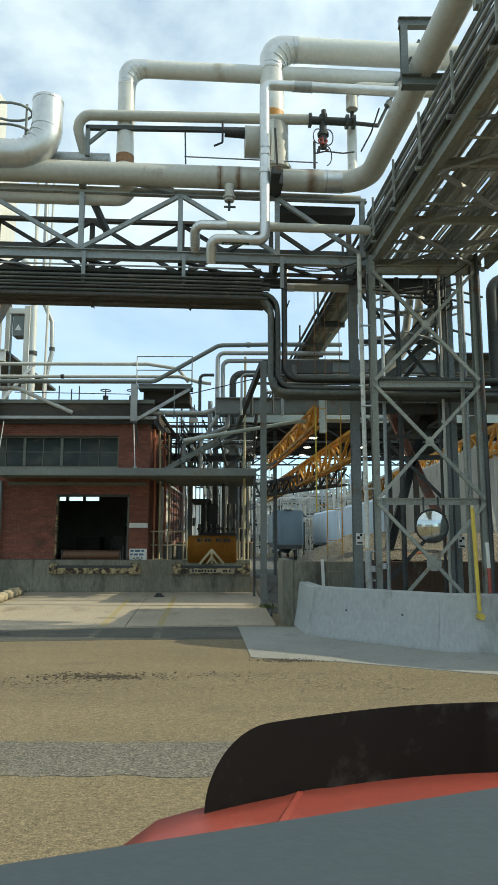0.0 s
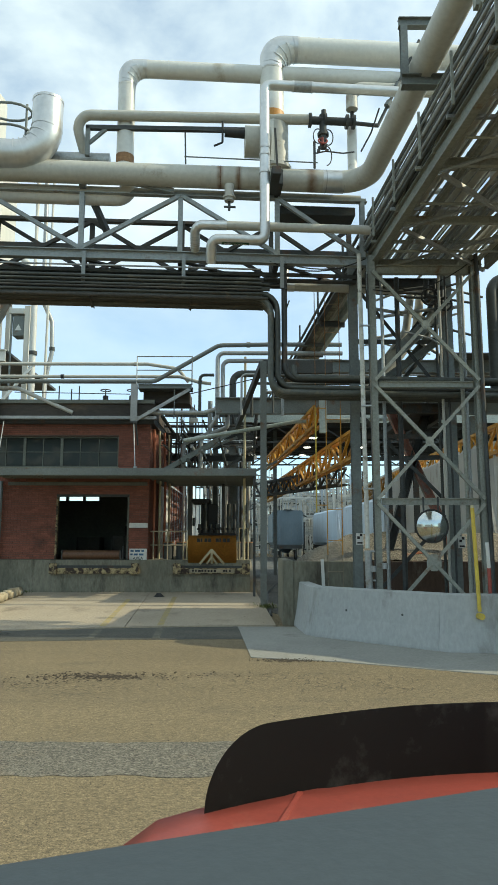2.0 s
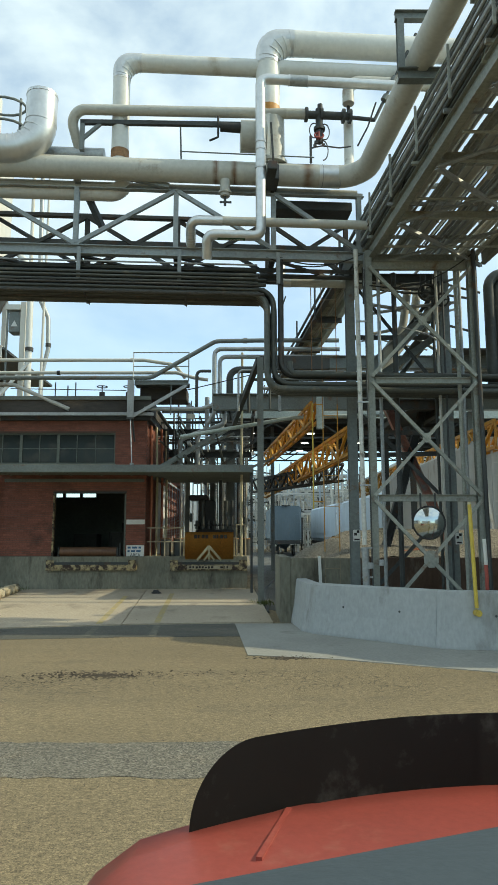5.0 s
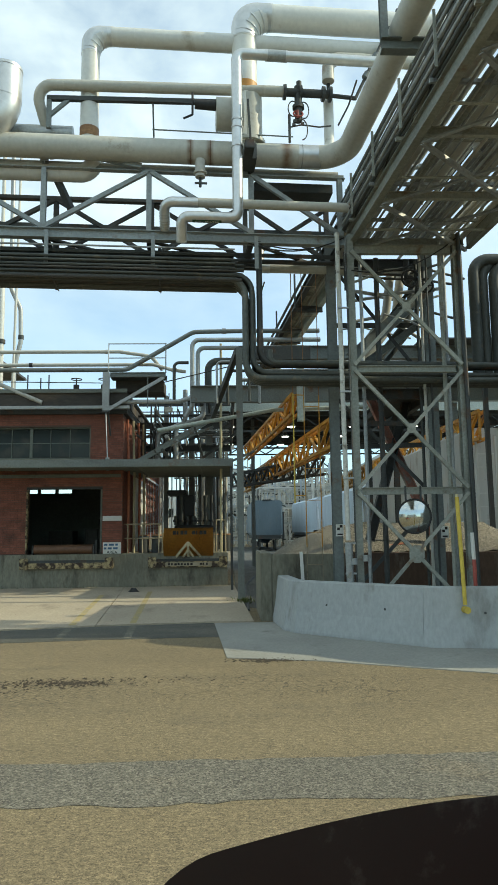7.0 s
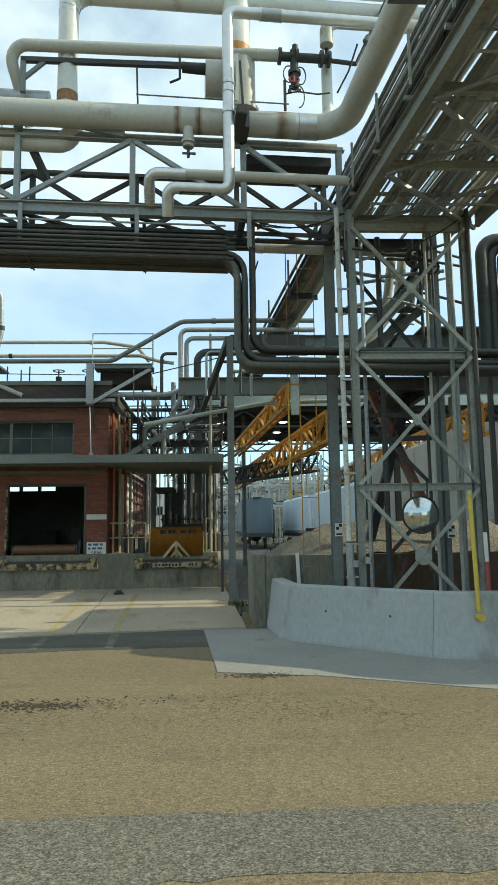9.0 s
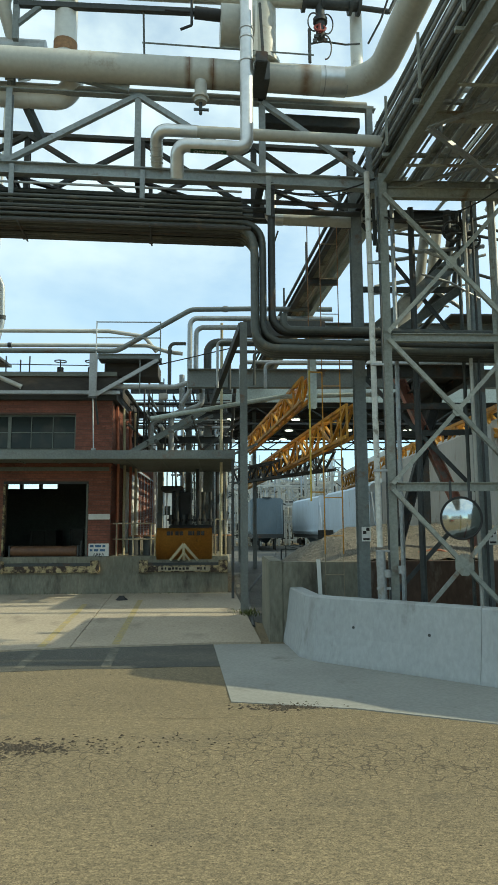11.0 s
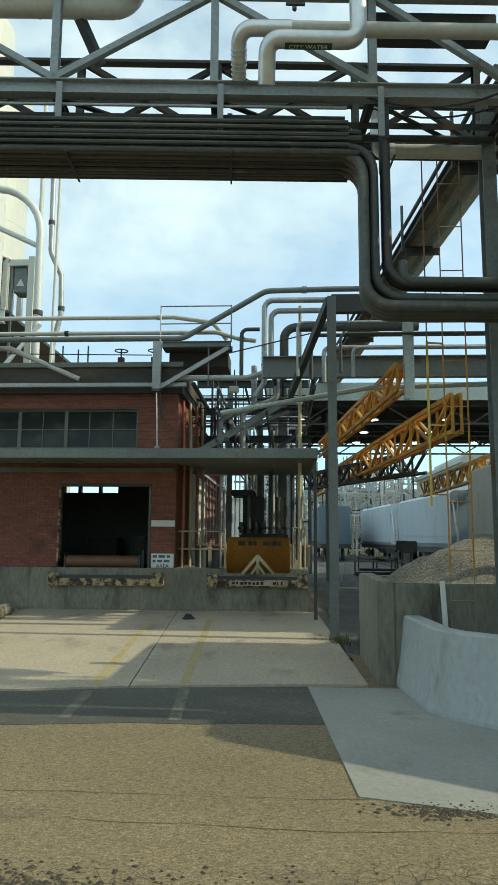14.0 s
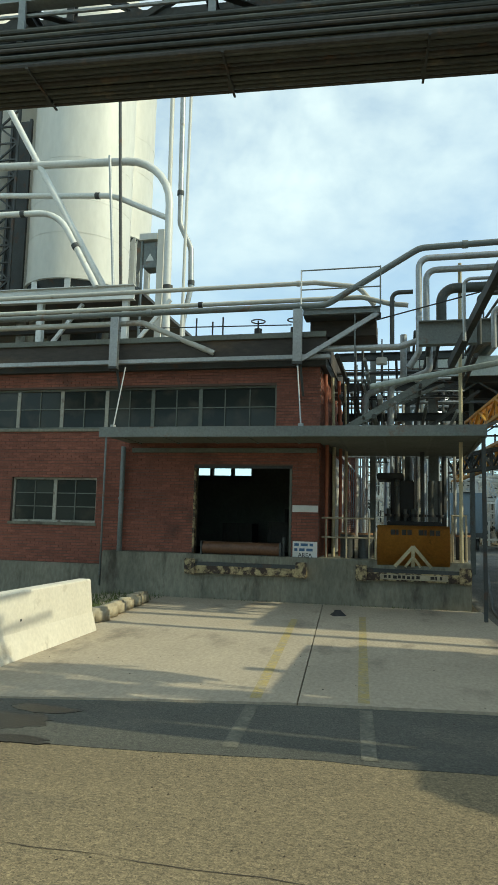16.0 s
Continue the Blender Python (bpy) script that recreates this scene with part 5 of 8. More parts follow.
part("sloping_rod", tube(bmesh.new(), [(1.45, 11.35, 9.55), (2.34, 11.35, 11.45)], 0.03, 8), M_DSTEEL, vt, "dark sloping rod")
for f in (0.25, 0.42, 0.46):
    shade_round(part("fitting", tube(bmesh.new(), [(1.45 + 0.89 * f - 0.03, 11.33, 9.55 + 1.9 * f - 0.05), (1.45 + 0.89 * f + 0.03, 11.33, 9.55 + 1.9 * f + 0.05)], 0.065, 8), M_STEEL, vt))
bk = thing("pipe_bracket", (-2.5, 11.5, 9.4), "dark steel beam on posts over the large pipe", "pipe support")
part("beam", bar(bmesh.new(), (-4.14, 11.42, 9.32), (-0.7, 11.42, 9.41), 0.08, 0.08), M_DSTEEL, bk)
part("post", bar(bmesh.new(), (-4.10, 11.42, 8.75), (-4.10, 11.42, 9.36), 0.08, 0.08, (0, 1, 0)), M_STEEL, bk)
part("brace", bar(bmesh.new(), (-4.08, 11.42, 9.0), (-3.77, 11.42, 9.30), 0.06, 0.06, (0, 1, 0)), M_STEEL, bk)
part("hanger_rod", tube(bmesh.new(), [(-2.27, 11.42, 9.34), (-2.25, 11.42, 8.66)], 0.015, 6), M_DSTEEL, bk)
part("post", bar(bmesh.new(), (-0.72, 11.42, 8.66), (-0.72, 11.42, 9.44), 0.07, 0.07, (0, 1, 0)), M_STEEL, bk)
dm = thing("motor_drum", (-0.9, 11.2, 9.0), "cream valve drum with a black crank handle", "valve actuator")
shade_round(part("drum", tube(bmesh.new(), [(-1.14, 11.2, 9.02), (-0.66, 11.2, 9.02)], 0.285, 24), M_CLAD, dm))
shade_round(part("neck", tube(bmesh.new(), [(-1.14, 11.2, 9.18), (-1.52, 11.2, 9.20)], 0.085, 14), M_BLACK, dm))
shade_round(part("crank_shaft", tube(bmesh.new(), [(-1.52, 11.2, 9.20), (-1.95, 11.2, 9.21)], 0.018, 8), M_BLACK, dm))
part("crank_arm", tube(bmesh.new(), [(-1.56, 11.18, 9.40), (-1.56, 11.18, 8.98), (-1.72, 11.18, 8.90)], 0.02, 8, 0.03), M_BLACK, dm)
ck = thing("pipe_clamp", (-0.62, 10.75, 8.4), "dark steel clamp bracket behind the bright pipe", "pipe clamp")
part("plate", box(bmesh.new(), -0.68, -0.52, 10.64, 11.22, 8.08, 8.24, 0.01), M_DSTEEL, ck)
part("arm", bar(bmesh.new(), (-0.58, 10.7, 8.24), (-0.62, 10.7, 9.0), 0.035, 0.035, (0, 1, 0)), M_DSTEEL, ck)
wire = thing("guard_rail_wire", (-2, 11.3, 8.7), "thin steel rod along the large pipe", "rod")
part("rod", tube(bmesh.new(), [(-2.27, 11.24, 8.70), (0.25, 11.24, 8.68)], 0.012, 6), M_STEEL, wire)

# bright small pipe in front of the bridge
Y5, Z5 = 11.13, 6.98
p5 = pipe("clad_small_pipe", [(1.72, Y5, 10.0), (-0.78, Y5, 10.02), (-0.78, Y5, Z5), (-1.73, Y5, Z5), (-1.73, Y5 + 0.22, Z5 - 0.36)], 0.091, M_ALU, "bright aluminium clad pipe stepping down before the bridge", seg=16, bend=0.13,
          rings=[((-0.78, Y5, 8.76), (0, 0, 1)), ((-0.78, Y5, 8.62), (0, 0, 1)), ((-0.78, Y5, 8.27), (0, 0, 1)), ((-0.25, Y5, 10.014), (1, 0, 0)), ((0.1, Y5, 10.01), (1, 0, 0))], rw=0.03, rr=1.12)
shade_round(part("repair_sleeve", tube(bmesh.new(), [(-0.25, Y5, 10.014), (0.1, Y5, 10.01)], 0.098, 16), M_GALV, p5, "dull metal sleeve"))
p6 = pipe("city_water_pipe", [(1.3, 11.54, 7.52), (-2.03, 11.54, 7.52), (-2.03, 11.94, 7.19)], 0.082, M_CLAD, "pale pipe with a green marker band", seg=16, bend=0.14)
shade_round(part("clad_sleeve", tube(bmesh.new(), [(-1.45, 11.54, 7.52), (-2.03, 11.54, 7.52), (-2.03, 11.80, 7.305)], 0.088, 16, 0.15), M_ALU, p6, "bright crinkled aluminium sleeve"))
CR0, CR1 = Vector((-2.03, 11.70, 7.388)), Vector((-2.03, 11.94, 7.19))
for k in range(6):
    c = CR0.lerp(CR1, k / 6)
    shade_round(part("crinkle", tube(bmesh.new(), [c, c.lerp(CR1, 0.06)], 0.094, 16), M_ALU, p6))
# marker on the underside of the bright pipe
M_MARK = mat("green_marker", (0.03, 0.09, 0.04), None, 0.5, fine=20)
b = bmesh.new()
ring = [[b.verts.new((x, Y5 - math.cos(a) * 0.0935, Z5 - math.sin(a) * 0.0935)) for a in [radians(56 + 7 * k) for k in range(10)]] for x in (-1.55, -1.06)]
for k in range(9):
    b.faces.new((ring[0][k], ring[1][k], ring[1][k + 1], ring[0][k + 1]))
bmesh.ops.recalc_face_normals(b, faces=b.faces[:])
part("marker_band", b, M_MARK, p5, "dark green marker band")
fc = bpy.data.curves.new("marker_text", "FONT")
fc.body, fc.size, fc.extrude = "CITY WATER", 0.07, 0.0006
tmp = bpy.data.objects.new("marker_text", fc)
tmp.data.align_x, tmp.data.align_y = "CENTER", "CENTER"
me = bpy.data.meshes.new_from_object(tmp)
bpy.data.objects.remove(tmp)
me.materials.append(M_WHITE)
tx = new("marker_lettering", me)
tx.parent = p5
A_MK = radians(84)
tx.matrix_basis = pose(-1.305, Y5 - math.cos(A_MK) * 0.0955, Z5 - math.sin(A_MK) * 0.0955, 90 + 84, 0, 0)

p9 = pipe("cross_pipe", [(3.2, 12.9, 6.90), (-0.22, 12.9, 6.90), (-0.22, 12.9, 7.55)], 0.09, M_CLAD, "cream pipe crossing under the bridge end", seg=14, bend=0.14,
          rings=[((0.1, 12.9, 6.90), (1, 0, 0)), ((0.5, 12.9, 6.90), (1, 0, 0))])
shade_round(part("elbow_cladding", tube(bmesh.new(), [(-0.02, 12.9, 6.90), (-0.22, 12.9, 6.90), (-0.22, 12.9, 7.3)], 0.098, 14, 0.15), M_ALU, p9, "bright aluminium elbow"))
for y in (11.92, 12.05):
    pipe("drop_pipe", [(-0.33, y, 6.95), (-0.33, y, 4.68), (9, y, 4.68)], 0.047, M_DSTEEL, "dark pipe dropping beside the conduits and running on", seg=12, bend=0.26, group="drop pipes")
pipe("drop_pipe", [(-0.17, 11.9, 4.93), (-0.17, 11.9, 4.70), (9, 11.9, 4.70)], 0.052, M_OLIVE, "olive grey pipe with a short upturned end", seg=12, bend=0.14, group="drop pipes")

bridge_things = [o for o in scene.objects if o not in before_bridge and o.parent is None and o is not big]

# ---- braced tower ----
tw = thing("braced_tower", (2.3, 12.2, 0), "grey steel braced tower carrying the pipe rack", "steel tower")
TX0, TX1, TY = 1.30, 3.20, 11.7
for x in (TX0, TX1):
    b = bmesh.new()
    ibeam(b, (x, TY, 0), (x, TY, 7.0), 0.115, 0.13, 0.012, (0, 1, 0))
    part("column", b, M_TOWER, tw)
for z in (2.38, 4.52, 6.72):
    b = bmesh.new()
    ibeam(b, (TX0 + 0.08, TY, z), (TX1 - 0.08, TY, z), 0.10, 0.12 if z < 6 else 0.16, 0.012)
    part("strut", b, M_RACK, tw)
for z0, z1 in ((0.28, 2.34), (2.42, 4.48), (4.58, 6.66)):
    for a, c, d in (((TX0, z0), (TX1, z1), -0.085), ((TX0, z1), (TX1, z0), -0.10)):
        b = bmesh.new()
        angle(b, (a[0], TY + d, a[1]), (c[0], TY + d, c[1]), 0.06, 0.009, (0, 1, 0))
        part("cross_brace", b, M_RACK, tw, "pale angle brace")
    b = bmesh.new()
    gs = 0.15 if z0 < 1 else 0.085
    bar(b, (2.25, TY - 0.119, (z0 + z1) / 2 - gs), (2.25, TY - 0.119, (z0 + z1) / 2 + gs), gs * 1.7, 0.012, (0, 1, 0))
    bmesh.ops.bevel(b, geom=[e for e in b.edges if abs((e.verts[0].co - e.verts[1].co).normalized().y) > 0.9], offset=gs * 0.55, segments=1, affect="EDGES")
    part("gusset", b, M_RACK, tw)
for x, y in ((1.12, 12.85), (3.03, 12.85)):
    b = bmesh.new()
    ibeam(b, (x, y, 0), (x, y, 7.3), 0.17, 0.2, 0.016, (0, 1, 0))
    part("main_column", b, M_STEEL, tw)
for y, z, x1 in ((12.85, 4.3, 3.0), (12.85, 6.9, 2.9)):
    part("beam", ibeam(bmesh.new(), (1.25, y, z), (x1, y, z), 0.14, 0.2), M_DSTEEL, tw)
for xa, za, xb, zb, m in ((2.06, 4.62, 3.40, 1.5, M_PRIMER), (2.97, 4.70, 2.0, 1.5, M_DSTEEL)):
    part("raking_leg", ibeam(bmesh.new(), (xa, 14.2, za), (xb, 14.2, zb), 0.17, 0.17, 0.016), m, tw, "red oxide streaked raking leg" if m is M_PRIMER else "")
# conduits beside the front column
cv = thing("white_conduits", (1.15, 11.6, 0.9), "whitish vertical conduits strapped to the column", "conduit")
shade_round(part("conduit", tube(bmesh.new(), [(1.10, 11.62, 1.55), (1.06, 11.62, 7.0)], 0.042, 12), M_WHITEDIRTY, cv))
shade_round(part("conduit", tube(bmesh.new(), [(1.12, 11.60, 0.5), (1.10, 11.60, 1.5)], 0.065, 12), M_GALV, cv))
shade_round(part("conduit", tube(bmesh.new(), [(1.22, 11.58, 0.5), (1.20, 11.58, 6.6)], 0.014, 8), M_DSTEEL, cv))
shade_round(part("conduit", tube(bmesh.new(), [(3.28, 11.6, 0.5), (3.24, 11.6, 7.0)], 0.04, 10), M_DSTEEL, cv))
for z in (1.0, 1.5, 2.6, 4.1, 5.6):
    part("clamp", bar(bmesh.new(), (1.03, 11.57, z), (1.22, 11.57, z), 0.025, 0.03), M_GALV, cv)
for z, x in ((0.75, 1.14), (1.15, 1.18), (0.62, 1.36), (1.2, 1.38)):
    shade_round(part("fitting", tube(bmesh.new(), [(x, 11.56, z), (x, 11.56, z + 0.10)], 0.055, 10), M_GALV, cv))


# survey target plates
def target(x, y, z):
    t = thing("target_plate", (x, y, z), "small white plate with black and white squares", "marker plate", "target plates")
    b = bmesh.new()
    box(b, x - 0.07, x + 0.07, y, y + 0.006, z - 0.11, z + 0.11)
    part("board", b, M_WHITE, t)
    for i, j in ((-1, 0), (0, 1)):
        b = bmesh.new()
        box(b, x + (-0.05 if i < 0 else 0.0), x + (0.0 if i < 0 else 0.05), y - 0.003, y - 0.0005, z + (0.0 if j == 0 else 0.05), z + (0.05 if j == 0 else 0.10))
        part("black_square", b, M_INK, t)
    b = bmesh.new()
    box(b, x - 0.05, x + 0.05, y - 0.003, y - 0.0005, z - 0.09, z - 0.06)
    part("lettering_bar", b, M_INK, t)


target(1.14, 12.70, 1.72)
target(3.10, 12.70, 1.66)

# convex mirror
mr = thing("traffic_mirror", (2.23, 11.5, 1.94), "round convex traffic mirror with a black rim on the tower", "mirror")
b = bmesh.new()
NR, NA, R = 8, 32, 0.28
c0 = b.verts.new((2.23, 11.50, 1.94))
prev = None
for i in range(1, NR + 1):
    rr_ = R * i / NR
    ring = [b.verts.new((2.23 + rr_ * math.cos(2 * math.pi * k / NA), 11.50 + 0.07 * (i / NR) ** 2, 1.94 + rr_ * math.sin(2 * math.pi * k / NA))) for k in range(NA)]
    for k in range(NA):
        if prev is None:
            b.faces.new((c0, ring[k], ring[(k + 1) % NA]))
        else:
            b.faces.new((prev[k], ring[k], ring[(k + 1) % NA], prev[(k + 1) % NA]))
    prev = ring
bmesh.ops.recalc_face_normals(b, faces=b.faces[:])
part("convex_glass", b, M_MIRROR, mr, smooth=True)
pts = [(2.23 + math.cos(a) * 0.285, 11.57, 1.94 + math.sin(a) * 0.285) for a in [math.pi * 2 * i / 32 for i in range(33)]]
part("rim", tube(bmesh.new(), pts, 0.016, 8, 0), M_BLACK, mr, "black rubber rim")
b = bmesh.new()
bmesh.ops.create_cone(b, cap_ends=True, segments=24, radius1=0.27, radius2=0.2, depth=0.03, matrix=Matrix.Translation((2.23, 11.60, 1.94)) @ Matrix.Rotation(radians(90), 4, "X"))
part("back_shell", b, M_BLACK, mr)
for x in (2.1, 2.36):
    part("hanger", bar(bmesh.new(), (x, 11.6, 2.15), (x, 11.6, 2.46), 0.03, 0.02, (0, 1, 0)), M_DSTEEL, mr)

# yellow sleeve and red-white marker on the barrier, small white post
yp = thing("yellow_marker_pole", (2.46, 10.12, 0.5), "yellow plastic marker pole leaning on the barrier", "marker pole")
shade_round(part("sleeve", tube(bmesh.new(), [(2.52, 10.12, 0.62), (2.47, 10.10, 2.19)], 0.030, 14), M_SAFETY, yp))
shade_round(part("tip", tube(bmesh.new(), [(2.47, 10.10, 2.19), (2.47, 10.10, 2.23)], 0.024, 14), M_CREAM, yp))
shade_round(part("foot_bolt", tube(bmesh.new(), [(2.52, 10.02, 0.55), (2.52, 10.16, 0.55)], 0.05, 12), M_SAFETY, yp))
rp = thing("red_white_pole", (2.78, 10.45, 0.86), "red and white marker pole behind the barrier", "marker pole")
shade_round(part("red_section", tube(bmesh.new(), [(2.87, 10.6, 0.0), (2.86, 10.6, 1.25)], 0.03, 12), M_RED, rp))
shade_round(part("white_section", tube(bmesh.new(), [(2.86, 10.6, 1.25), (2.85, 10.6, 1.66)], 0.03, 12), M_WHITE, rp))
wp = thing("white_post", (0.5, 13.3, 0.8), "thin white stake behind the barrier", "stake")
part("stake", bar(bmesh.new(), (0.52, 13.2, 0.0), (0.47, 13.25, 1.32), 0.06, 0.03, (0, 1, 0)), M_WHITE, wp)

# ---- pipe rack running towards the viewer ----
rk = thing("pipe_rack", (2.3, 8, 7.0), "grey steel pipe rack overhead with diagonal bracing", "pipe rack")
C0, C1 = Vector((1.34, 12.0, 7.0)), Vector((3.55, 12.0, 7.0))
for c in (C0, C1):
    b = bmesh.new()
    ibeam(b, c, along(c, 13), 0.12, 0.26, 0.014)
    part("lower_chord", b, M_TOWER, rk)
    b = bmesh.new()
    angle(b, along((c.x, c.y, 8.0), 0), along((c.x, c.y, 8.0), 13), 0.1, 0.012)
    part("upper_chord", b, M_RACK, rk)
for i in range(8):
    s = 0.05 + i * 1.75
    a, c = Vector(along(C0, s)), Vector(along(C1, s))
    b = bmesh.new()
    ibeam(b, a + Vector((0.09, 0, -0.02)), c - Vector((0.09, 0, 0.02)), 0.08, 0.12, 0.01)
    part("cross_beam", b, M_RACK, rk)
    for p in (a, c):
        b = bmesh.new()
        bar(b, p + Vector((0, 0, 0.13)), p + Vector((0, 0, 1.0)), 0.08, 0.08, (0, 1, 0))
        part("post", b, M_RACK, rk)
    if i < 7:
        n2, n3 = Vector(along(C0, s + 1.75)), Vector(along(C1, s + 1.75))
        b = bmesh.new()
        angle(b, a + Vector((0.05, 0, -0.155)), n3 + Vector((-0.05, 0, -0.155)), 0.06, 0.01)
        part("wind_brace", b, M_GALV, rk)
        b = bmesh.new()
        angle(b, c + Vector((-0.05, 0, -0.17)), n2 + Vector((0.05, 0, -0.17)), 0.06, 0.01)
        part("wind_brace", b, M_GALV, rk)
        b = bmesh.new()
        angle(b, a + Vector((-0.03, 0, 0.13)), n2 + Vector((-0.03, 0, 1.0)), 0.07, 0.01)
        part("diagonal", b, M_RACK, rk)
        b = bmesh.new()
        angle(b, c + Vector((0.03, 0, 0.13)), n3 + Vector((0.03, 0, 1.0)), 0.07, 0.01)
        part("diagonal", b, M_RACK, rk)
for s in (5.2,):
    a = Vector(along((1.30, 12.0, 8.0), s))
    b = bmesh.new()
    bar(b, a, a + Vector((0, 0, 1.55)), 0.1, 0.1, (0, 1, 0))
    bar(b, a + Vector((-0.2, 0, 0.72)), a + Vector((0.9, 0, 0.72)), 0.14, 0.16)
    bar(b, a + Vector((-0.05, 0, 1.55)), a + Vector((0.9, 0, 1.55)), 0.1, 0.14)
    part("pipe_frame", b, M_RACK, rk)
cb = thing("rack_conduits", (1.3, 8, 7.4), "row of thin parallel conduits along the rack", "conduits")
for i in range(7):
    z, x = 7.22 + 0.09 * i, 1.22 - 0.02 * (i % 2)
    shade_round(part("conduit", tube(bmesh.new(), [(x, 12.3, z), along((x, 12.3, z), 13.3)], 0.027 if i % 3 else 0.034, 8), M_GALV if i % 2 else M_CONDUIT, cb))
# pale pipe tones, lifted further to put the glare over the rack into colour
for i, (x, z, r, m, lb) in enumerate(((1.62, 7.35, 0.11, M_CLAD, "cream pipe lying in the rack"), (1.95, 7.30, 0.075, M_RACK, "grey pipe lying in the rack"),
                                      (2.25, 7.38, 0.13, M_CLAD, "cream pipe lying in the rack"), (2.62, 7.30, 0.08, M_GALV, "grey pipe lying in the rack"),
                                      (2.95, 7.40, 0.15, M_CLAD, "wide cream pipe lying in the rack"), (3.3, 7.32, 0.09, M_CLAD, "cream pipe lying in the rack"),
                                      (1.9, 8.55, 0.10, M_CLAD, "cream pipe on top of the rack"), (2.5, 8.6, 0.18, M_CLAD, "cream pipe on top of the rack"), (3.2, 8.5, 0.12, M_CLAD, "cream pipe on top of the rack"))):
    pipe("rack_pipe", [(x, 12.6, z), along((x, 12.6, z), 13.6)], r, m, lb, seg=14, group="rack pipes")

for i in range(5):
    z = 7.2 + 0.15 * i
    shade_round(part("conduit", tube(bmesh.new(), [(1.38, 12.3, z), along((1.38, 12.3, z), 13.3)], 0.05, 8), (M_TOWER, M_OLIVE)[i % 2], cb))
rnd = random.Random(91)
for i in range(13):
    x = 1.52 + 0.145 * i + rnd.uniform(-0.03, 0.03)
    pipe("rack_line", [(x, 12.2, 7.09), along((x, 12.2, 7.09), 13.1)], rnd.choice((0.014, 0.02, 0.028)), rnd.choice((M_CLADL, M_RACK, M_CLAD, M_GALV)), "thin pale line along the underside of the rack", seg=7, group="rack lines")
for i in range(6):
    p, q = Vector(along((1.42, 12.0, 6.84), 0.9 + 1.75 * i)), Vector(along((3.47, 12.0, 6.84), 0.9 + 1.75 * i))
    part("under_tie", angle(bmesh.new(), p, q, 0.045, 0.008), M_RACK, rk)

# pipes running away behind the bridge, on the same skew as the rack
def away(x, z, y0, y1):
    return [(x - 0.085 * (y0 - 13.4), y0, z), (x - 0.085 * (y1 - 13.4), y1, z)]


for i, (x, z, r, m) in enumerate(((0.98, 7.42, 0.04, M_CONDUIT), (1.08, 7.36, 0.03, M_GALV), (1.16, 7.42, 0.03, M_GALV), (1.24, 7.36, 0.03, M_CONDUIT), (1.33, 7.42, 0.04, M_GALV), (1.45, 7.20, 0.06, M_CLAD), (1.27, 7.14, 0.05, M_RUST), (1.36, 7.13, 0.04, M_CLAD), (1.18, 7.15, 0.035, M_OLIVE))):
    pipe("yard_pipe", away(x + 0.5, z + 1.0, 13.4, 46), r, m, "long pipe running away over the yard", seg=12, group="yard pipes")
yr = thing("yard_rack", (1.2, 30, 6.9), "long steel pipe rack running away over the yard", "pipe rack")
for x, m in ((0.98, M_DSTEEL), (1.58, M_PALEBEAM)):
    part("chord", ibeam(bmesh.new(), *away(x + 0.5, 8.02, 13.3, 46), 0.14, 0.34 if x > 1 else 0.2, 0.016), m, yr)
part("tray", bar(bmesh.new(), *away(1.62, 7.98, 13.3, 46), 0.20, 0.03), M_OLDCONC, yr, "brownish weathered tray under the conduits")
for x in (2.4, 3.05):
    part("deck_column", ibeam(bmesh.new(), (x, 15.9, 0.0), (x, 15.9, 4.2), 0.12, 0.12, 0.012, (0, 1, 0)), M_DSTEEL, tw)
for i in range(10):
    y = 15.0 + i * 3.2
    (xa, ya, za), (xb, _, _) = away(1.45, 7.8, y, y + 1)[0], away(2.15, 7.8, y, y + 1)[0]
    part("cross_beam", ibeam(bmesh.new(), (xa, y, 7.8), (xb, y, 7.8), 0.12, 0.16, 0.012), M_DSTEEL, yr)
    part("rail_post", bar(bmesh.new(), (xa - 0.06, y, 7.8), (xa - 0.06, y, 8.8), 0.05, 0.05, (0, 1, 0)), M_DSTEEL, yr)
    if i > 4 and i % 2 == 0:
        part("leg", ibeam(bmesh.new(), (xb, y, 0), (xb, y, 7.72), 0.18, 0.18, 0.014, (0, 1, 0)), M_STEEL, yr)

# steel deck inside the tower, added to cast shade on the apron
for x in (2.32, 3.02):
    part("deck_beam", ibeam(bmesh.new(), (x, 12.95, 4.30), (x, 15.95, 4.30), 0.12, 0.18, 0.012), M_DSTEEL, tw)
part("deck_plate", box(bmesh.new(), 2.25, 3.10, 13.2, 16.0, 4.394, 4.41), M_DSTEEL, tw, "dark plate deck added to shade the apron")
# cable tray sides, added in the bridge to help fill out its shadow
for y in (12.48, 12.94):
    part("tray_side", bar(bmesh.new(), (-16, y, 6.98), (1.2, y, 6.98), 0.012, 0.08), M_DSTEEL, br)
part("end_duct", box(bmesh.new(), -0.38, 1.12, 12.2, 12.6, 8.13, 8.31, 0.01), M_DSTEEL, br, "dark duct inside the end panel")
# expansion loops beside the tower
for i in range(5):
    x = 3.93 + 0.20 * i
    pipe("loop_pipe", [(x, 12.75 + 0.1 * (i % 2), 4.55), (x, 12.75 + 0.1 * (i % 2), 6.98 - 0.06 * i), (9, 12.75 + 0.1 * (i % 2), 6.98 - 0.06 * i)], 0.11, M_CONDUIT, "dark upright pipe bending over beside the tower", seg=12, bend=0.3, group="loop pipes")
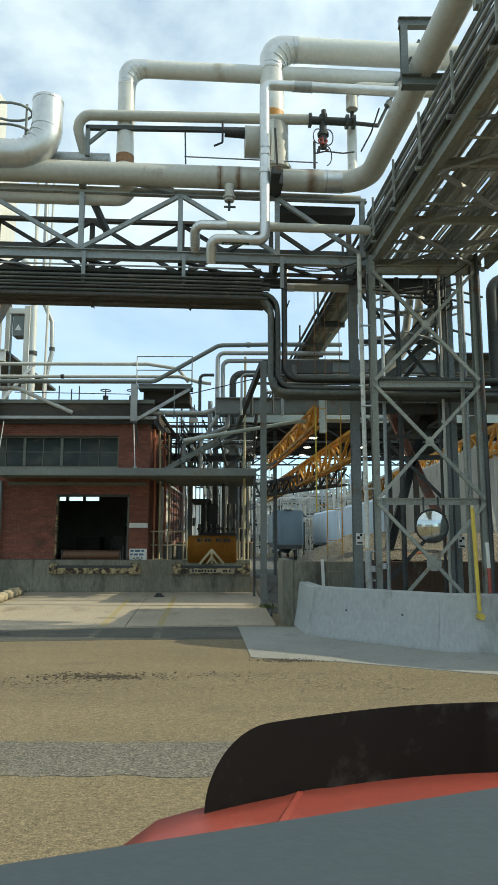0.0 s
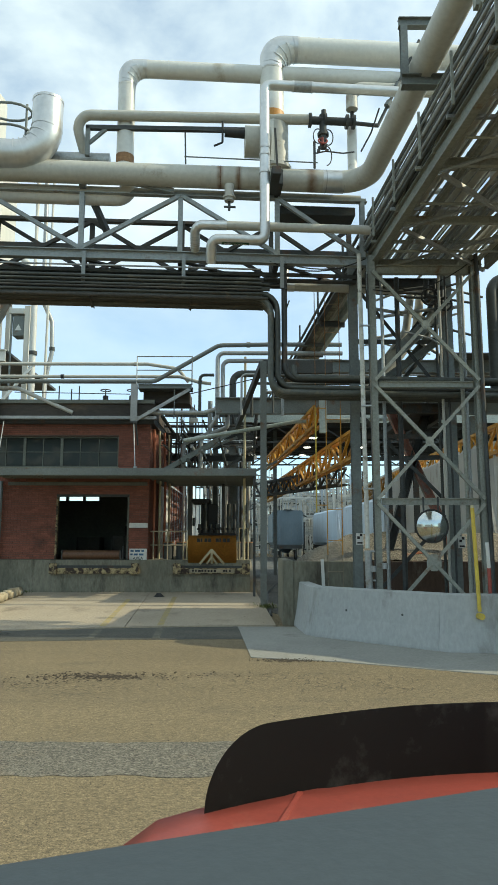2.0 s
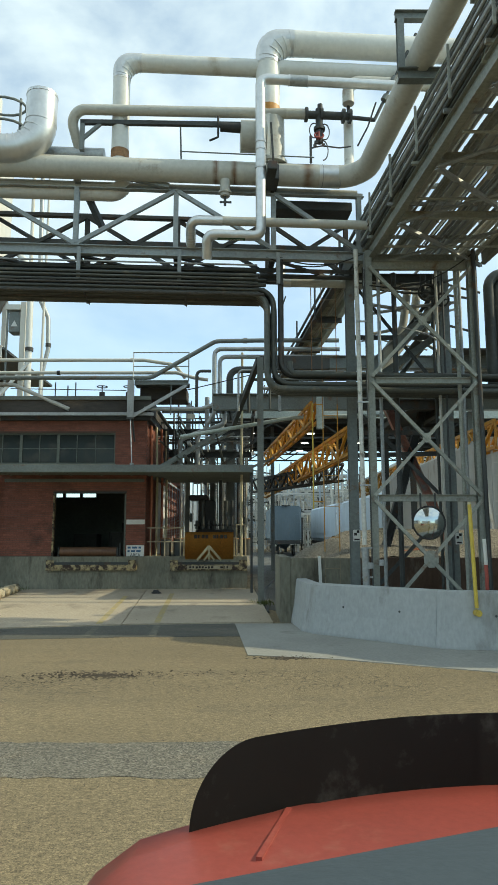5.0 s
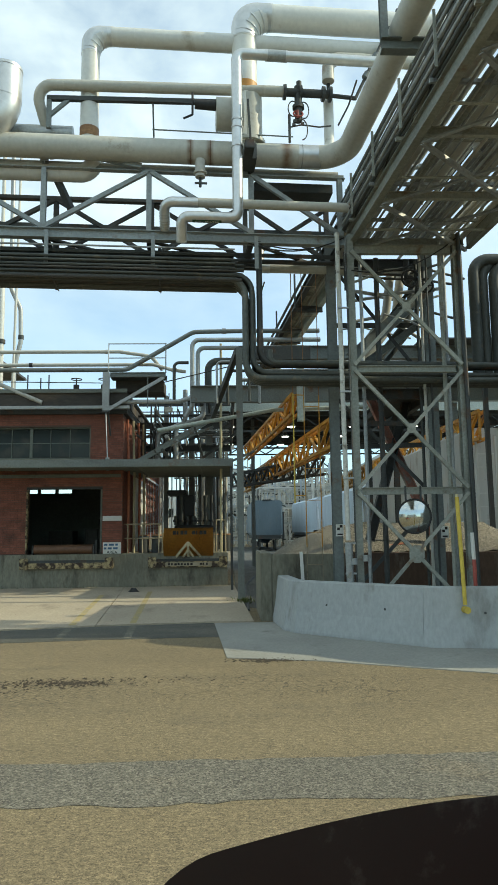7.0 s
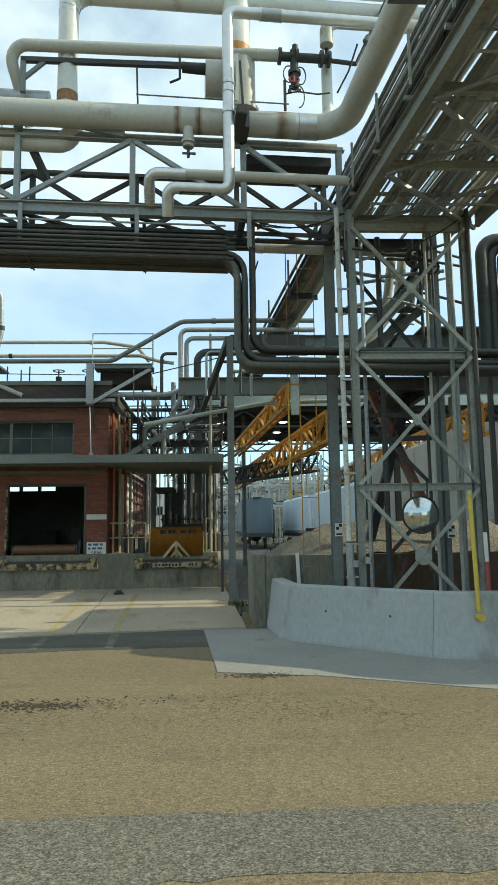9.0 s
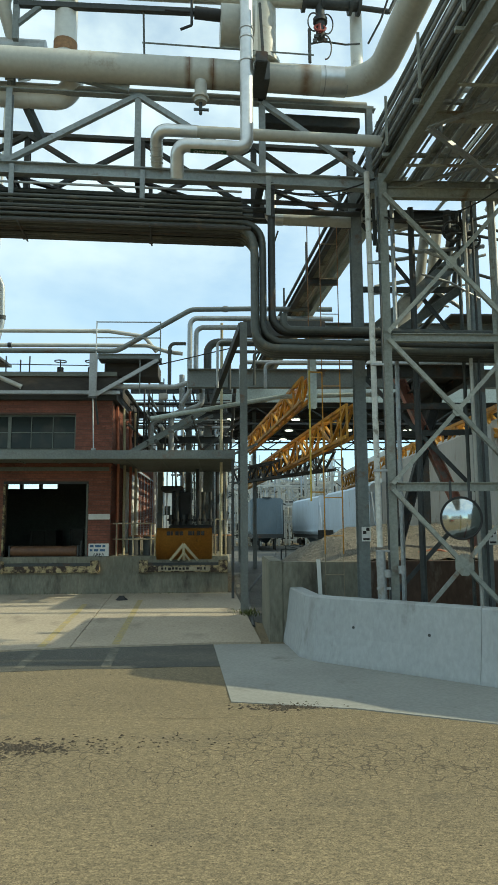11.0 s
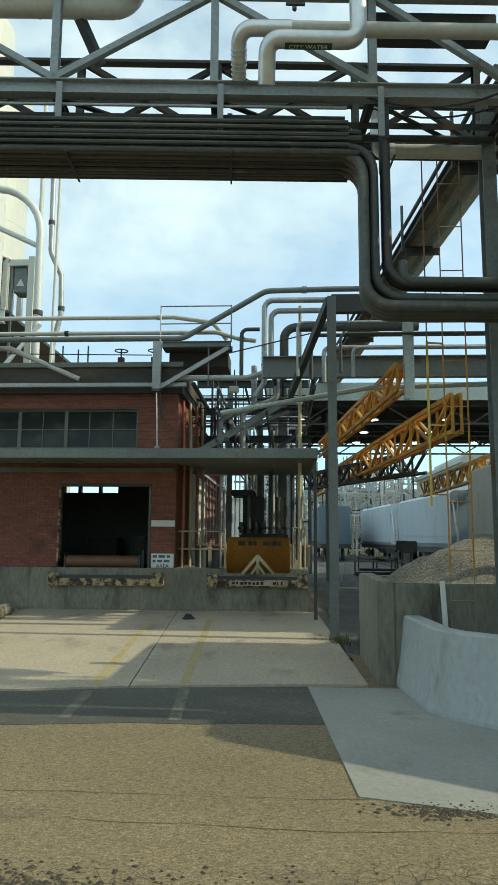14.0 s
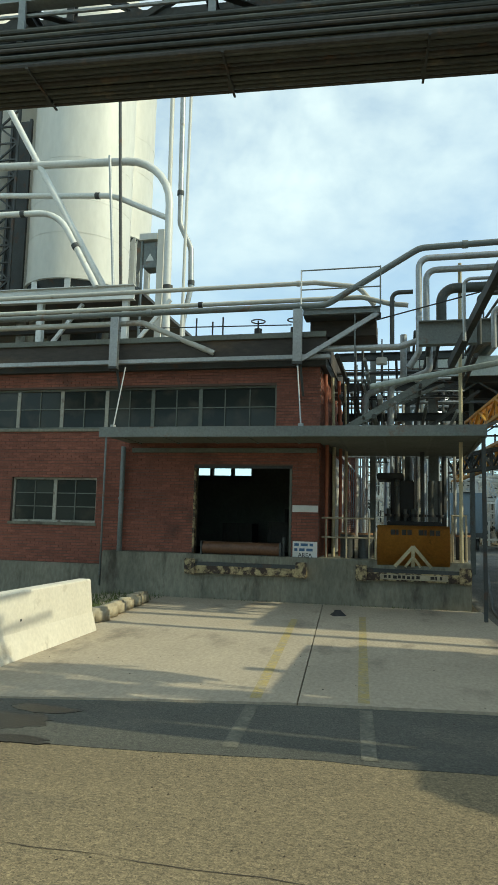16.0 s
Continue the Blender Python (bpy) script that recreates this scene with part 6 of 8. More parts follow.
pipe("loop_pipe", [(4.55, 12.4, 4.6), (4.55, 12.4, 7.6)], 0.05, M_CLAD, "slim pale upright pipe beside the tower", seg=10, group="loop pipes")

part("bracket_post", ibeam(bmesh.new(), (1.25, 8.5, 8.35), (1.25, 8.5, 9.13), 0.1, 0.1, 0.012, (0, 1, 0)), M_STEEL, rk)
part("bracket_arm", ibeam(bmesh.new(), (1.18, 8.5, 9.2), (1.95, 8.5, 9.2), 0.1, 0.14, 0.012), M_STEEL, rk)
part("bracket_saddle", ibeam(bmesh.new(), (1.2, 8.5, 8.26), (2.3, 8.5, 8.26), 0.14, 0.18, 0.014), M_STEEL, rk)
# more lines, clamps and ties in the rack
random.seed(8)
for i in range(12):
    x, z = random.uniform(1.5, 3.45), random.choice((7.16, 7.62, 7.75, 7.9, 8.1))
    pipe("rack_line", [(x, 12.4 + random.uniform(-0.5, 2.5), z), along((x, 12.4, z), 13.2)], random.choice((0.02, 0.03, 0.04, 0.055)), random.choice((M_CLAD, M_GALV, M_CONDUIT, M_CLADL)), "thin line running along the pipe rack", seg=8, group="rack lines")
for i in range(10):
    s_ = 0.6 + i * 1.25
    a, c = Vector(along((1.2, 12.0, 7.15), s_)), Vector(along((3.5, 12.0, 7.15), s_))
    part("line_support", bar(bmesh.new(), a, c, 0.05, 0.05), M_GALV if i % 2 else M_RACK, rk)
    part("clip_rail", bar(bmesh.new(), Vector(along((1.17, 12.0, 7.12), s_ + 0.3)), Vector(along((1.17, 12.0, 7.86), s_ + 0.3)), 0.035, 0.02, (0, 1, 0)), M_RACK, rk)
    if i % 2 == 0:
        p = Vector(along((2.3 + 0.4 * (i % 3), 12.0, 7.2), s_ + 0.5))
        part("strut", bar(bmesh.new(), p, p + Vector((0.5, -0.2, 1.3)), 0.05, 0.05), M_RACK, rk)
for i, (x, s_) in enumerate(((1.9, 1.0), (2.6, 2.6), (2.2, 4.3), (3.0, 3.4), (1.7, 5.4))):
    q = along((x, 12.0, 0), s_)
    pipe("rack_drop", [(q[0], q[1], 7.2), (q[0], q[1], 7.9), (q[0] + 0.7, q[1] + 0.1, 8.0)], 0.05 + 0.02 * (i % 2), M_CLAD if i % 2 else M_GALV, "short bent branch pipe inside the rack", seg=10, bend=0.18, group="rack branches")
pipe("hanging_hose", [(1.52, 11.62, 9.98), (1.36, 11.66, 9.5), (1.16, 11.69, 9.12)], 0.016, M_BLACK, "thin black hose hanging by the riser", seg=6, bend=0.3, category="hose")
pipe("pale_leg_pipe", [(4.1, 11.75, 4.4), (4.1, 11.75, 7.1)], 0.055, M_CLAD, "slim pale upright pipe under the rack", seg=10)

# lines threading the tower
for k, (x, y, r, m) in enumerate(((2.7, 12.2, 0.028, M_CLAD), (2.82, 12.2, 0.02, M_DSTEEL), (3.0, 11.95, 0.04, M_RACK), (3.12, 12.1, 0.03, M_GALV), (3.38, 11.9, 0.022, M_BLACK))):
    pipe("tower_riser", [(x, y, 0.0), (x, y, 7.0)], r, m, "slim upright pipe standing inside the tower", seg=8, group="tower risers")
rnd = random.Random(66)
for k in range(14):
    x0, z0, y = rnd.uniform(1.4, 2.4), rnd.uniform(5.7, 7.0), rnd.uniform(12.2, 13.6)
    pipe("tower_line", [(x0, y, z0), (x0 + rnd.uniform(0.3, 0.8), y + 0.1, z0 + rnd.uniform(-0.15, 0.25)), (x0 + rnd.uniform(1.0, 1.9), y + 0.3, z0 + rnd.uniform(-0.3, 0.5))], rnd.choice((0.018, 0.025, 0.035)), rnd.choice((M_CLAD, M_DSTEEL, M_OLIVE, M_GALV)), "thin line crossing the tower head", seg=7, bend=0.3, group="tower lines")
for a, c, w, h in (((1.42, 12.55, 4.93), (3.1, 12.75, 6.45), 0.14, 0.24), ((1.5, 12.95, 4.75), (2.9, 13.0, 5.75), 0.10, 0.14)):
    part("inner_brace", ibeam(bmesh.new(), a, c, w, h, 0.016), M_STEEL, tw, "heavy grey sloping beam")
for x0, x1, z1, y, r, m in ((1.30, 2.28, 5.98, 13.15, 0.085, M_CLAD), (1.50, 2.52, 5.98, 13.3, 0.09, M_CLAD), (1.74, 2.80, 5.96, 13.4, 0.075, M_OLIVE), (1.95, 2.98, 5.92, 13.5, 0.05, M_CONDUIT)):
    pipe("tower_pipe", [(x0, y, 4.68), (x1, y + 0.1, z1), (x1 + 0.14, y + 0.1, z1 + 0.95)], r, m, "long pipe climbing at a slant through the tower", seg=12, bend=0.5, group="tower pipes")
for k, (x, z, y, rad) in enumerate(((2.55, 6.42, 12.3, 0.16), (2.86, 6.3, 12.35, 0.13))):
    hub = thing("valve_wheel", (x, y, z), "dark hand wheel valve hanging in the tower head", "valve", "tower valves")
    ring = [(x + math.cos(a) * rad, y, z + math.sin(a) * rad) for a in [math.pi * 2 * q / 20 for q in range(21)]]
    part("wheel", tube(bmesh.new(), ring, 0.022, 6, 0), M_BLACK, hub)
    part("spoke", bar(bmesh.new(), (x - rad, y, z), (x + rad, y, z), 0.02, 0.02), M_BLACK, hub)
    shade_round(part("body", tube(bmesh.new(), [(x, y, z), (x, y + 0.25, z), (x, y + 0.25, z + 0.45)], 0.06, 10, 0.08), M_DSTEEL, hub))
for i, x in enumerate((1.62, 1.95, 2.75, 2.95)):
    pipe("tower_riser", [(x, 12.4 + 0.12 * i, 0.0), (x, 12.4 + 0.12 * i, 6.9)], (0.035, 0.05, 0.03, 0.06)[i], (M_GALV, M_DSTEEL, M_CONDUIT, M_STEEL)[i], "thin upright pipe behind the tower", seg=8, group="tower risers")
for i, (z, y) in enumerate(((5.75, 13.1), (3.3, 13.0), (3.75, 12.95))):
    part("side_rail", bar(bmesh.new(), (1.25, y, z), (2.95, y, z + 0.04 * (i % 2)), 0.05, 0.09), M_DSTEEL, tw)
for x0, x1, z0, z1 in ((1.2, 3.0, 4.45, 6.8), (3.0, 1.2, 4.45, 6.8), (1.2, 3.0, 0.4, 2.3), (3.0, 1.2, 2.3, 4.2)):
    part("rear_brace", angle(bmesh.new(), (x0, 12.85, z0), (x1, 12.85, z1), 0.07, 0.01, (0, 1, 0)), M_DSTEEL, tw)
# wires
for i, (a, b_, sag) in enumerate((((-0.6, 11.85, 6.95), (1.2, 11.7, 6.95), 0.22), ((-0.4, 12.6, 7.3), (1.3, 12.4, 7.2), 0.18), ((1.3, 11.6, 6.3), (3.2, 11.6, 6.9), 0.25))):
    a, b_ = Vector(a), Vector(b_)
    pipe("slack_cable", [a.lerp(b_, k / 8) - Vector((0, 0, sag * 4 * (k / 8) * (1 - k / 8))) for k in range(9)], 0.012, M_BLACK, "slack black cable hanging from the steelwork", seg=6, bend=0, group="slack cables", category="cable")


# the bridge and all that it carries stand askew to the dock
TURN = Matrix.Translation((PIVOT, 12, 0)) @ Matrix.Rotation(math.atan(SKEW), 4, "Z") @ Matrix.Translation((-PIVOT, -12, 0))
IN_TRUSS = ("pipe_bridge", "city_water_pipe", "lower_pipe", "cross_pipe")
for o in bridge_things:
    name = o.name.split(".")[0]
    shift = (0, 0, -0.08) if name in IN_TRUSS else (0, 0.08, 0) if name in ("conduit_bundle", "drop_pipe") else (0, 0, 0) if name == "clad_small_pipe" else (0, 0.34, 0.10)
    o.matrix_basis = Matrix.Translation(shift) @ TURN @ o.matrix_basis


# ---- pipes and brackets over the dock roof ----
for x in (-9.02, -4.62):
    bk = thing("roof_bracket", (x, 20.8, 5.45), "grey steel bracket post on the roof edge", "steel bracket", "roof brackets")
    part("post", ibeam(bmesh.new(), (x, 20.66, 5.42), (x, 20.66, 6.62), 0.2, 0.12, 0.014, (0, 1, 0)), M_GALV, bk)
    part("shoe", bar(bmesh.new(), (x, 20.66, 5.42), (x, 20.66, 5.36), 0.22, 0.14, (0, 1, 0)), M_DSTEEL, bk)
    part("down_strut", bar(bmesh.new(), (x + 0.06, 20.74, 5.36), (x + 0.1, 20.98, 4.7), 0.05, 0.04, (0, 1, 0)), M_DSTEEL, bk)
pf = thing("roof_platform", (-3.7, 20.7, 6.5), "small steel platform with handrail on a diagonal brace", "platform")
part("beam", ibeam(bmesh.new(), (-4.5, 20.66, 6.54), (-2.8, 20.66, 6.54), 0.1, 0.14, 0.012), M_STEEL, pf)
part("diagonal", bar(bmesh.new(), (-4.52, 20.66, 5.47), (-2.85, 20.66, 6.46), 0.07, 0.10), M_GALV, pf)
part("deck", box(bmesh.new(), -4.5, -2.8, 20.75, 21.1, 6.46, 6.50), M_DSTEEL, pf)
part("dark_box", box(bmesh.new(), -4.4, -2.9, 21.12, 22.0, 6.085, 6.46, 0.01), M_FASCIA, pf, "dark box under the platform")
part("back_beam", ibeam(bmesh.new(), (-4.5, 21.15, 6.54), (-2.8, 21.15, 6.54), 0.1, 0.14, 0.012), M_DSTEEL, pf)
for x in (-4.56, -2.8):
    part("rail_post", tube(bmesh.new(), [(x, 20.7, 6.6), (x, 20.7, 7.55)], 0.018, 6), M_WHITE if x < -4 else M_STEEL, pf)
for z in (7.53, 7.08):
    part("handrail", tube(bmesh.new(), [(-4.56, 20.7, z), (-2.8, 20.7, z)], 0.016, 6), M_STEEL, pf)
part("rod", tube(bmesh.new(), [(-3.35, 20.66, 5.5), (-3.35, 20.66, 6.5)], 0.018, 6), M_STEEL, pf)

pipe("roof_pipe", [(-22, 20.75, 6.72), (-4.0, 20.75, 6.72), (-1.95, 20.75, 7.92), (-0.3, 20.75, 7.95), (2.0, 20.75, 7.95)], 0.07, M_STEEL, "grey pipe rising over the roof corner", seg=14, bend=0.5, group="roof pipes",
     rings=[((-1.0, 20.75, 7.94), (1, 0, 0)), ((-8.2, 20.75, 6.72), (1, 0, 0))], rw=0.12, rr=1.3)
pipe("roof_pipe", [(-22, 20.95, 6.93), (-3.2, 20.95, 6.93), (-2.6, 20.95, 6.75), (-2.2, 20.95, 6.7)], 0.055, M_CLAD, "cream pipe along the roof edge", seg=14, bend=0.3, group="roof pipes", rings=[((-7.0, 20.95, 6.93), (1, 0, 0)), ((-2.55, 20.95, 6.75), (1, -0, -.2))], ring_mat=M_BLACK, rw=0.1, rr=1.3)
pipe("roof_pipe", [(-22, 21.15, 7.40), (-4.3, 21.15, 7.40), (-3.3, 21.15, 7.25), (-2.95, 21.15, 6.8)], 0.056, M_CLAD, "cream pipe along the roof edge", seg=14, bend=0.4, group="roof pipes", rings=[((-4.7, 21.15, 7.40), (1, 0, 0))], rw=0.08, rr=1.25)
pipe("roof_pipe", [(-22, 20.85, 6.52), (-8.4, 20.85, 6.52), (-6.6, 20.85, 5.72)], 0.066, M_CLAD, "cream pipe sloping down to the roof", seg=14, bend=0.2, group="roof pipes")
pipe("roof_pipe", [(-22, 21.3, 5.98 + 0.16), (-4.2, 21.3, 6.14)], 0.03, M_DSTEEL, "thin dark pipe on the roof", seg=8, group="roof pipes")
pipe("cable_run", [(-8.5, 20.9, 6.40), (-4.8, 20.9, 6.34)], 0.014, M_BLACK, "sagging dark cable over the roof", seg=6, category="cable")
for i, x in enumerate((-7.1, -6.7, -6.45)):
    pipe("roof_stub", [(x, 21.0, 6.08), (x, 21.0, 6.62 - 0.1 * (i % 2))], 0.02, M_DSTEEL, "thin rod on the roof", seg=6, group="roof stubs", category="rod")
for x in (-5.6, -4.75):
    hv = thing("roof_valve", (x, 21.0, 6.08), "black hand wheel valve on the roof", "valve", "roof valves")
    shade_round(part("body", tube(bmesh.new(), [(x, 21.0, 6.08), (x, 21.0, 6.3)], 0.09, 12), M_BLACK, hv))
    shade_round(part("stem", tube(bmesh.new(), [(x, 21.0, 6.3), (x, 21.0, 6.5)], 0.02, 8), M_BLACK, hv))
    pts = [(x + math.cos(a) * 0.16, 21.0 + math.sin(a) * 0.16, 6.48) for a in [math.pi * 2 * i / 14 for i in range(15)]]
    part("hand_wheel", tube(bmesh.new(), pts, 0.016, 6, 0), M_BLACK, hv)
# stepped pipes right of the platform
pipe("stepped_pipe", [(2.0, 20.6, 7.62), (-1.98, 20.6, 7.62), (-1.98, 20.6, 5.55), (-2.2, 20.6, 5.2)], 0.07, M_GALV, "shiny pipe stepping down beside the platform", seg=14, bend=0.22, group="stepped pipes",
     rings=[((-1.98, 20.6, 6.3), (0, 0, 1))])
pipe("stepped_pipe", [(2.0, 20.8, 7.42), (-1.82, 20.8, 7.42), (-1.82, 20.8, 5.9), (-2.4, 20.8, 5.72), (-4.2, 20.8, 5.72)], 0.07, M_GALV, "shiny pipe stepping down beside the platform", seg=14, bend=0.22, group="stepped pipes")
pipe("stepped_pipe", [(1.8, 20.9, 7.02), (-1.5, 20.9, 7.02), (-1.5, 20.9, 5.9)], 0.11, M_CONDUIT, "wide grey pipe bending down beside the girder", seg=16, bend=0.3, group="stepped pipes")
pipe("stepped_pipe", [(-2.55, 20.8, 5.75), (-2.55, 20.8, 6.95), (-2.1, 20.8, 6.95)], 0.05, M_CONDUIT, "grey bent pipe behind the rail", seg=12, bend=0.15, group="stepped pipes")
pipe("stepped_pipe", [(0.0, 20.5, 6.95), (-2.9, 20.5, 6.25)], 0.016, M_BLACK, "thin dark cable across the pipes", seg=6, group="stepped pipes", category="cable")

# ---- post and girders beside the dock ----
ps = thing("dock_post", (-0.6, 16.9, 0), "slim grey steel post holding a girder", "steel post")
part("column", ibeam(bmesh.new(), (-0.61, 16.9, 0), (-0.61, 16.9, 6.34), 0.16, 0.17, 0.016, (0, 1, 0)), M_STEEL, ps)
part("base_plate", box(bmesh.new(), -0.78, -0.44, 16.73, 17.07, 0.0, 0.03), M_DSTEEL, ps)
part("head", bar(bmesh.new(), (-0.61, 16.9, 6.2), (1.2, 16.9, 6.2), 0.16, 0.34), M_DSTEEL, ps)
part("knee_brace", bar(bmesh.new(), (-0.65, 17.0, 6.3), (-1.35, 20.4, 5.2), 0.12, 0.18), M_DSTEEL, ps)
gd = thing("long_girder", (3, 19, 4.9), "long grey girder across the yard", "girder")
part("beam", ibeam(bmesh.new(), (-2.0, 20.1, 5.8), (14, 20.1, 5.8), 0.22, 0.5, 0.02), M_STEEL, gd)
part("upper_beam", ibeam(bmesh.new(), (0.9, 18.0, 6.5), (14, 18.0, 6.5), 0.2, 0.36, 0.02), M_STEEL, gd)
for x in (6.0, 9.6, 13.2):
    part("leg", ibeam(bmesh.new(), (x, 20.4, 0.0), (x, 20.4, 5.55), 0.2, 0.2, 0.016, (0, 1, 0)), M_STEEL, gd)
# plate over the girders, added out of sight to keep the apron in shade
part("walkway", box(bmesh.new(), 4.2, 8.6, 17.3, 20.4, 6.684, 6.72), M_DSTEEL, gd, "dark steel plate added to shade the apron")
for i, (y, z) in enumerate(((18.9, 6.5), (19.2, 6.3), (19.5, 6.1), (18.6, 6.15), (19.0, 5.95))):
    pipe("girder_pipe", [(-1.2 + 0.3 * i, y, 5.3), (-1.2 + 0.3 * i, y, z), (11, y, z)], 0.034 + 0.01 * (i % 3), M_CONDUIT if i % 2 else M_GALV, "thin pipe bending over the girder", seg=10, bend=0.14, group="girder pipes")
pipe("sloping_duct", [(-3.0, 20.3, 4.75), (0.5, 20.3, 5.35), (4.0, 20.3, 5.45)], 0.06, M_PALEBEAM, "pale sloping pipe under the girder", seg=14, bend=0.5)

# ---- shed over the rails ----
sh = thing("rail_shed", (6, 35, 0), "open dark steel loading shed over the rail track", "shed")
part("roof", box(bmesh.new(), -2.2, 14, 30.5, 41, 7.35, 7.45), M_ROOFUND, sh, "dark roof sheeting")
part("gable", box(bmesh.new(), -2.2, 14, 30.40, 30.46, 7.1, 7.8), M_PALEBEAM, sh, "pale gable sheeting")
part("far_gable", box(bmesh.new(), -2.2, 14, 41.04, 41.1, 6.9, 7.8), M_ROOFUND, sh)
for i in range(4):
    y = 31 + i * 3.2
    for x in (-2.0, 13.8):
        part("leg", ibeam(bmesh.new(), (x, y, 0), (x, y, 7.3), 0.24, 0.24, 0.016, (0, 1, 0)), M_STEEL if x < 0 else M_DSTEEL, sh)
    part("rafter", ibeam(bmesh.new(), (-1.9, y, 7.15), (13.7, y, 7.15), 0.18, 0.35, 0.016), M_DSTEEL, sh)
    for k in range(7):
        x = -1.9 + 2.2 * k
        part("rafter_web", bar(bmesh.new(), (x, y, 7.0), (x + 1.1, y, 6.3), 0.06, 0.06), M_DSTEEL, sh)
        part("rafter_web", bar(bmesh.new(), (x + 1.1, y, 6.3), (x + 2.2, y, 7.0), 0.06, 0.06), M_DSTEEL, sh)
    part("rafter_tie", bar(bmesh.new(), (-1.9, y, 6.28), (13.7, y, 6.28), 0.08, 0.08), M_DSTEEL, sh)
M_LAMP = bpy.data.materials.new("lit_lamp_lens")
M_LAMP.use_nodes = True
M_LAMP.node_tree.nodes["Principled BSDF"].inputs["Emission Color"].default_value = (1, 0.95, 0.82, 1)
M_LAMP.node_tree.nodes["Principled BSDF"].inputs["Emission Strength"].default_value = 4.0


def shed_lamp(x, y, z):
    t = thing("shed_lamp", (x, y, z), "lit dish lamp hanging under the dark shed roof", "lamp", "shed lamps")
    part("stem", tube(bmesh.new(), [(x, y, z + 0.12), (x, y, 7.35)], 0.02, 6), M_DSTEEL, t)
    b = bmesh.new()
    bmesh.ops.create_cone(b, cap_ends=True, segments=16, radius1=0.24, radius2=0.08, depth=0.2, matrix=Matrix.Translation((x, y, z + 0.08)))
    part("dish", b, M_GALV, t)
    b = bmesh.new()
    bmesh.ops.create_cone(b, cap_ends=True, segments=16, radius1=0.19, radius2=0.19, depth=0.03, matrix=Matrix.Translation((x, y, z - 0.04)))
    part("lens", b, M_LAMP, t, "glowing lens")


for y in (32.6, 36.0, 39.4):
    for x in (-0.75, 2.2, 5.2, 8.2):
        shed_lamp(x, y, 6.75)


def lattice(name, a, b_, depth, width, n, material, label, group):
    """A box lattice truss from a to b (bottom line), depth high."""
    a, b_ = Vector(a), Vector(b_)
    d = (b_ - a)
    s = d.cross(Vector((0, 0, 1))).normalized() * width / 2
    up = Vector((0, 0, depth))
    t = thing(name, a, label, "crane girder", group)
    for sd in (-1, 1):
        for o in (Vector(), up):
            part("chord", bar(bmesh.new(), a + s * sd + o, b_ + s * sd + o, 0.07, 0.09), material, t)
        for i in range(n):
            p, q = a + d * i / n + s * sd, a + d * (i + 1) / n + s * sd
            part("web", bar(bmesh.new(), p, p + up, 0.055, 0.055, (0, 1, 0)), material, t)
            part("web", bar(bmesh.new(), (p if i % 2 else p + up), (q + up if i % 2 else q), 0.075, 0.06), material, t)
    for i in range(n):
        p, q = a + d * i / n, a + d * (i + 1) / n
        part("lacing", bar(bmesh.new(), p - s, q + s, 0.04, 0.02), material, t)
    return t


lattice("crane_girder", (1.0, 18.8, 4.98), (-0.05, 31, 4.98), 0.55, 0.18, 10, M_YELLOW, "yellow lattice crane girder reaching over the track", "crane girders")
lattice("crane_girder", (1.98, 18.2, 3.98), (0.1, 40, 4.0), 0.75, 0.18, 14, M_YELLOW, "yellow lattice crane girder reaching over the track", "crane girders")
lattice("crane_girder", (5.6, 17.0, 4.0), (5.6, 40, 4.0), 0.7, 0.2, 22, M_YELLOW, "yellow lattice crane girder reaching over the track", "crane girders")
lattice("dark_truss", (-0.5, 33.5, 3.9), (2.4, 24, 3.7), 0.6, 0.3, 12, M_DSTEEL, "dark lattice truss under the crane girders", "crane girders")


def yellow_ladder(x, y, z0, z1, w, label):
    """A thin ladder: yellow between the heap and the pipe run, browner above and below."""
    t = thing("yellow_ladder", (x, y, z0), label, "ladder", "yellow ladders")
    for sx in (-w / 2, w / 2):
        for a, c, m, q in ((z0, 1.4, M_STAINED, 0.012), (1.404, 4.4, M_YELLOW, 0.018), (4.404, z1, M_RUST, 0.014)):
            part("rail", bar(bmesh.new(), (x + sx, y, a), (x + sx, y, c), q, q, (0, 1, 0)), m, t)
    z = z0 + 0.45
    while z < z1:
        part("rung", tube(bmesh.new(), [(x - w / 2, y, z), (x + w / 2, y, z)], 0.008, 6), M_YELLOW if 1.4 < z < 4.4 else M_STAINED, t)
        z += 0.62
    return t


lad = yellow_ladder(0.75, 13.36, 0.0, 7.1, 0.30, "tall thin ladder, yellow in its middle, beside the bin wall")
part("guard_pole", bar(bmesh.new(), (0.38, 13.30, 2.25), (0.38, 13.30, 4.42), 0.026, 0.026, (0, 1, 0)), M_SAFETY, lad, "bright yellow guard pole")
part("guard_pole", bar(bmesh.new(), (0.38, 13.30, 4.424), (0.38, 13.30, 7.0), 0.016, 0.016, (0, 1, 0)), M_RUST, lad, "brown upper guard pole")
for z in (2.4, 3.3, 4.40):
    part("guard_tie", bar(bmesh.new(), (0.38, 13.32, z), (0.60, 13.36, z), 0.02, 0.02), M_YELLOW, lad)
wc = thing("hanging_column", (1.3, 20.0, 5.0), "pale steel hanger column", "steel column")
part("column", ibeam(bmesh.new(), (1.14, 18.72, 4.75), (1.14, 18.72, 6.9), 0.2, 0.2, 0.016, (0, 1, 0)), M_PALEBEAM, wc)


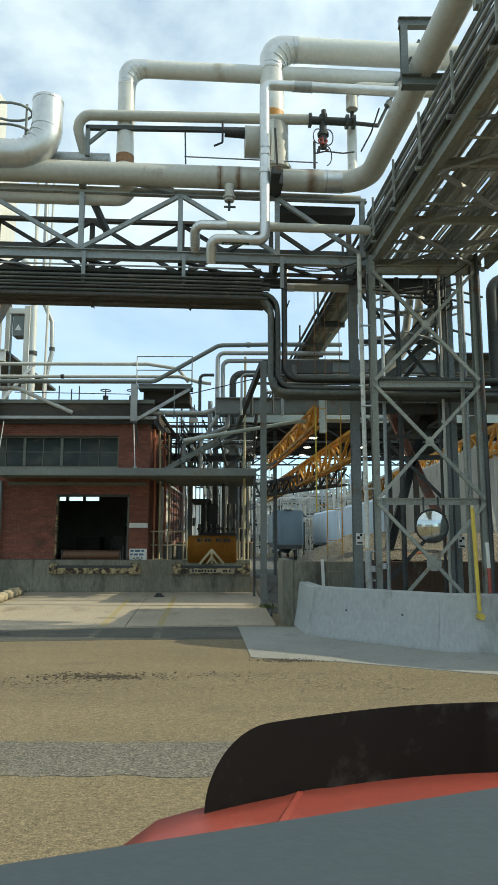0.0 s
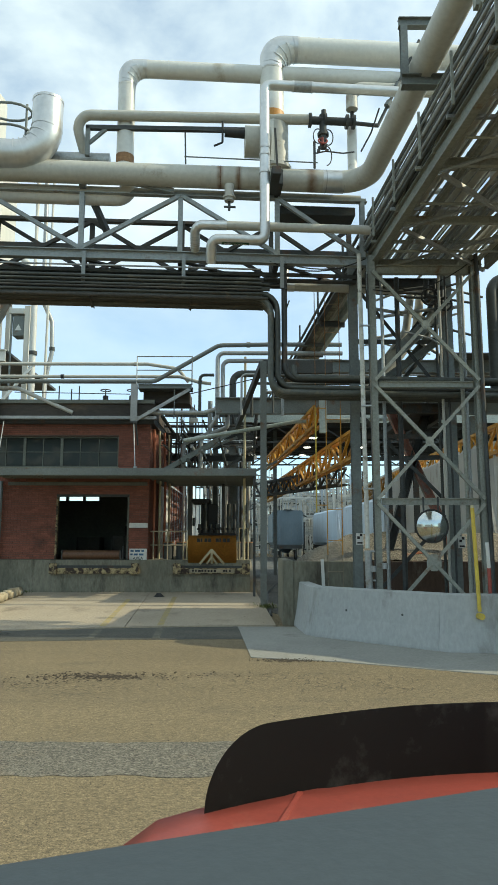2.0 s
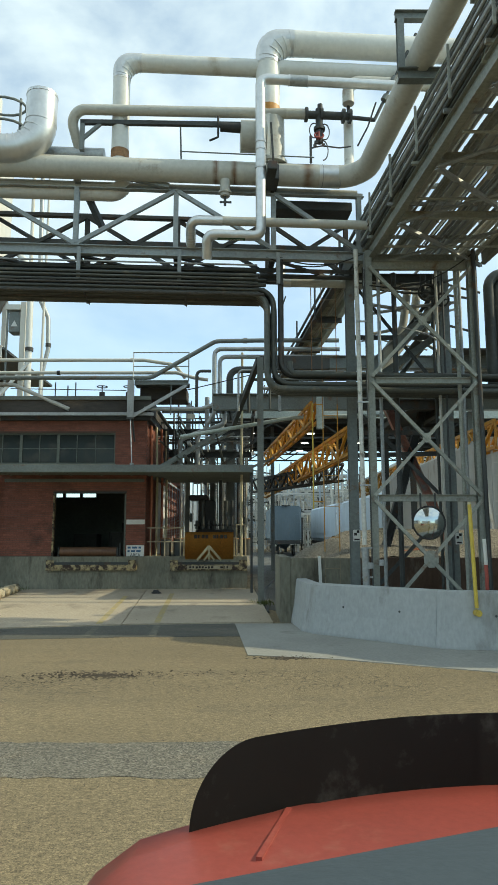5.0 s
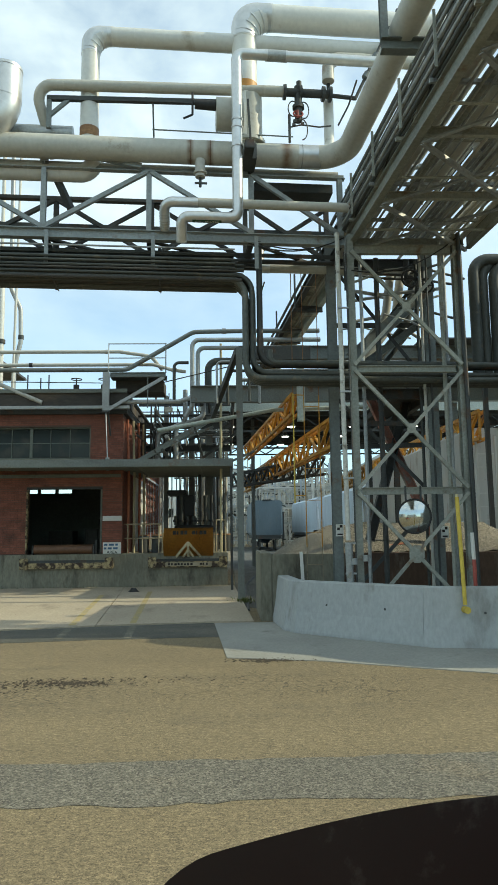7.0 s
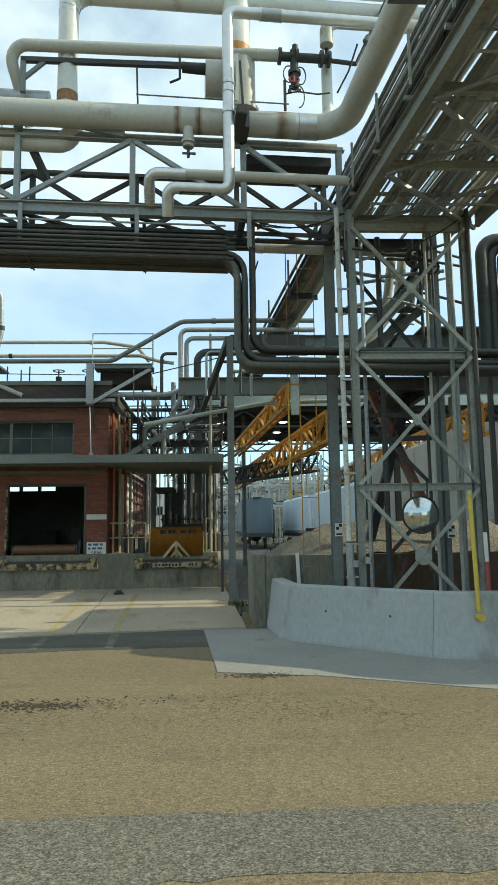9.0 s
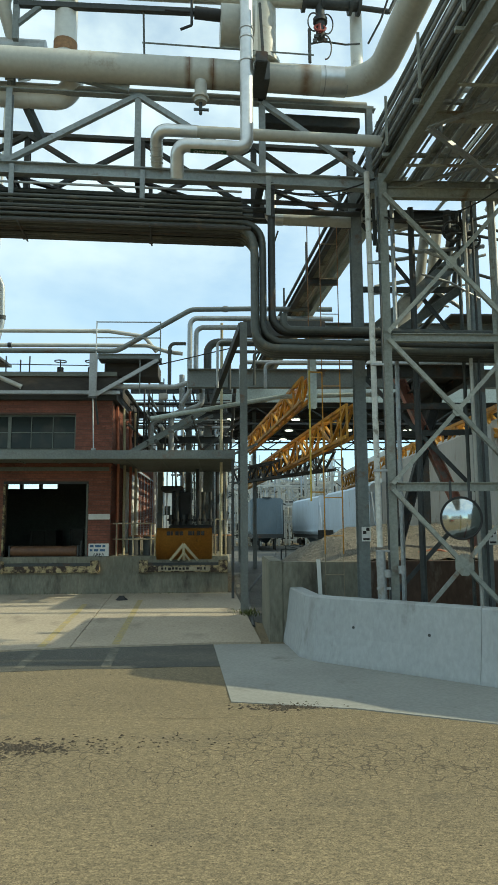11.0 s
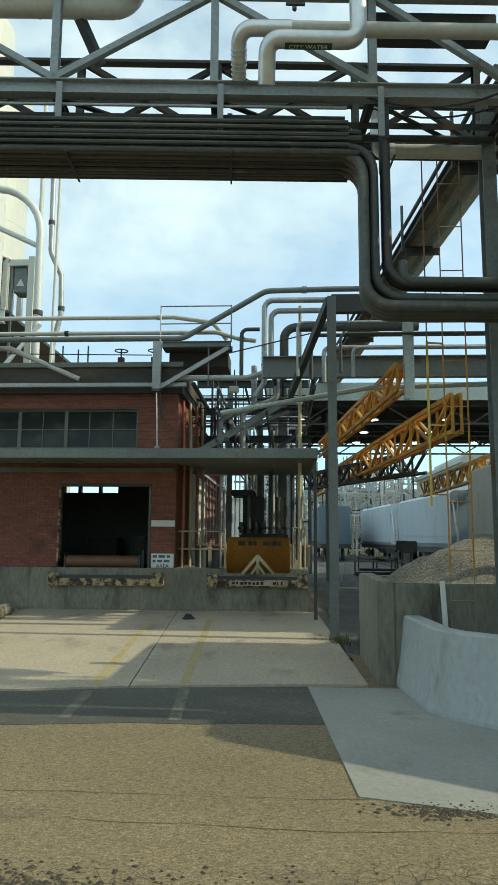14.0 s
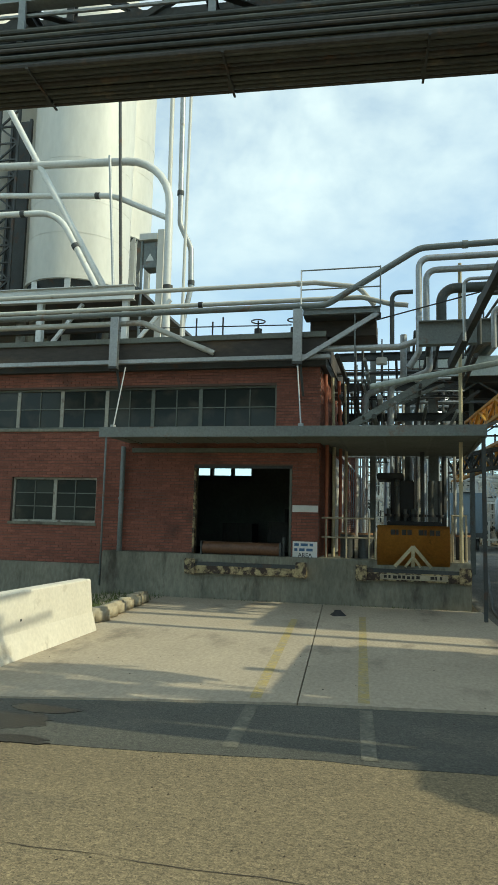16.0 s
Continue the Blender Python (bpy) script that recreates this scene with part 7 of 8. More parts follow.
# ---- railcars ----
def hopper_car(x0, x1, y0, y1, material, label, ribbed=True):
    t = thing("hopper_railcar", ((x0 + x1) / 2, (y0 + y1) / 2, 0), label, "railcar", "railcars")
    b = bmesh.new()
    prof = [(x0 + 0.18, 1.35), (x0, 1.6), (x0, 4.28), (x0 + 0.2, 4.45), (x1 - 0.2, 4.45), (x1, 4.28), (x1, 1.6), (x1 - 0.18, 1.35)]
    rings = [[b.verts.new((x, y, z)) for x, z in prof] for y in (y0 + 1.0, y1 - 1.0)]
    for k in range(len(prof)):
        b.faces.new((rings[0][k], rings[0][(k + 1) % 8], rings[1][(k + 1) % 8], rings[1][k]))
    b.faces.new(rings[0])
    b.faces.new(rings[1])
    bmesh.ops.recalc_face_normals(b, faces=b.faces[:])
    part("body", b, material, t)
    n = int((y1 - y0 - 2) / 1.1)
    for i in range(n + 1):
        y = y0 + 1.0 + (y1 - y0 - 2) * i / n
        if ribbed:
            part("side_rib", box(bmesh.new(), x0 - 0.05, x0 - 0.002, y - 0.04, y + 0.04, 2.1, 4.0), material, t)
    part("side_sill_angle", box(bmesh.new(), x0 - 0.03, x0 - 0.002, y0 + 1.0, y1 - 1.0, 2.0, 2.12), material, t)
    part("roof_walk", box(bmesh.new(), (x0 + x1) / 2 - 0.35, (x0 + x1) / 2 + 0.35, y0 + 0.8, y1 - 0.8, 4.47, 4.52), M_DSTEEL, t)
    part("sill", box(bmesh.new(), x0 + 0.2, x1 - 0.2, y0, y1, 1.05, 1.33), M_DSTEEL, t)
    for e, sgn in ((y0, 1), (y1, -1)):
        part("end_platform", box(bmesh.new(), x0 + 0.1, x1 - 0.1, min(e, e + 0.9 * sgn), max(e, e + 0.9 * sgn), 1.335, 1.40), M_DSTEEL, t)
        for x in (x0 + 0.12, x0 + 0.62, x1 - 0.62, x1 - 0.12):
            part("corner_post", bar(bmesh.new(), (x, e + 0.08 * sgn, 1.4), (x, e + 0.08 * sgn, 4.1), 0.05, 0.05, (0, 1, 0)), material, t)
        for k in range(8):
            for xa, xb in ((x0 + 0.12, x0 + 0.62), (x1 - 0.62, x1 - 0.12)):
                part("rung", bar(bmesh.new(), (xa, e + 0.08 * sgn, 1.6 + 0.34 * k), (xb, e + 0.08 * sgn, 1.6 + 0.34 * k), 0.03, 0.03), material, t)
        for x in (x0 + 0.12, x1 - 0.12):
            part("end_strut", bar(bmesh.new(), (x, e + 0.1 * sgn, 1.45), (x, e + 1.0 * sgn, 3.9), 0.07, 0.07), material, t)
    for y in (y0 + 1.6, y1 - 1.6):
        bg = part("bogie", box(bmesh.new(), x0 + 0.45, x0 + 0.6, y - 1.2, y + 1.2, 0.45, 0.85, 0.04), M_DSTEEL, t)
        for dy in (-0.85, 0.85):
            for xx in (x0 + 0.66, x1 - 0.78):
                shade_round(part("wheel", tube(bmesh.new(), [(xx, y + dy, 0.52), (xx + 0.12, y + dy, 0.52)], 0.45, 20), M_DSTEEL, bg))
    for i in range(3):
        y = y0 + 3.2 + i * (y1 - y0 - 6.4) / 2
        b = bmesh.new()
        bmesh.ops.create_cone(b, cap_ends=True, segments=4, radius1=0.25, radius2=1.1, depth=0.75, matrix=Matrix.Translation(((x0 + x1) / 2, y, 0.98)) @ Matrix.Rotation(radians(45), 4, "Z"))
        part("hopper_chute", b, material, t)
    return t


for cx_, cy_ in ((8.45, 47.7), (7.4, 62.0)):
    car = hopper_car(cx_ - 1.45, cx_ + 1.45, cy_ - 6.8, cy_ + 6.8, M_CAR, "pale blue-white covered hopper railcar on the track", False)
    car.matrix_basis = car.matrix_basis @ Matrix.Rotation(radians(4.2), 4, "Z")
hopper_car(1.2, 4.0, 60, 75, M_CARBLUE, "pale blue railcar standing on the curved track", False)
hopper_car(5.4, 8.3, 17.3, 30.9, M_CARGREY, "dusty grey covered hopper railcar beside the shed", False)
for x in (5.6, 7.05):
    b = bmesh.new()
    ibeam(b, (x, 14, 0.02), (x, 120, 0.02), 0.07, 0.09, 0.02)
    solid("rail", b, M_DSTEEL, "steel rail set in the yard", "rail", "rails", "structure")
for x in (0.9, 2.3):
    b = bmesh.new()
    tube(b, [(x - 1.4, 15.2, 0.0), (x - 1.3, 22, 0.0), (x, 34, 0.0), (x + 2.5, 60, 0.0)], 0.05, 6, 20)
    solid("rail", b, M_DSTEEL, "curved steel rail set in the yard", "rail", "rails", "structure")

# ---- silos ----
def silo(x, y, r, z0, z1, label):
    t = thing("silo", (x, y, 0), label, "silo", "silos")
    b = bmesh.new()
    bmesh.ops.create_cone(b, cap_ends=True, segments=64, radius1=r, radius2=r, depth=z1 - z0, matrix=Matrix.Translation((x, y, (z0 + z1) / 2)))
    shade_round(part("shell", b, M_SILO, t))
    b = bmesh.new()
    bmesh.ops.create_cone(b, cap_ends=True, segments=64, radius1=r * 0.35, radius2=r * 0.98, depth=2.4, matrix=Matrix.Translation((x, y, z0 - 1.2)))
    shade_round(part("cone", b, M_DSTEEL, t, "dark discharge cone"))
    for z in (z0 + 0.02, z0 + 1.7, z0 + 2.95, z0 + 4.5):
        b = tube(bmesh.new(), [(x, y, z), (x, y, z + 0.12 if z == z0 + 0.02 else z + 0.03)], r * (1.02 if z == z0 + 0.02 else 1.004), 64)
        shade_round(part("ring_stiffener", b, M_SILO, t))
    for i in range(8):
        a = math.pi / 4 * i + 0.3
        part("leg", ibeam(bmesh.new(), (x + math.cos(a) * r * 0.95, y + math.sin(a) * r * 0.95, 0), (x + math.cos(a) * r * 0.95, y + math.sin(a) * r * 0.95, z0), 0.22, 0.22, 0.02, (0, 1, 0)), M_WHITE, t)
    return t


silo(-14.2, 28.6, 1.85, 10.1, 22, "tall cream white silo with a lit side")
silo(-14.95, 32.6, 1.85, 13.6, 22, "tall cream white silo standing behind another")
silo(-19.9, 29.6, 2.7, 9.9, 22, "tall cream white silo in shade")
lt = thing("ladder_tower", (-16.6, 27.6, 8.8), "dark lattice ladder tower between the silos", "ladder tower")
for dx in (-0.4, 0.4):
    for dy in (0, 0.8):
        part("rail", bar(bmesh.new(), (-16.6 + dx, 27.2 + dy, 8.8), (-16.6 + dx, 27.2 + dy, 17), 0.09, 0.09, (0, 1, 0)), M_DSTEEL, lt)
for k in range(12):
    z = 9.0 + 0.66 * k
    part("tie", bar(bmesh.new(), (-17.0, 27.2, z), (-16.2, 27.2, z), 0.06, 0.06), M_DSTEEL, lt)
    part("lacing", bar(bmesh.new(), (-17.0 if k % 2 else -16.2, 27.2, z), (-16.2 if k % 2 else -17.0, 27.2, z + 0.66), 0.06, 0.06), M_DSTEEL, lt)
part("back_sheet", box(bmesh.new(), -17.0, -16.2, 28.1, 28.14, 8.8, 17), M_DSTEEL, lt)
# silo pipes
SILO_RING = dict(ring_mat=M_DSTEEL, rw=0.14, rr=1.25, group="silo pipes")
pipe("silo_pipe", [(-22, 24.5, 13.2), (-15, 24.5, 13.06), (-9.2, 24.5, 12.75), (-9.14, 24.5, 6.2)], 0.12, M_CLADL, "cream bent pipe from the silo", seg=14, bend=1.5, rings=[((-9.14, 24.5, 8.7), (0, 0, 1))], **SILO_RING)
pipe("silo_pipe", [(-22, 24.6, 12.3), (-15, 24.6, 12.13), (-11.05, 24.6, 11.79), (-9.2, 24.6, 10.9)], 0.085, M_CLADL, "cream bent pipe from the silo", seg=14, bend=1.6, rings=[((-11.6, 24.6, 11.84), (1, 0, -.08))], **SILO_RING)
pipe("silo_pipe", [(-9.32, 24.9, 6.2), (-9.38, 24.9, 17)], 0.07, M_SILO, "tall cream vertical pipe", seg=12, group="silo pipes")
pipe("silo_pipe", [(-9.08, 25.0, 17), (-9.0, 25.0, 10.9), (-8.62, 25.0, 10.1), (-8.58, 25.0, 8.85), (-8.8, 25.0, 7.8), (-8.8, 25.0, 6.1)], 0.085, M_GALV, "tall grey pipe with a bend", seg=12, bend=0.5, rings=[((-8.58, 25.0, 9.0), (0, 0, 1)), ((-9.02, 25.0, 11.9), (0, 0, 1))], **SILO_RING)
pipe("silo_pipe", [(-15.6, 24.5, 16.3), (-14.77, 24.5, 14.92), (-11.2, 24.5, 8.85)], 0.10, M_CLADL, "cream sloping pipe before the silo", seg=12, group="silo pipes")
pipe("silo_pipe", [(-22, 24.2, 11.5), (-12.7, 24.2, 11.2), (-11.3, 24.2, 8.75)], 0.095, M_CLADL, "cream sloping pipe before the silo", seg=12, bend=1.2, rings=[((-13.9, 24.2, 11.24), (1, 0, -.03)), ((-12.05, 24.2, 10.06), (0.5, 0, -0.87))], **SILO_RING)
pipe("silo_pipe", [(-10.6, 24.4, 8.8), (-11.0, 24.4, 16.5)], 0.05, M_DSTEEL, "dark thin vertical pipe before the silo", seg=10, group="silo pipes")
pipe("silo_pipe", [(-8.75, 24.75, 6.1), (-8.70, 24.75, 17)], 0.05, M_SILO, "thin upright pipe before the silo", seg=10, group="silo pipes")
pipe("silo_pipe", [(-10.8, 24.3, 8.8), (-11.12, 24.3, 12.95)], 0.045, M_GALV, "thin grey upright pipe ending before the silo", seg=10, group="silo pipes")
sb = thing("silo_deck", (-13, 24, 6.1), "pale steel deck beam under the silos", "deck")
part("beam", ibeam(bmesh.new(), (-22, 24.3, 8.65), (-10.1, 24.3, 8.55), 0.2, 0.45, 0.02), M_WHITE, sb)
part("deck_plate", box(bmesh.new(), -22, -10.1, 24.4, 31, 8.7, 8.8), M_DSTEEL, sb)
for x in (-19, -16.2, -13.2, -10.4):
    part("leg", ibeam(bmesh.new(), (x, 24.4, 6.08), (x, 24.4, 8.4), 0.18, 0.18, 0.016, (0, 1, 0)), M_WHITE, sb)
    part("knee", bar(bmesh.new(), (x, 24.4, 6.6), (x + 1.4, 24.4, 8.3), 0.1, 0.1), M_WHITE, sb)
bx = thing("silo_control_box", (-9.8, 24.9, 8.6), "small weathered box with a white triangle sign", "control box")
part("box", box(bmesh.new(), -10.04, -9.60, 24.7, 25.2, 9.44, 10.25, 0.02), M_STEEL, bx)
part("frame", box(bmesh.new(), -9.58, -9.38, 24.65, 24.75, 6.08, 10.62), M_SILO, bx)
part("frame", box(bmesh.new(), -10.11, -10.06, 24.65, 24.75, 6.08, 10.3), M_STEEL, bx)
part("hood", box(bmesh.new(), -10.15, -9.585, 24.6, 25.3, 10.30, 10.5), M_SILO, bx)
b = bmesh.new()
b.faces.new([b.verts.new(p) for p in ((-9.95, 24.69, 9.66), (-9.69, 24.69, 9.66), (-9.82, 24.69, 9.90))])
part("sign", b, M_WHITE, bx)
for y, z, h in ((25.6, 6.45, 0.3), (26.2, 7.1, 0.25), (25.2, 7.75, 0.22)):
    part("brown_beam", ibeam(bmesh.new(), (-22, y, z), (-10.2, y, z), 0.2, h, 0.02), M_FASCIA, sb, "rust brown beam")
for i, x in enumerate((-20.6, -18.2, -15.1, -12.4, -11.4)):
    shade_round(part("outlet_pipe", tube(bmesh.new(), [(x, 26.4, 6.1), (x + 0.3 * (i % 2), 26.4, 8.6)], 0.09 + 0.03 * (i % 3), 12), M_DSTEEL if i % 2 else M_CLAD, sb))

# ---- plant behind the dock platform ----
random.seed(21)
pb = thing("pipe_forest", (-2.5, 26, 1.1), "dense stand of upright pipes and steel behind the dock", "pipework")
for i in range(54):
    x, y = (random.uniform(-2.6, -0.9) if i % 4 else random.uniform(-3.95, -2.6)), random.uniform(24.5, 34)
    r = random.choice((0.025, 0.03, 0.04, 0.06))
    m = random.choice((M_DSTEEL, M_CAR, M_CONDUIT, M_CAR, M_STEEL, M_CLAD)) if i % 4 else random.choice((M_CAR, M_CLADL, M_GALV))
    z1 = random.uniform(4.2, 6.9)
    shade_round(part("pipe", tube(bmesh.new(), [(x, y, 1.1 if y < 30 else 0), (x, y, z1)], r, 8), m, pb))
for i in range(22):
    y, z = random.uniform(22.0, 33), random.choice((3.95, 4.3, 4.45, 4.95, 5.15, 5.6, 5.75, 6.05, 6.4))
    shade_round(part("pipe", tube(bmesh.new(), [(-4.1, y, z), (-0.85, y, z)], random.choice((0.02, 0.03, 0.045)), 8), random.choice((M_DSTEEL, M_DSTEEL, M_CONDUIT, M_GALV)), pb))
for i in range(16):
    x, y = -3.75 + 0.07 * i + random.uniform(-0.02, 0.02), random.uniform(22.2, 25.5)
    shade_round(part("hung_rod", tube(bmesh.new(), [(x, y, 3.9), (x, y, random.choice((5.4, 6.2)))], random.choice((0.014, 0.02, 0.03)), 6), M_DSTEEL, pb))
for x, z in ((-3.2, 4.95), (-2.6, 5.15)):
    shade_round(part("elbow_pipe", tube(bmesh.new(), [(x, 22.3, 3.9), (x, 22.3, z), (x + 0.9, 22.3, z + 0.35), (x + 0.9, 22.3, 6.4)], 0.08, 12, 0.2), M_GALV, pb))
for i in range(20):
    x, z = random.uniform(-3.9, -0.7), random.uniform(3.9, 6.2)
    shade_round(part("pipe", tube(bmesh.new(), [(x, 21.3, z), (x, 34, z)], random.choice((0.03, 0.04, 0.06)), 8), random.choice((M_DSTEEL, M_CONDUIT, M_GALV)), pb))
for i in range(5):
    x, y, z = random.uniform(-3.8, -1.2), random.uniform(21.8, 26), random.uniform(3.9, 5.0)
    part("brace", bar(bmesh.new(), (x, y, z), (x + random.uniform(0.6, 1.6), y, z + random.uniform(0.4, 1.2)), 0.06, 0.08), random.choice((M_DSTEEL, M_STEEL)), pb)
for x, y in ((-3.1, 24.3), (-2.2, 24.3), (-1.55, 24.0)):
    part("column", ibeam(bmesh.new(), (x, y, 1.1), (x, y, 6.6), 0.15 if x < -2 else 0.24, 0.2, 0.016, (0, 1, 0)), M_STEEL, pb)
for z in (4.6, 5.4, 6.2):
    part("floor_beam", ibeam(bmesh.new(), (-4.0, 23.6, z), (-0.8, 23.6, z), 0.14, 0.2, 0.012), M_DSTEEL, pb)
part("brace", bar(bmesh.new(), (-4.0, 21.6, 3.8), (-1.6, 21.6, 5.2), 0.1, 0.16), M_STEEL, pb)
for i, x in enumerate((-4.02, -3.90, -3.78, -3.68)):
    shade_round(part("pipe", tube(bmesh.new(), [(x, 21.5 + i * 0.4, 1.1), (x, 21.5 + i * 0.4, 3.6), (x - 0.05, 21.5 + i * 0.4, 5.3)], 0.04, 10, 0), (M_ORANGE, M_CREAM)[i % 2], pb, "reddish painted pipe"))
wp_ = thing("sheeted_wall", (-4.25, 30, 0), "pale blue-white sheeted wall running back behind the dock", "wall")
part("sheeting", box(bmesh.new(), -4.35, -4.15, 26.4, 38.0, 0, 3.85), M_WHITE, wp_)
part("sheeting", box(bmesh.new(), -4.10, -4.05, 23.5, 26.39, DOCK + 0.002, 3.60), M_WHITE, wp_)
part("cap_flashing", box(bmesh.new(), -4.38, -4.12, 26.38, 38.02, 3.854, 3.93), M_CAR, wp_)
for k in range(11):
    part("sheet_rib", box(bmesh.new(), -4.146, -4.12, 26.6 + 1.05 * k, 26.66 + 1.05 * k, 0, 3.85), M_CAR, wp_)
# very pale concrete here stands in for sunlight on the low wall
lw = thing("low_wall", (-3.8, 26.7, 0), "sandy concrete wall under the dock railing, sunlight in its pale colour", "low wall")
part("wall", box(bmesh.new(), -4.4, -3.15, 26.6, 26.85, 0, 1.52, 0.02), M_WHITEBAR, lw)
dk = thing("dark_machine", (-2.2, 23.5, DOCK), "dark machine with a hood and pipes standing on the dock", "machine")
part("cabinet", box(bmesh.new(), -2.62, -2.05, 23.0, 24.0, DOCK, 2.95, 0.03), M_DARKMACH, dk)
part("hood", box(bmesh.new(), -2.95, -2.3, 22.9, 24.1, 2.96, 3.12, 0.03), M_DARKMACH, dk)
part("base_box", box(bmesh.new(), -2.7, -1.4, 22.9, 24.2, DOCK, 1.95, 0.03), M_DARKMACH, dk)
for i in range(7):
    x = -2.66 + 0.2 * i
    shade_round(part("stand_pipe", tube(bmesh.new(), [(x, 22.95, 1.955), (x, 22.95, 2.25 + 0.7 * (i % 3 == 1) + (0.68 if i > 3 else 0))], 0.05 + 0.02 * (i % 2), 10), M_CONDUIT if i % 2 else M_DSTEEL, dk))
    shade_round(part("pipe_cap", tube(bmesh.new(), [(x, 22.95, 2.06), (x, 22.95, 2.12)], 0.09, 10), M_BLACK, dk))
for i, (x, y) in enumerate(((-3.55, 21.6), (-3.15, 21.65), (-0.99, 22.3), (-1.4, 22.8))):
    bn = thing("oil_drum", (x, y, DOCK), "small dark steel drum standing on the dock", "drum", "dock drums")
    shade_round(part("body", tube(bmesh.new(), [(x, y, DOCK), (x, y, DOCK + 0.55)], 0.16, 16), M_DSTEEL, bn))
    shade_round(part("rim", tube(bmesh.new(), [(x, y, DOCK + 0.52), (x, y, DOCK + 0.56)], 0.17, 16), M_RUST, bn))
for i, (x, y) in enumerate(((-0.72, 30.42), (-1.9, 23.5), (-2.8, 21.9))):
    fl = thing("flood_lamp", (x, y, 5.6), "small white floodlight fixed to the steelwork", "lamp", "flood lamps")
    part("housing", box(bmesh.new(), x - 0.13, x + 0.13, y - 0.22, y - 0.05, 5.36 + 0.1 * i, 5.52 + 0.1 * i, 0.02), M_WHITE, fl)
    part("bracket", bar(bmesh.new(), (x, y - 0.1, 5.52 + 0.1 * i), (x, y, 6.2 if i else 7.2), 0.03, 0.03, (0, 1, 0)), M_DSTEEL, fl)
rl = thing("dock_railing", (-3.6, 21.2, DOCK), "sandy rust-worn handrail along the dock edge", "railing")
for x in (-4.0, -3.55, -3.05):
    part("post", tube(bmesh.new(), [(x, 21.3, DOCK), (x, 21.3, DOCK + 0.9)], 0.022, 8), M_KERB, rl)
for z in (0.88, 0.45):
    part("rail", tube(bmesh.new(), [(-4.1, 21.3, DOCK + z), (-2.95, 21.3, DOCK + z)], 0.02, 8), M_KERB, rl)
rl = thing("dock_railing", (-1.1, 21.3, DOCK), "sandy rust-worn handrail at the dock end", "railing")
for x in (-1.28, -1.0):
    part("post", tube(bmesh.new(), [(x, 21.35, DOCK), (x, 21.35, DOCK + 1.0)], 0.025, 8), M_KERB, rl)
part("rail", tube(bmesh.new(), [(-1.28, 21.35, DOCK + 0.98), (-1.0, 21.35, DOCK + 0.98)], 0.02, 8), M_KERB, rl)
pipe("tall_post_pipe", [(-1.13, 20.97, DOCK), (-1.10, 20.97, 7.6)], 0.04, M_CREAM, "cream vertical pipe at the dock end", seg=10)

# yard clutter by the track
for i, (x, y) in enumerate(((3.4, 37.0), (3.9, 40.5), (4.2, 35.0))):
    pt = thing("pallet", (x, y, 0), "grey weathered timber pallet lying by the track", "pallet", "pallets")
    for k in range(5):
        part("board", box(bmesh.new(), x - 0.5, x + 0.5, y - 0.45 + 0.22 * k, y - 0.32 + 0.22 * k, 0.10, 0.125), M_KERB, pt)
    for k in (-0.45, 0, 0.4):
        part("runner", box(bmesh.new(), x + k, x + k + 0.08, y - 0.45, y + 0.56, 0.0, 0.098), M_KERB, pt)
for i, (x, y, w, h) in enumerate(((2.9, 39.0, 0.9, 0.5), (3.6, 43.0, 1.0, 0.6), (3.9, 33.5, 0.7, 0.7))):
    sk = thing("scrap_skid", (x, y, 0), "dark steel skid with parts beside the track", "skid", "skids")
    part("deck", box(bmesh.new(), x - w, x + w, y - 0.5, y + 0.5, 0.12, 0.22), M_DSTEEL, sk)
    for k in range(3):
        part("frame", bar(bmesh.new(), (x - w + k * w, y, 0.22), (x - w + k * w, y, 0.22 + h), 0.07, 0.07, (0, 1, 0)), M_DSTEEL, sk)
    part("top_rail", bar(bmesh.new(), (x - w, y, 0.22 + h), (x + w, y, 0.22 + h), 0.07, 0.07), M_STEEL, sk)
    for k in (-1, 1):
        part("skid_rail", box(bmesh.new(), x - w, x + w, y + 0.38 * k - 0.05, y + 0.38 * k + 0.05, 0.0, 0.118), M_DSTEEL, sk)
for i, (x, y) in enumerate(((3.3, 31.0), (3.9, 36.5))):
    ss = thing("switch_stand", (x, y, 0), "dark railway switch stand by the track", "switch stand", "switch stands")
    part("post", bar(bmesh.new(), (x, y, 0), (x, y, 1.3), 0.08, 0.08, (0, 1, 0)), M_DSTEEL, ss)
    part("target", box(bmesh.new(), x - 0.25, x + 0.25, y - 0.03, y + 0.03, 1.3, 1.75, 0.02), M_DSTEEL, ss)
    part("base", box(bmesh.new(), x - 0.3, x + 0.3, y - 0.2, y + 0.2, 0, 0.12, 0.02), M_DSTEEL, ss)

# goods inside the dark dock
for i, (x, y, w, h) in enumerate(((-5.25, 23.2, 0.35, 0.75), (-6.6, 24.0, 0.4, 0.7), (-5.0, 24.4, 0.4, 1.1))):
    cr = thing("crate", (x, y, DOCK), "timber crate darkened to the shade inside the dock", "crate", "crates")
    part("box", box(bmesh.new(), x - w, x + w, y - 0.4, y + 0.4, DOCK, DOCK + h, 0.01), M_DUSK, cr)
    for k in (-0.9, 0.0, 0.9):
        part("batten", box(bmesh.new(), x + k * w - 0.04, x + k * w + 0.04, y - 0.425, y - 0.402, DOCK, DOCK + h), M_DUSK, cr)

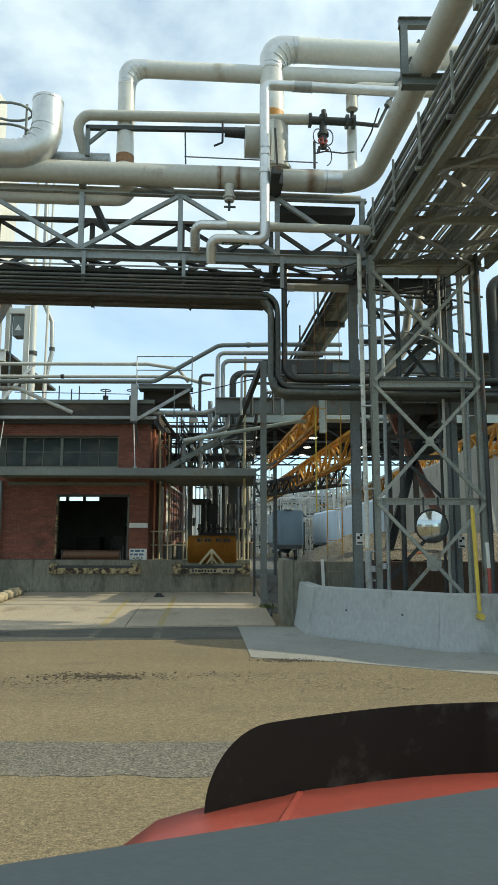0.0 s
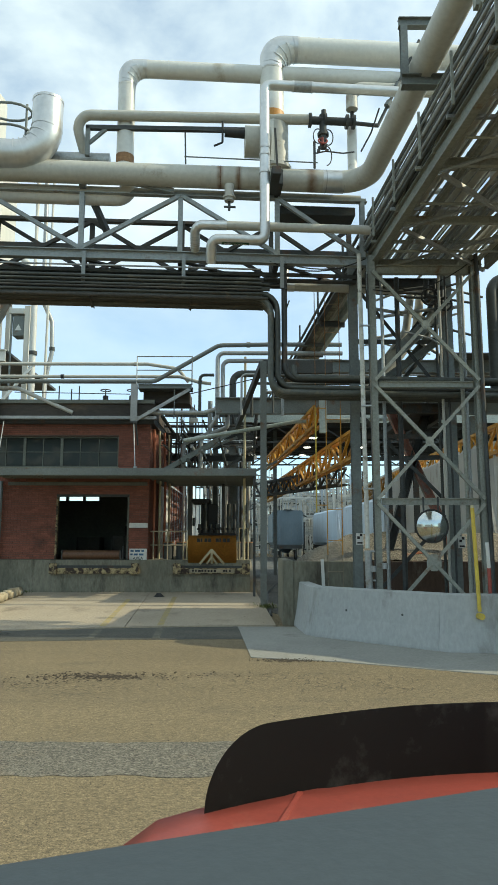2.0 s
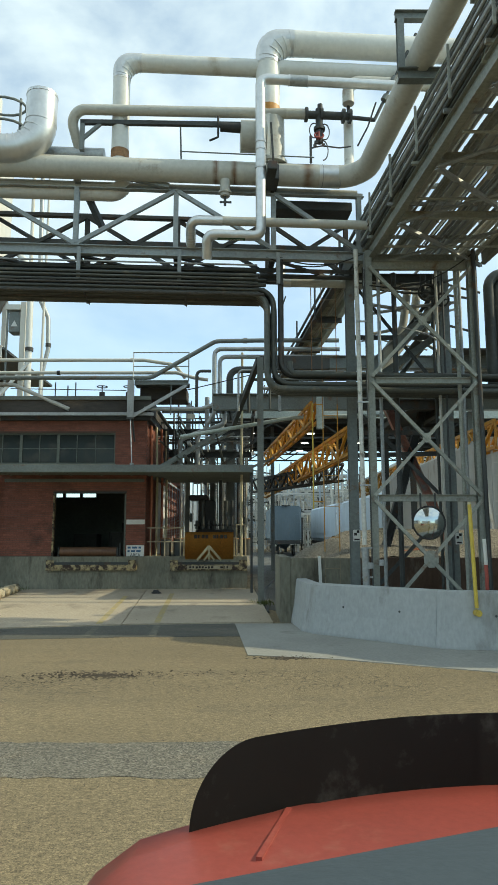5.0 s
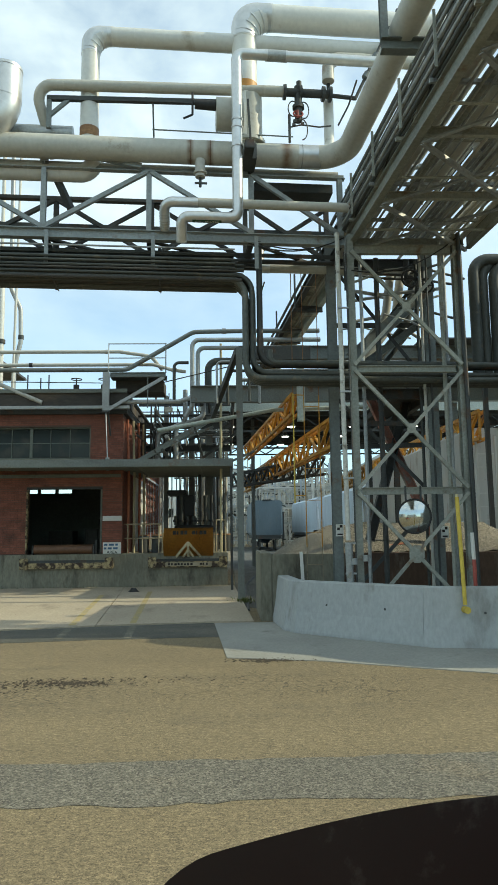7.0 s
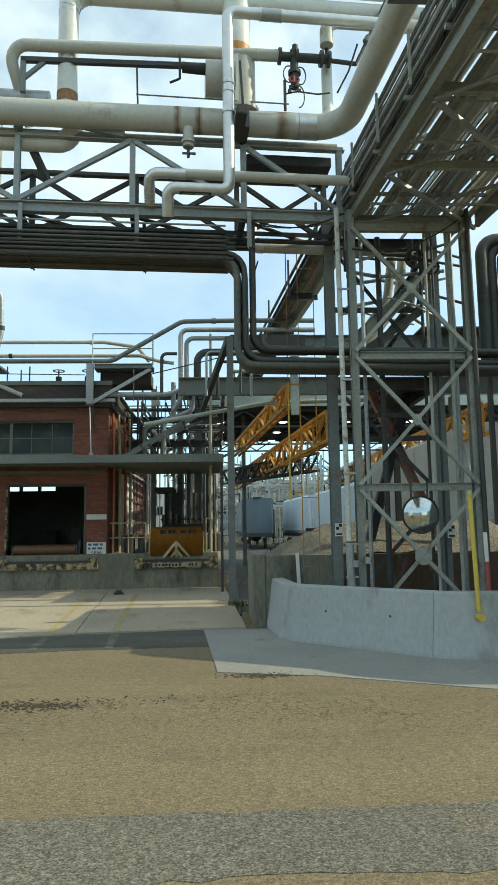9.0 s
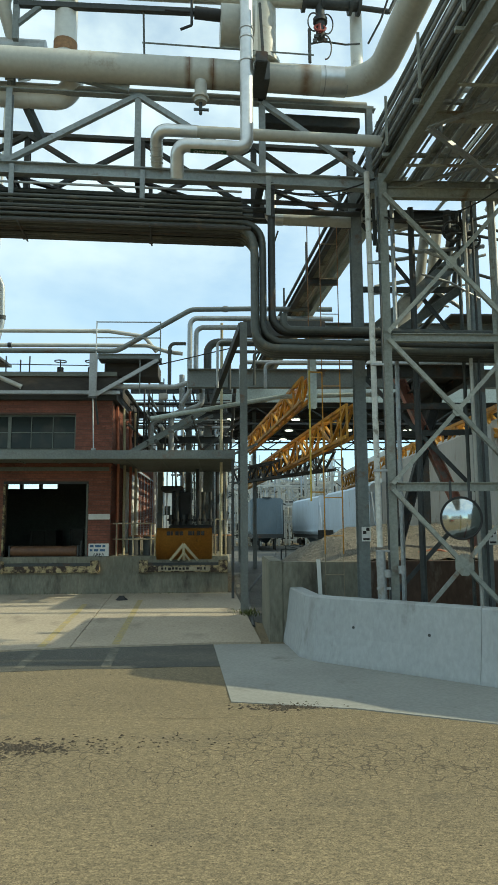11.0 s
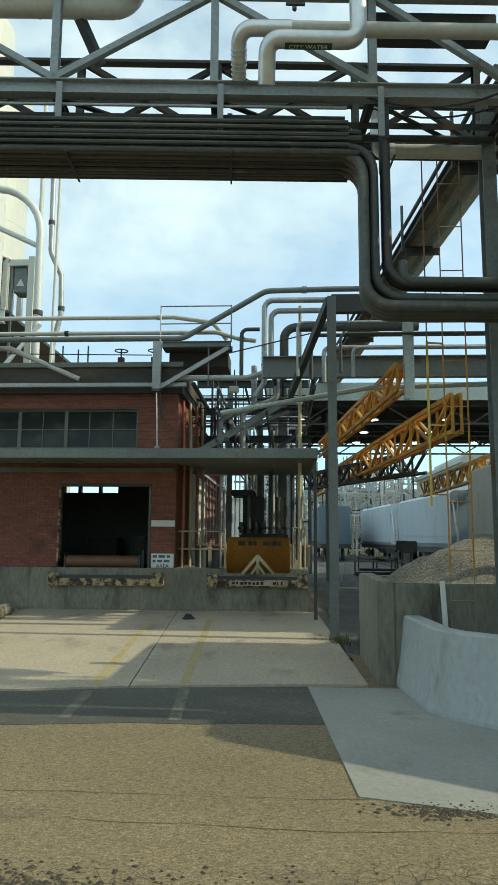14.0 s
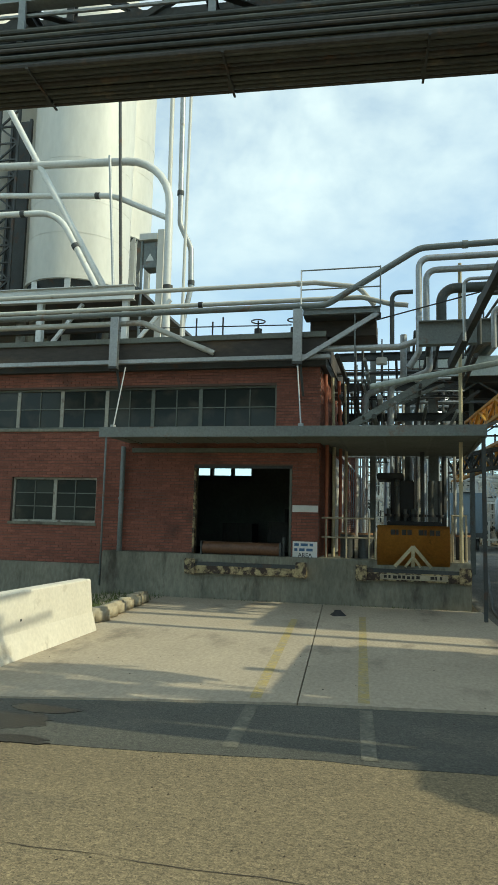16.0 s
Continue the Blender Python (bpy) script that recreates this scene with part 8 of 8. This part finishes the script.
# distant plant
random.seed(5)
FAR = ((-6, 98, 16, 12, 7, M_WHITE), (14, 110, 20, 14, 9, M_CARGREY), (30, 90, 18, 16, 12, M_WHITE), (-42, 80, 20, 20, 12, M_CARGREY), (16, 60, 6, 20, 8, M_WHITE), (40, 60, 14, 30, 10, M_CARGREY),
       (17.5, 24, 6, 30, 6.5, M_WHITE), (-30, -45, 26, 14, 9, M_CARGREY), (4, -60, 30, 16, 8, M_WHITE), (40, -30, 20, 24, 10, M_CARGREY), (-55, 10, 16, 40, 9, M_CARGREY))
for i, (x, y, w, d, h, m) in enumerate(FAR):
    t = thing("far_building", (x, y, 0), "distant pale industrial building", "building", "far buildings")
    part("wall", box(bmesh.new(), x - w / 2, x + w / 2, y, y + d, 0, h), m, t)
    part("roof", box(bmesh.new(), x - w / 2 - 0.3, x + w / 2 + 0.3, y - 0.3, y + d + 0.3, h, h + 0.35), M_CARGREY, t)
    for k in range(int(w / 3)):
        part("window", box(bmesh.new(), x - w / 2 + 1 + k * 3, x - w / 2 + 2.4 + k * 3, y - 0.06, y - 0.01, h * 0.55, h * 0.55 + 1.2), M_DARKGLASS, t)
        if y < 0:
            part("window", box(bmesh.new(), x - w / 2 + 1 + k * 3, x - w / 2 + 2.4 + k * 3, y + d + 0.01, y + d + 0.06, h * 0.55, h * 0.55 + 1.2), M_DARKGLASS, t)
for i in range(26):
    x, y = random.uniform(-5, 14), random.uniform(77, 92)
    pipe("far_pipe", [(x, y, 0), (x, y, random.uniform(3, 7))], random.choice((0.08, 0.12, 0.2)), random.choice((M_WHITE, M_GALV, M_CLAD)), "distant pale vertical pipe", seg=8, group="far pipes")
for nm, m, n_, box3, seed in (("far_pipework", M_CLADL, 420, ((-6, 13), (77, 90), (0.5, 8.5)), 1), ("far_pipework", M_CLAD, 300, ((-6, 13), (77, 92), (0.5, 8.5)), 2), ("far_pipework", M_DSTEEL, 300, ((-6, 13), (77, 92), (0.5, 10)), 3), ("far_pipework", M_CAR, 200, ((-6, 13), (77, 92), (0.5, 10)), 4)):
    b = vary_bars(bmesh.new(), n_, box3, "xyzzzd", (0.8, 4.0), (0.06, 0.2), seed)
    solid(nm, b, m, "dense far pipework of the plant behind the rail cars", "pipework", kind="stuff")
pn = thing("plant_frame", (4, 84, 0), "pale steel frame of the far plant carrying its pipework", "steel frame")
for x in range(-4, 14, 3):
    for y in (78, 84, 91):
        part("column", bar(bmesh.new(), (x, y, 0), (x, y, 10), 0.22, 0.22, (0, 1, 0)), M_CARGREY, pn)
for z in (2.6, 4.6, 6.6, 8.6):
    for y in (78, 84, 91):
        part("beam", bar(bmesh.new(), (-4.1, y, z), (11.1, y, z), 0.2, 0.25), M_CARGREY, pn)

# ---- pickup truck front ----
tk = thing("truck_front", (-0.55, 0.2, 0), "red pickup truck bonnet with a black deflector and grey dashboard", "truck")
CX, HZ = -0.30, 1.10


def nose_y(x):
    return 1.31 - 0.41 * (x - CX) ** 2


b = bmesh.new()
xs = [CX + (-1.05 + 2.1 * i / 28) for i in range(29)]
rows = []
for j in range(13):
    f = j / 12
    row = []
    for x in xs:
        yf = nose_y(x) + 0.03
        y = -0.05 + (yf + 0.05) * f
        u = abs(x - CX) / 1.05
        z = HZ + 0.02 * (1 - f) - 0.12 * max(0, (u - 0.84) / 0.16) ** 2
        if abs(abs(x - CX) - 0.63 + 0.33 * (1 - f)) < 0.03:
            z += 0.008
        row.append(b.verts.new((x, y, z)))
    rows.append(row)
for q, w in zip(rows, rows[1:]):
    for k in range(len(q) - 1):
        b.faces.new((q[k], q[k + 1], w[k + 1], w[k]))
skirt = [b.verts.new((v.co.x, v.co.y + 0.02, 0.5)) for v in rows[-1]]
for k in range(len(skirt) - 1):
    b.faces.new((rows[-1][k], rows[-1][k + 1], skirt[k + 1], skirt[k]))
for side in (0, -1):
    low = [b.verts.new((r[side].co.x, r[side].co.y, 0.5)) for r in rows]
    for k in range(len(low) - 1):
        b.faces.new((rows[k][side], rows[k + 1][side], low[k + 1], low[k]))
part("bonnet", b, M_RED, tk, "dusty red painted bonnet", smooth=True)
b = bmesh.new()
for (xa, ya), (xb, yb) in (((-0.965, 0.90), (-0.895, 1.14)),):
    bar(b, (xa, ya, HZ + 0.006), (xb, yb, HZ + 0.003), 0.012, 0.012)
    bar(b, (xa + 0.016, ya, HZ + 0.002), (xb + 0.016, yb, HZ), 0.012, 0.008)
part("bonnet_crease", b, M_RED, tk, "raised crease in the bonnet")
b = bmesh.new()
n = 64
lo, hi = [], []
X0, X1 = -1.105, 0.505
for i in range(n + 1):
    f = 0.5 - 0.5 * math.cos(math.pi * i / n)
    x = X0 + (X1 - X0) * f
    e = min(f, 1 - f) * (X1 - X0)
    h = 0.16 * (1 - max(0.0, 1 - e / 0.14) ** 2) ** 0.5 + 0.008 * min(1, e / 0.5)
    y = nose_y(x) - 0.01
    lo.append(b.verts.new((x, y, HZ - 0.03)))
    hi.append(b.verts.new((x, y + 0.0, HZ + max(h, 0.003))))
for k in range(n):
    b.faces.new((lo[k], lo[k + 1], hi[k + 1], hi[k]))
bmesh.ops.solidify(b, geom=b.faces[:], thickness=0.006)
shade_round(part("deflector", b, M_GLOSSBLACK, tk, "black plastic bonnet deflector"), 30)
b = bmesh.new()
rows = []
for j in range(8):
    row = []
    for x in [-1.5 + 0.1 * i for i in range(24)]:
        edge = min(0.10 + 0.378 * (x + 1.21), 0.62 - 0.3 * max(0, x))
        row.append(b.verts.new((x, -0.36 + (edge + 0.36) * j / 7, 1.429 - (0.02 if j == 7 else 0))))
    rows.append(row)
for q, w in zip(rows, rows[1:]):
    for k in range(len(q) - 1):
        b.faces.new((q[k], q[k + 1], w[k + 1], w[k]))
low = [b.verts.new((v.co.x, v.co.y - 0.02, 1.12)) for v in rows[-1]]
for k in range(len(low) - 1):
    b.faces.new((rows[-1][k], rows[-1][k + 1], low[k + 1], low[k]))
shade_round(part("dashboard", b, M_DASH, tk, "grey dashboard top"), 30)
part("lower_body", box(bmesh.new(), CX - 0.9, CX + 0.9, -0.25, 0.78, 0.42, 0.98, 0.04), M_GLOSSBLACK, tk)
for x in (CX - 0.93, CX + 0.70):
    wh = part("wheel", tube(bmesh.new(), [(x, 0.25, 0.39), (x + 0.23, 0.25, 0.39)], 0.39, 28), M_BLACK, tk)
    shade_round(wh)
    shade_round(part("rim", tube(bmesh.new(), [(x - 0.01, 0.25, 0.39), (x + 0.24, 0.25, 0.39)], 0.22, 20), M_GALV, wh))

# ---- asphalt grit and clods ----
rnd = random.Random(31)
V, F = [], []
for cx_, cy_, n_, sx, sy, big_ in ((-3.0, 8.3, 420, 0.40, 0.13, 0.022), (-2.7, 8.28, 260, 0.16, 0.05, 0.02), (-0.35, 9.5, 420, 0.22, 0.07, 0.024), (-4.6, 7.9, 260, 0.7, 0.10, 0.015), (-1.7, 8.4, 160, 0.5, 0.12, 0.014),
                                   (-2.0, 7.0, 420, 3.5, 1.3, 0.008), (-2.0, 10.4, 260, 2.5, 0.6, 0.009), (-1.5, 14.5, 120, 2.5, 1.2, 0.012)):
    for _ in range(n_):
        x, y, r = rnd.gauss(cx_, sx), rnd.gauss(cy_, sy), big_ * rnd.uniform(0.2, 1.0) ** 1.5
        z = 0.002 if y < 13.3 else apron_z(y)
        k = len(V)
        a0 = rnd.uniform(0, 6.3)
        V.extend((x + r * rnd.uniform(0.7, 1.6) * math.cos(a0 + a), y + r * rnd.uniform(0.6, 1.1) * math.sin(a0 + a), z) for a in (0, 1.26, 2.51, 3.77, 5.03))
        V.append((x + rnd.uniform(-r, r) * 0.4, y, z + r * rnd.uniform(0.4, 0.9)))
        F.extend((k + i, k + (i + 1) % 5, k + 5) for i in range(5))
me = bpy.data.meshes.new("dirt_clods")
me.from_pydata(V, [], F)
me.materials.append(M_CLOD)
tagged(new("dirt_clods", me), "scattered dark dirt crumbs on the asphalt", "dirt", kind="stuff")

# ---- bricks ----
LEN, HGT, PX, PZ, PROUD = 0.2075, 0.057, 0.2137, 0.0677, 0.014
HOLES = (DOOR, WIN, RIB, (-4.75, -4.15, 1.0, 1.06))


def brick_spans(row):
    """The stretches of brick in one course, with the openings cut out."""
    z0 = 0.785 + row * PZ
    x = -15.0 + (PX / 2 if row % 2 else 0)
    while x < -4.15:
        a, c = x, min(x + LEN, -4.152)
        x += PX
        for h in HOLES:
            if z0 + HGT > h[2] - 0.005 and z0 < h[3] + 0.005:
                if h[0] <= a and c <= h[1]:
                    a = c
                elif h[0] < c <= h[1]:
                    c = h[0] - 0.003
                elif h[0] <= a < h[1]:
                    a = h[1] + 0.003
        if c - a > 0.03:
            yield a, c, z0


def brick_faces(a, c, z0, z1, y0, y1):
    v = [(a, y0, z0), (c, y0, z0), (c, y0, z1), (a, y0, z1), (a, y1, z0), (c, y1, z0), (c, y1, z1), (a, y1, z1)]
    return v, [(0, 1, 2, 3), (1, 5, 6, 2), (4, 0, 3, 7), (3, 2, 6, 7), (4, 5, 1, 0)]


V, F, shared = [], [], {}
count = 0
for row in range(68):
    for a, c, z0 in brick_spans(row):
        if z0 < 1.07 and a > -9.2:
            continue
        near = 1.05 < z0 < 3.3 and (a > -4.8 or -8.35 < a < -7.0) and count < 296
        if near:
            key = round(c - a, 3)
            if key not in shared:
                vv, ff = brick_faces(0, c - a, 0, HGT, WALL - PROUD, WALL + 0.001)
                me = bpy.data.meshes.new("brick")
                me.from_pydata(vv, [], ff)
                me.materials.append(M_BRICK)
                shared[key] = me
            o = new("brick", shared[key])
            o.parent = wall_front
            o.location = (a, 0, z0)
            count += 1
        else:
            vv, ff = brick_faces(a, c, z0, z0 + HGT, WALL - PROUD + random.uniform(-0.002, 0.002), WALL + 0.001)
            k = len(V)
            V.extend(vv)
            F.extend(tuple(i + k for i in f) for f in ff)
me = bpy.data.meshes.new("brick_courses")
me.from_pydata(V, [], F)
me.materials.append(M_BRICKS)
o = new("brick_courses", me)
o.parent = wall_front
o["kind"] = "stuff"
V, F = [], []
for row in range(62):
    z0 = 1.12 + row * PZ
    if z0 + HGT > ROOF - 0.17:
        break
    y = WALL + (PX / 2 if row % 2 else 0)
    while y < 34:
        k = len(V)
        x1 = -4.15 + PROUD
        V.extend([(x1, y, z0), (x1, y + LEN, z0), (x1, y + LEN, z0 + HGT), (x1, y, z0 + HGT), (-4.151, y, z0), (-4.151, y + LEN, z0), (-4.151, y + LEN, z0 + HGT), (-4.151, y, z0 + HGT)])
        F.extend(tuple(i + k for i in f) for f in ((0, 1, 2, 3), (1, 5, 6, 2), (4, 0, 3, 7), (3, 2, 6, 7), (4, 5, 1, 0)))
        y += PX
me = bpy.data.meshes.new("brick_courses")
me.from_pydata(V, [], F)
me.materials.append(M_BRICKS)
o = new("brick_courses", me)
o.parent = wall_side
o["kind"] = "stuff"
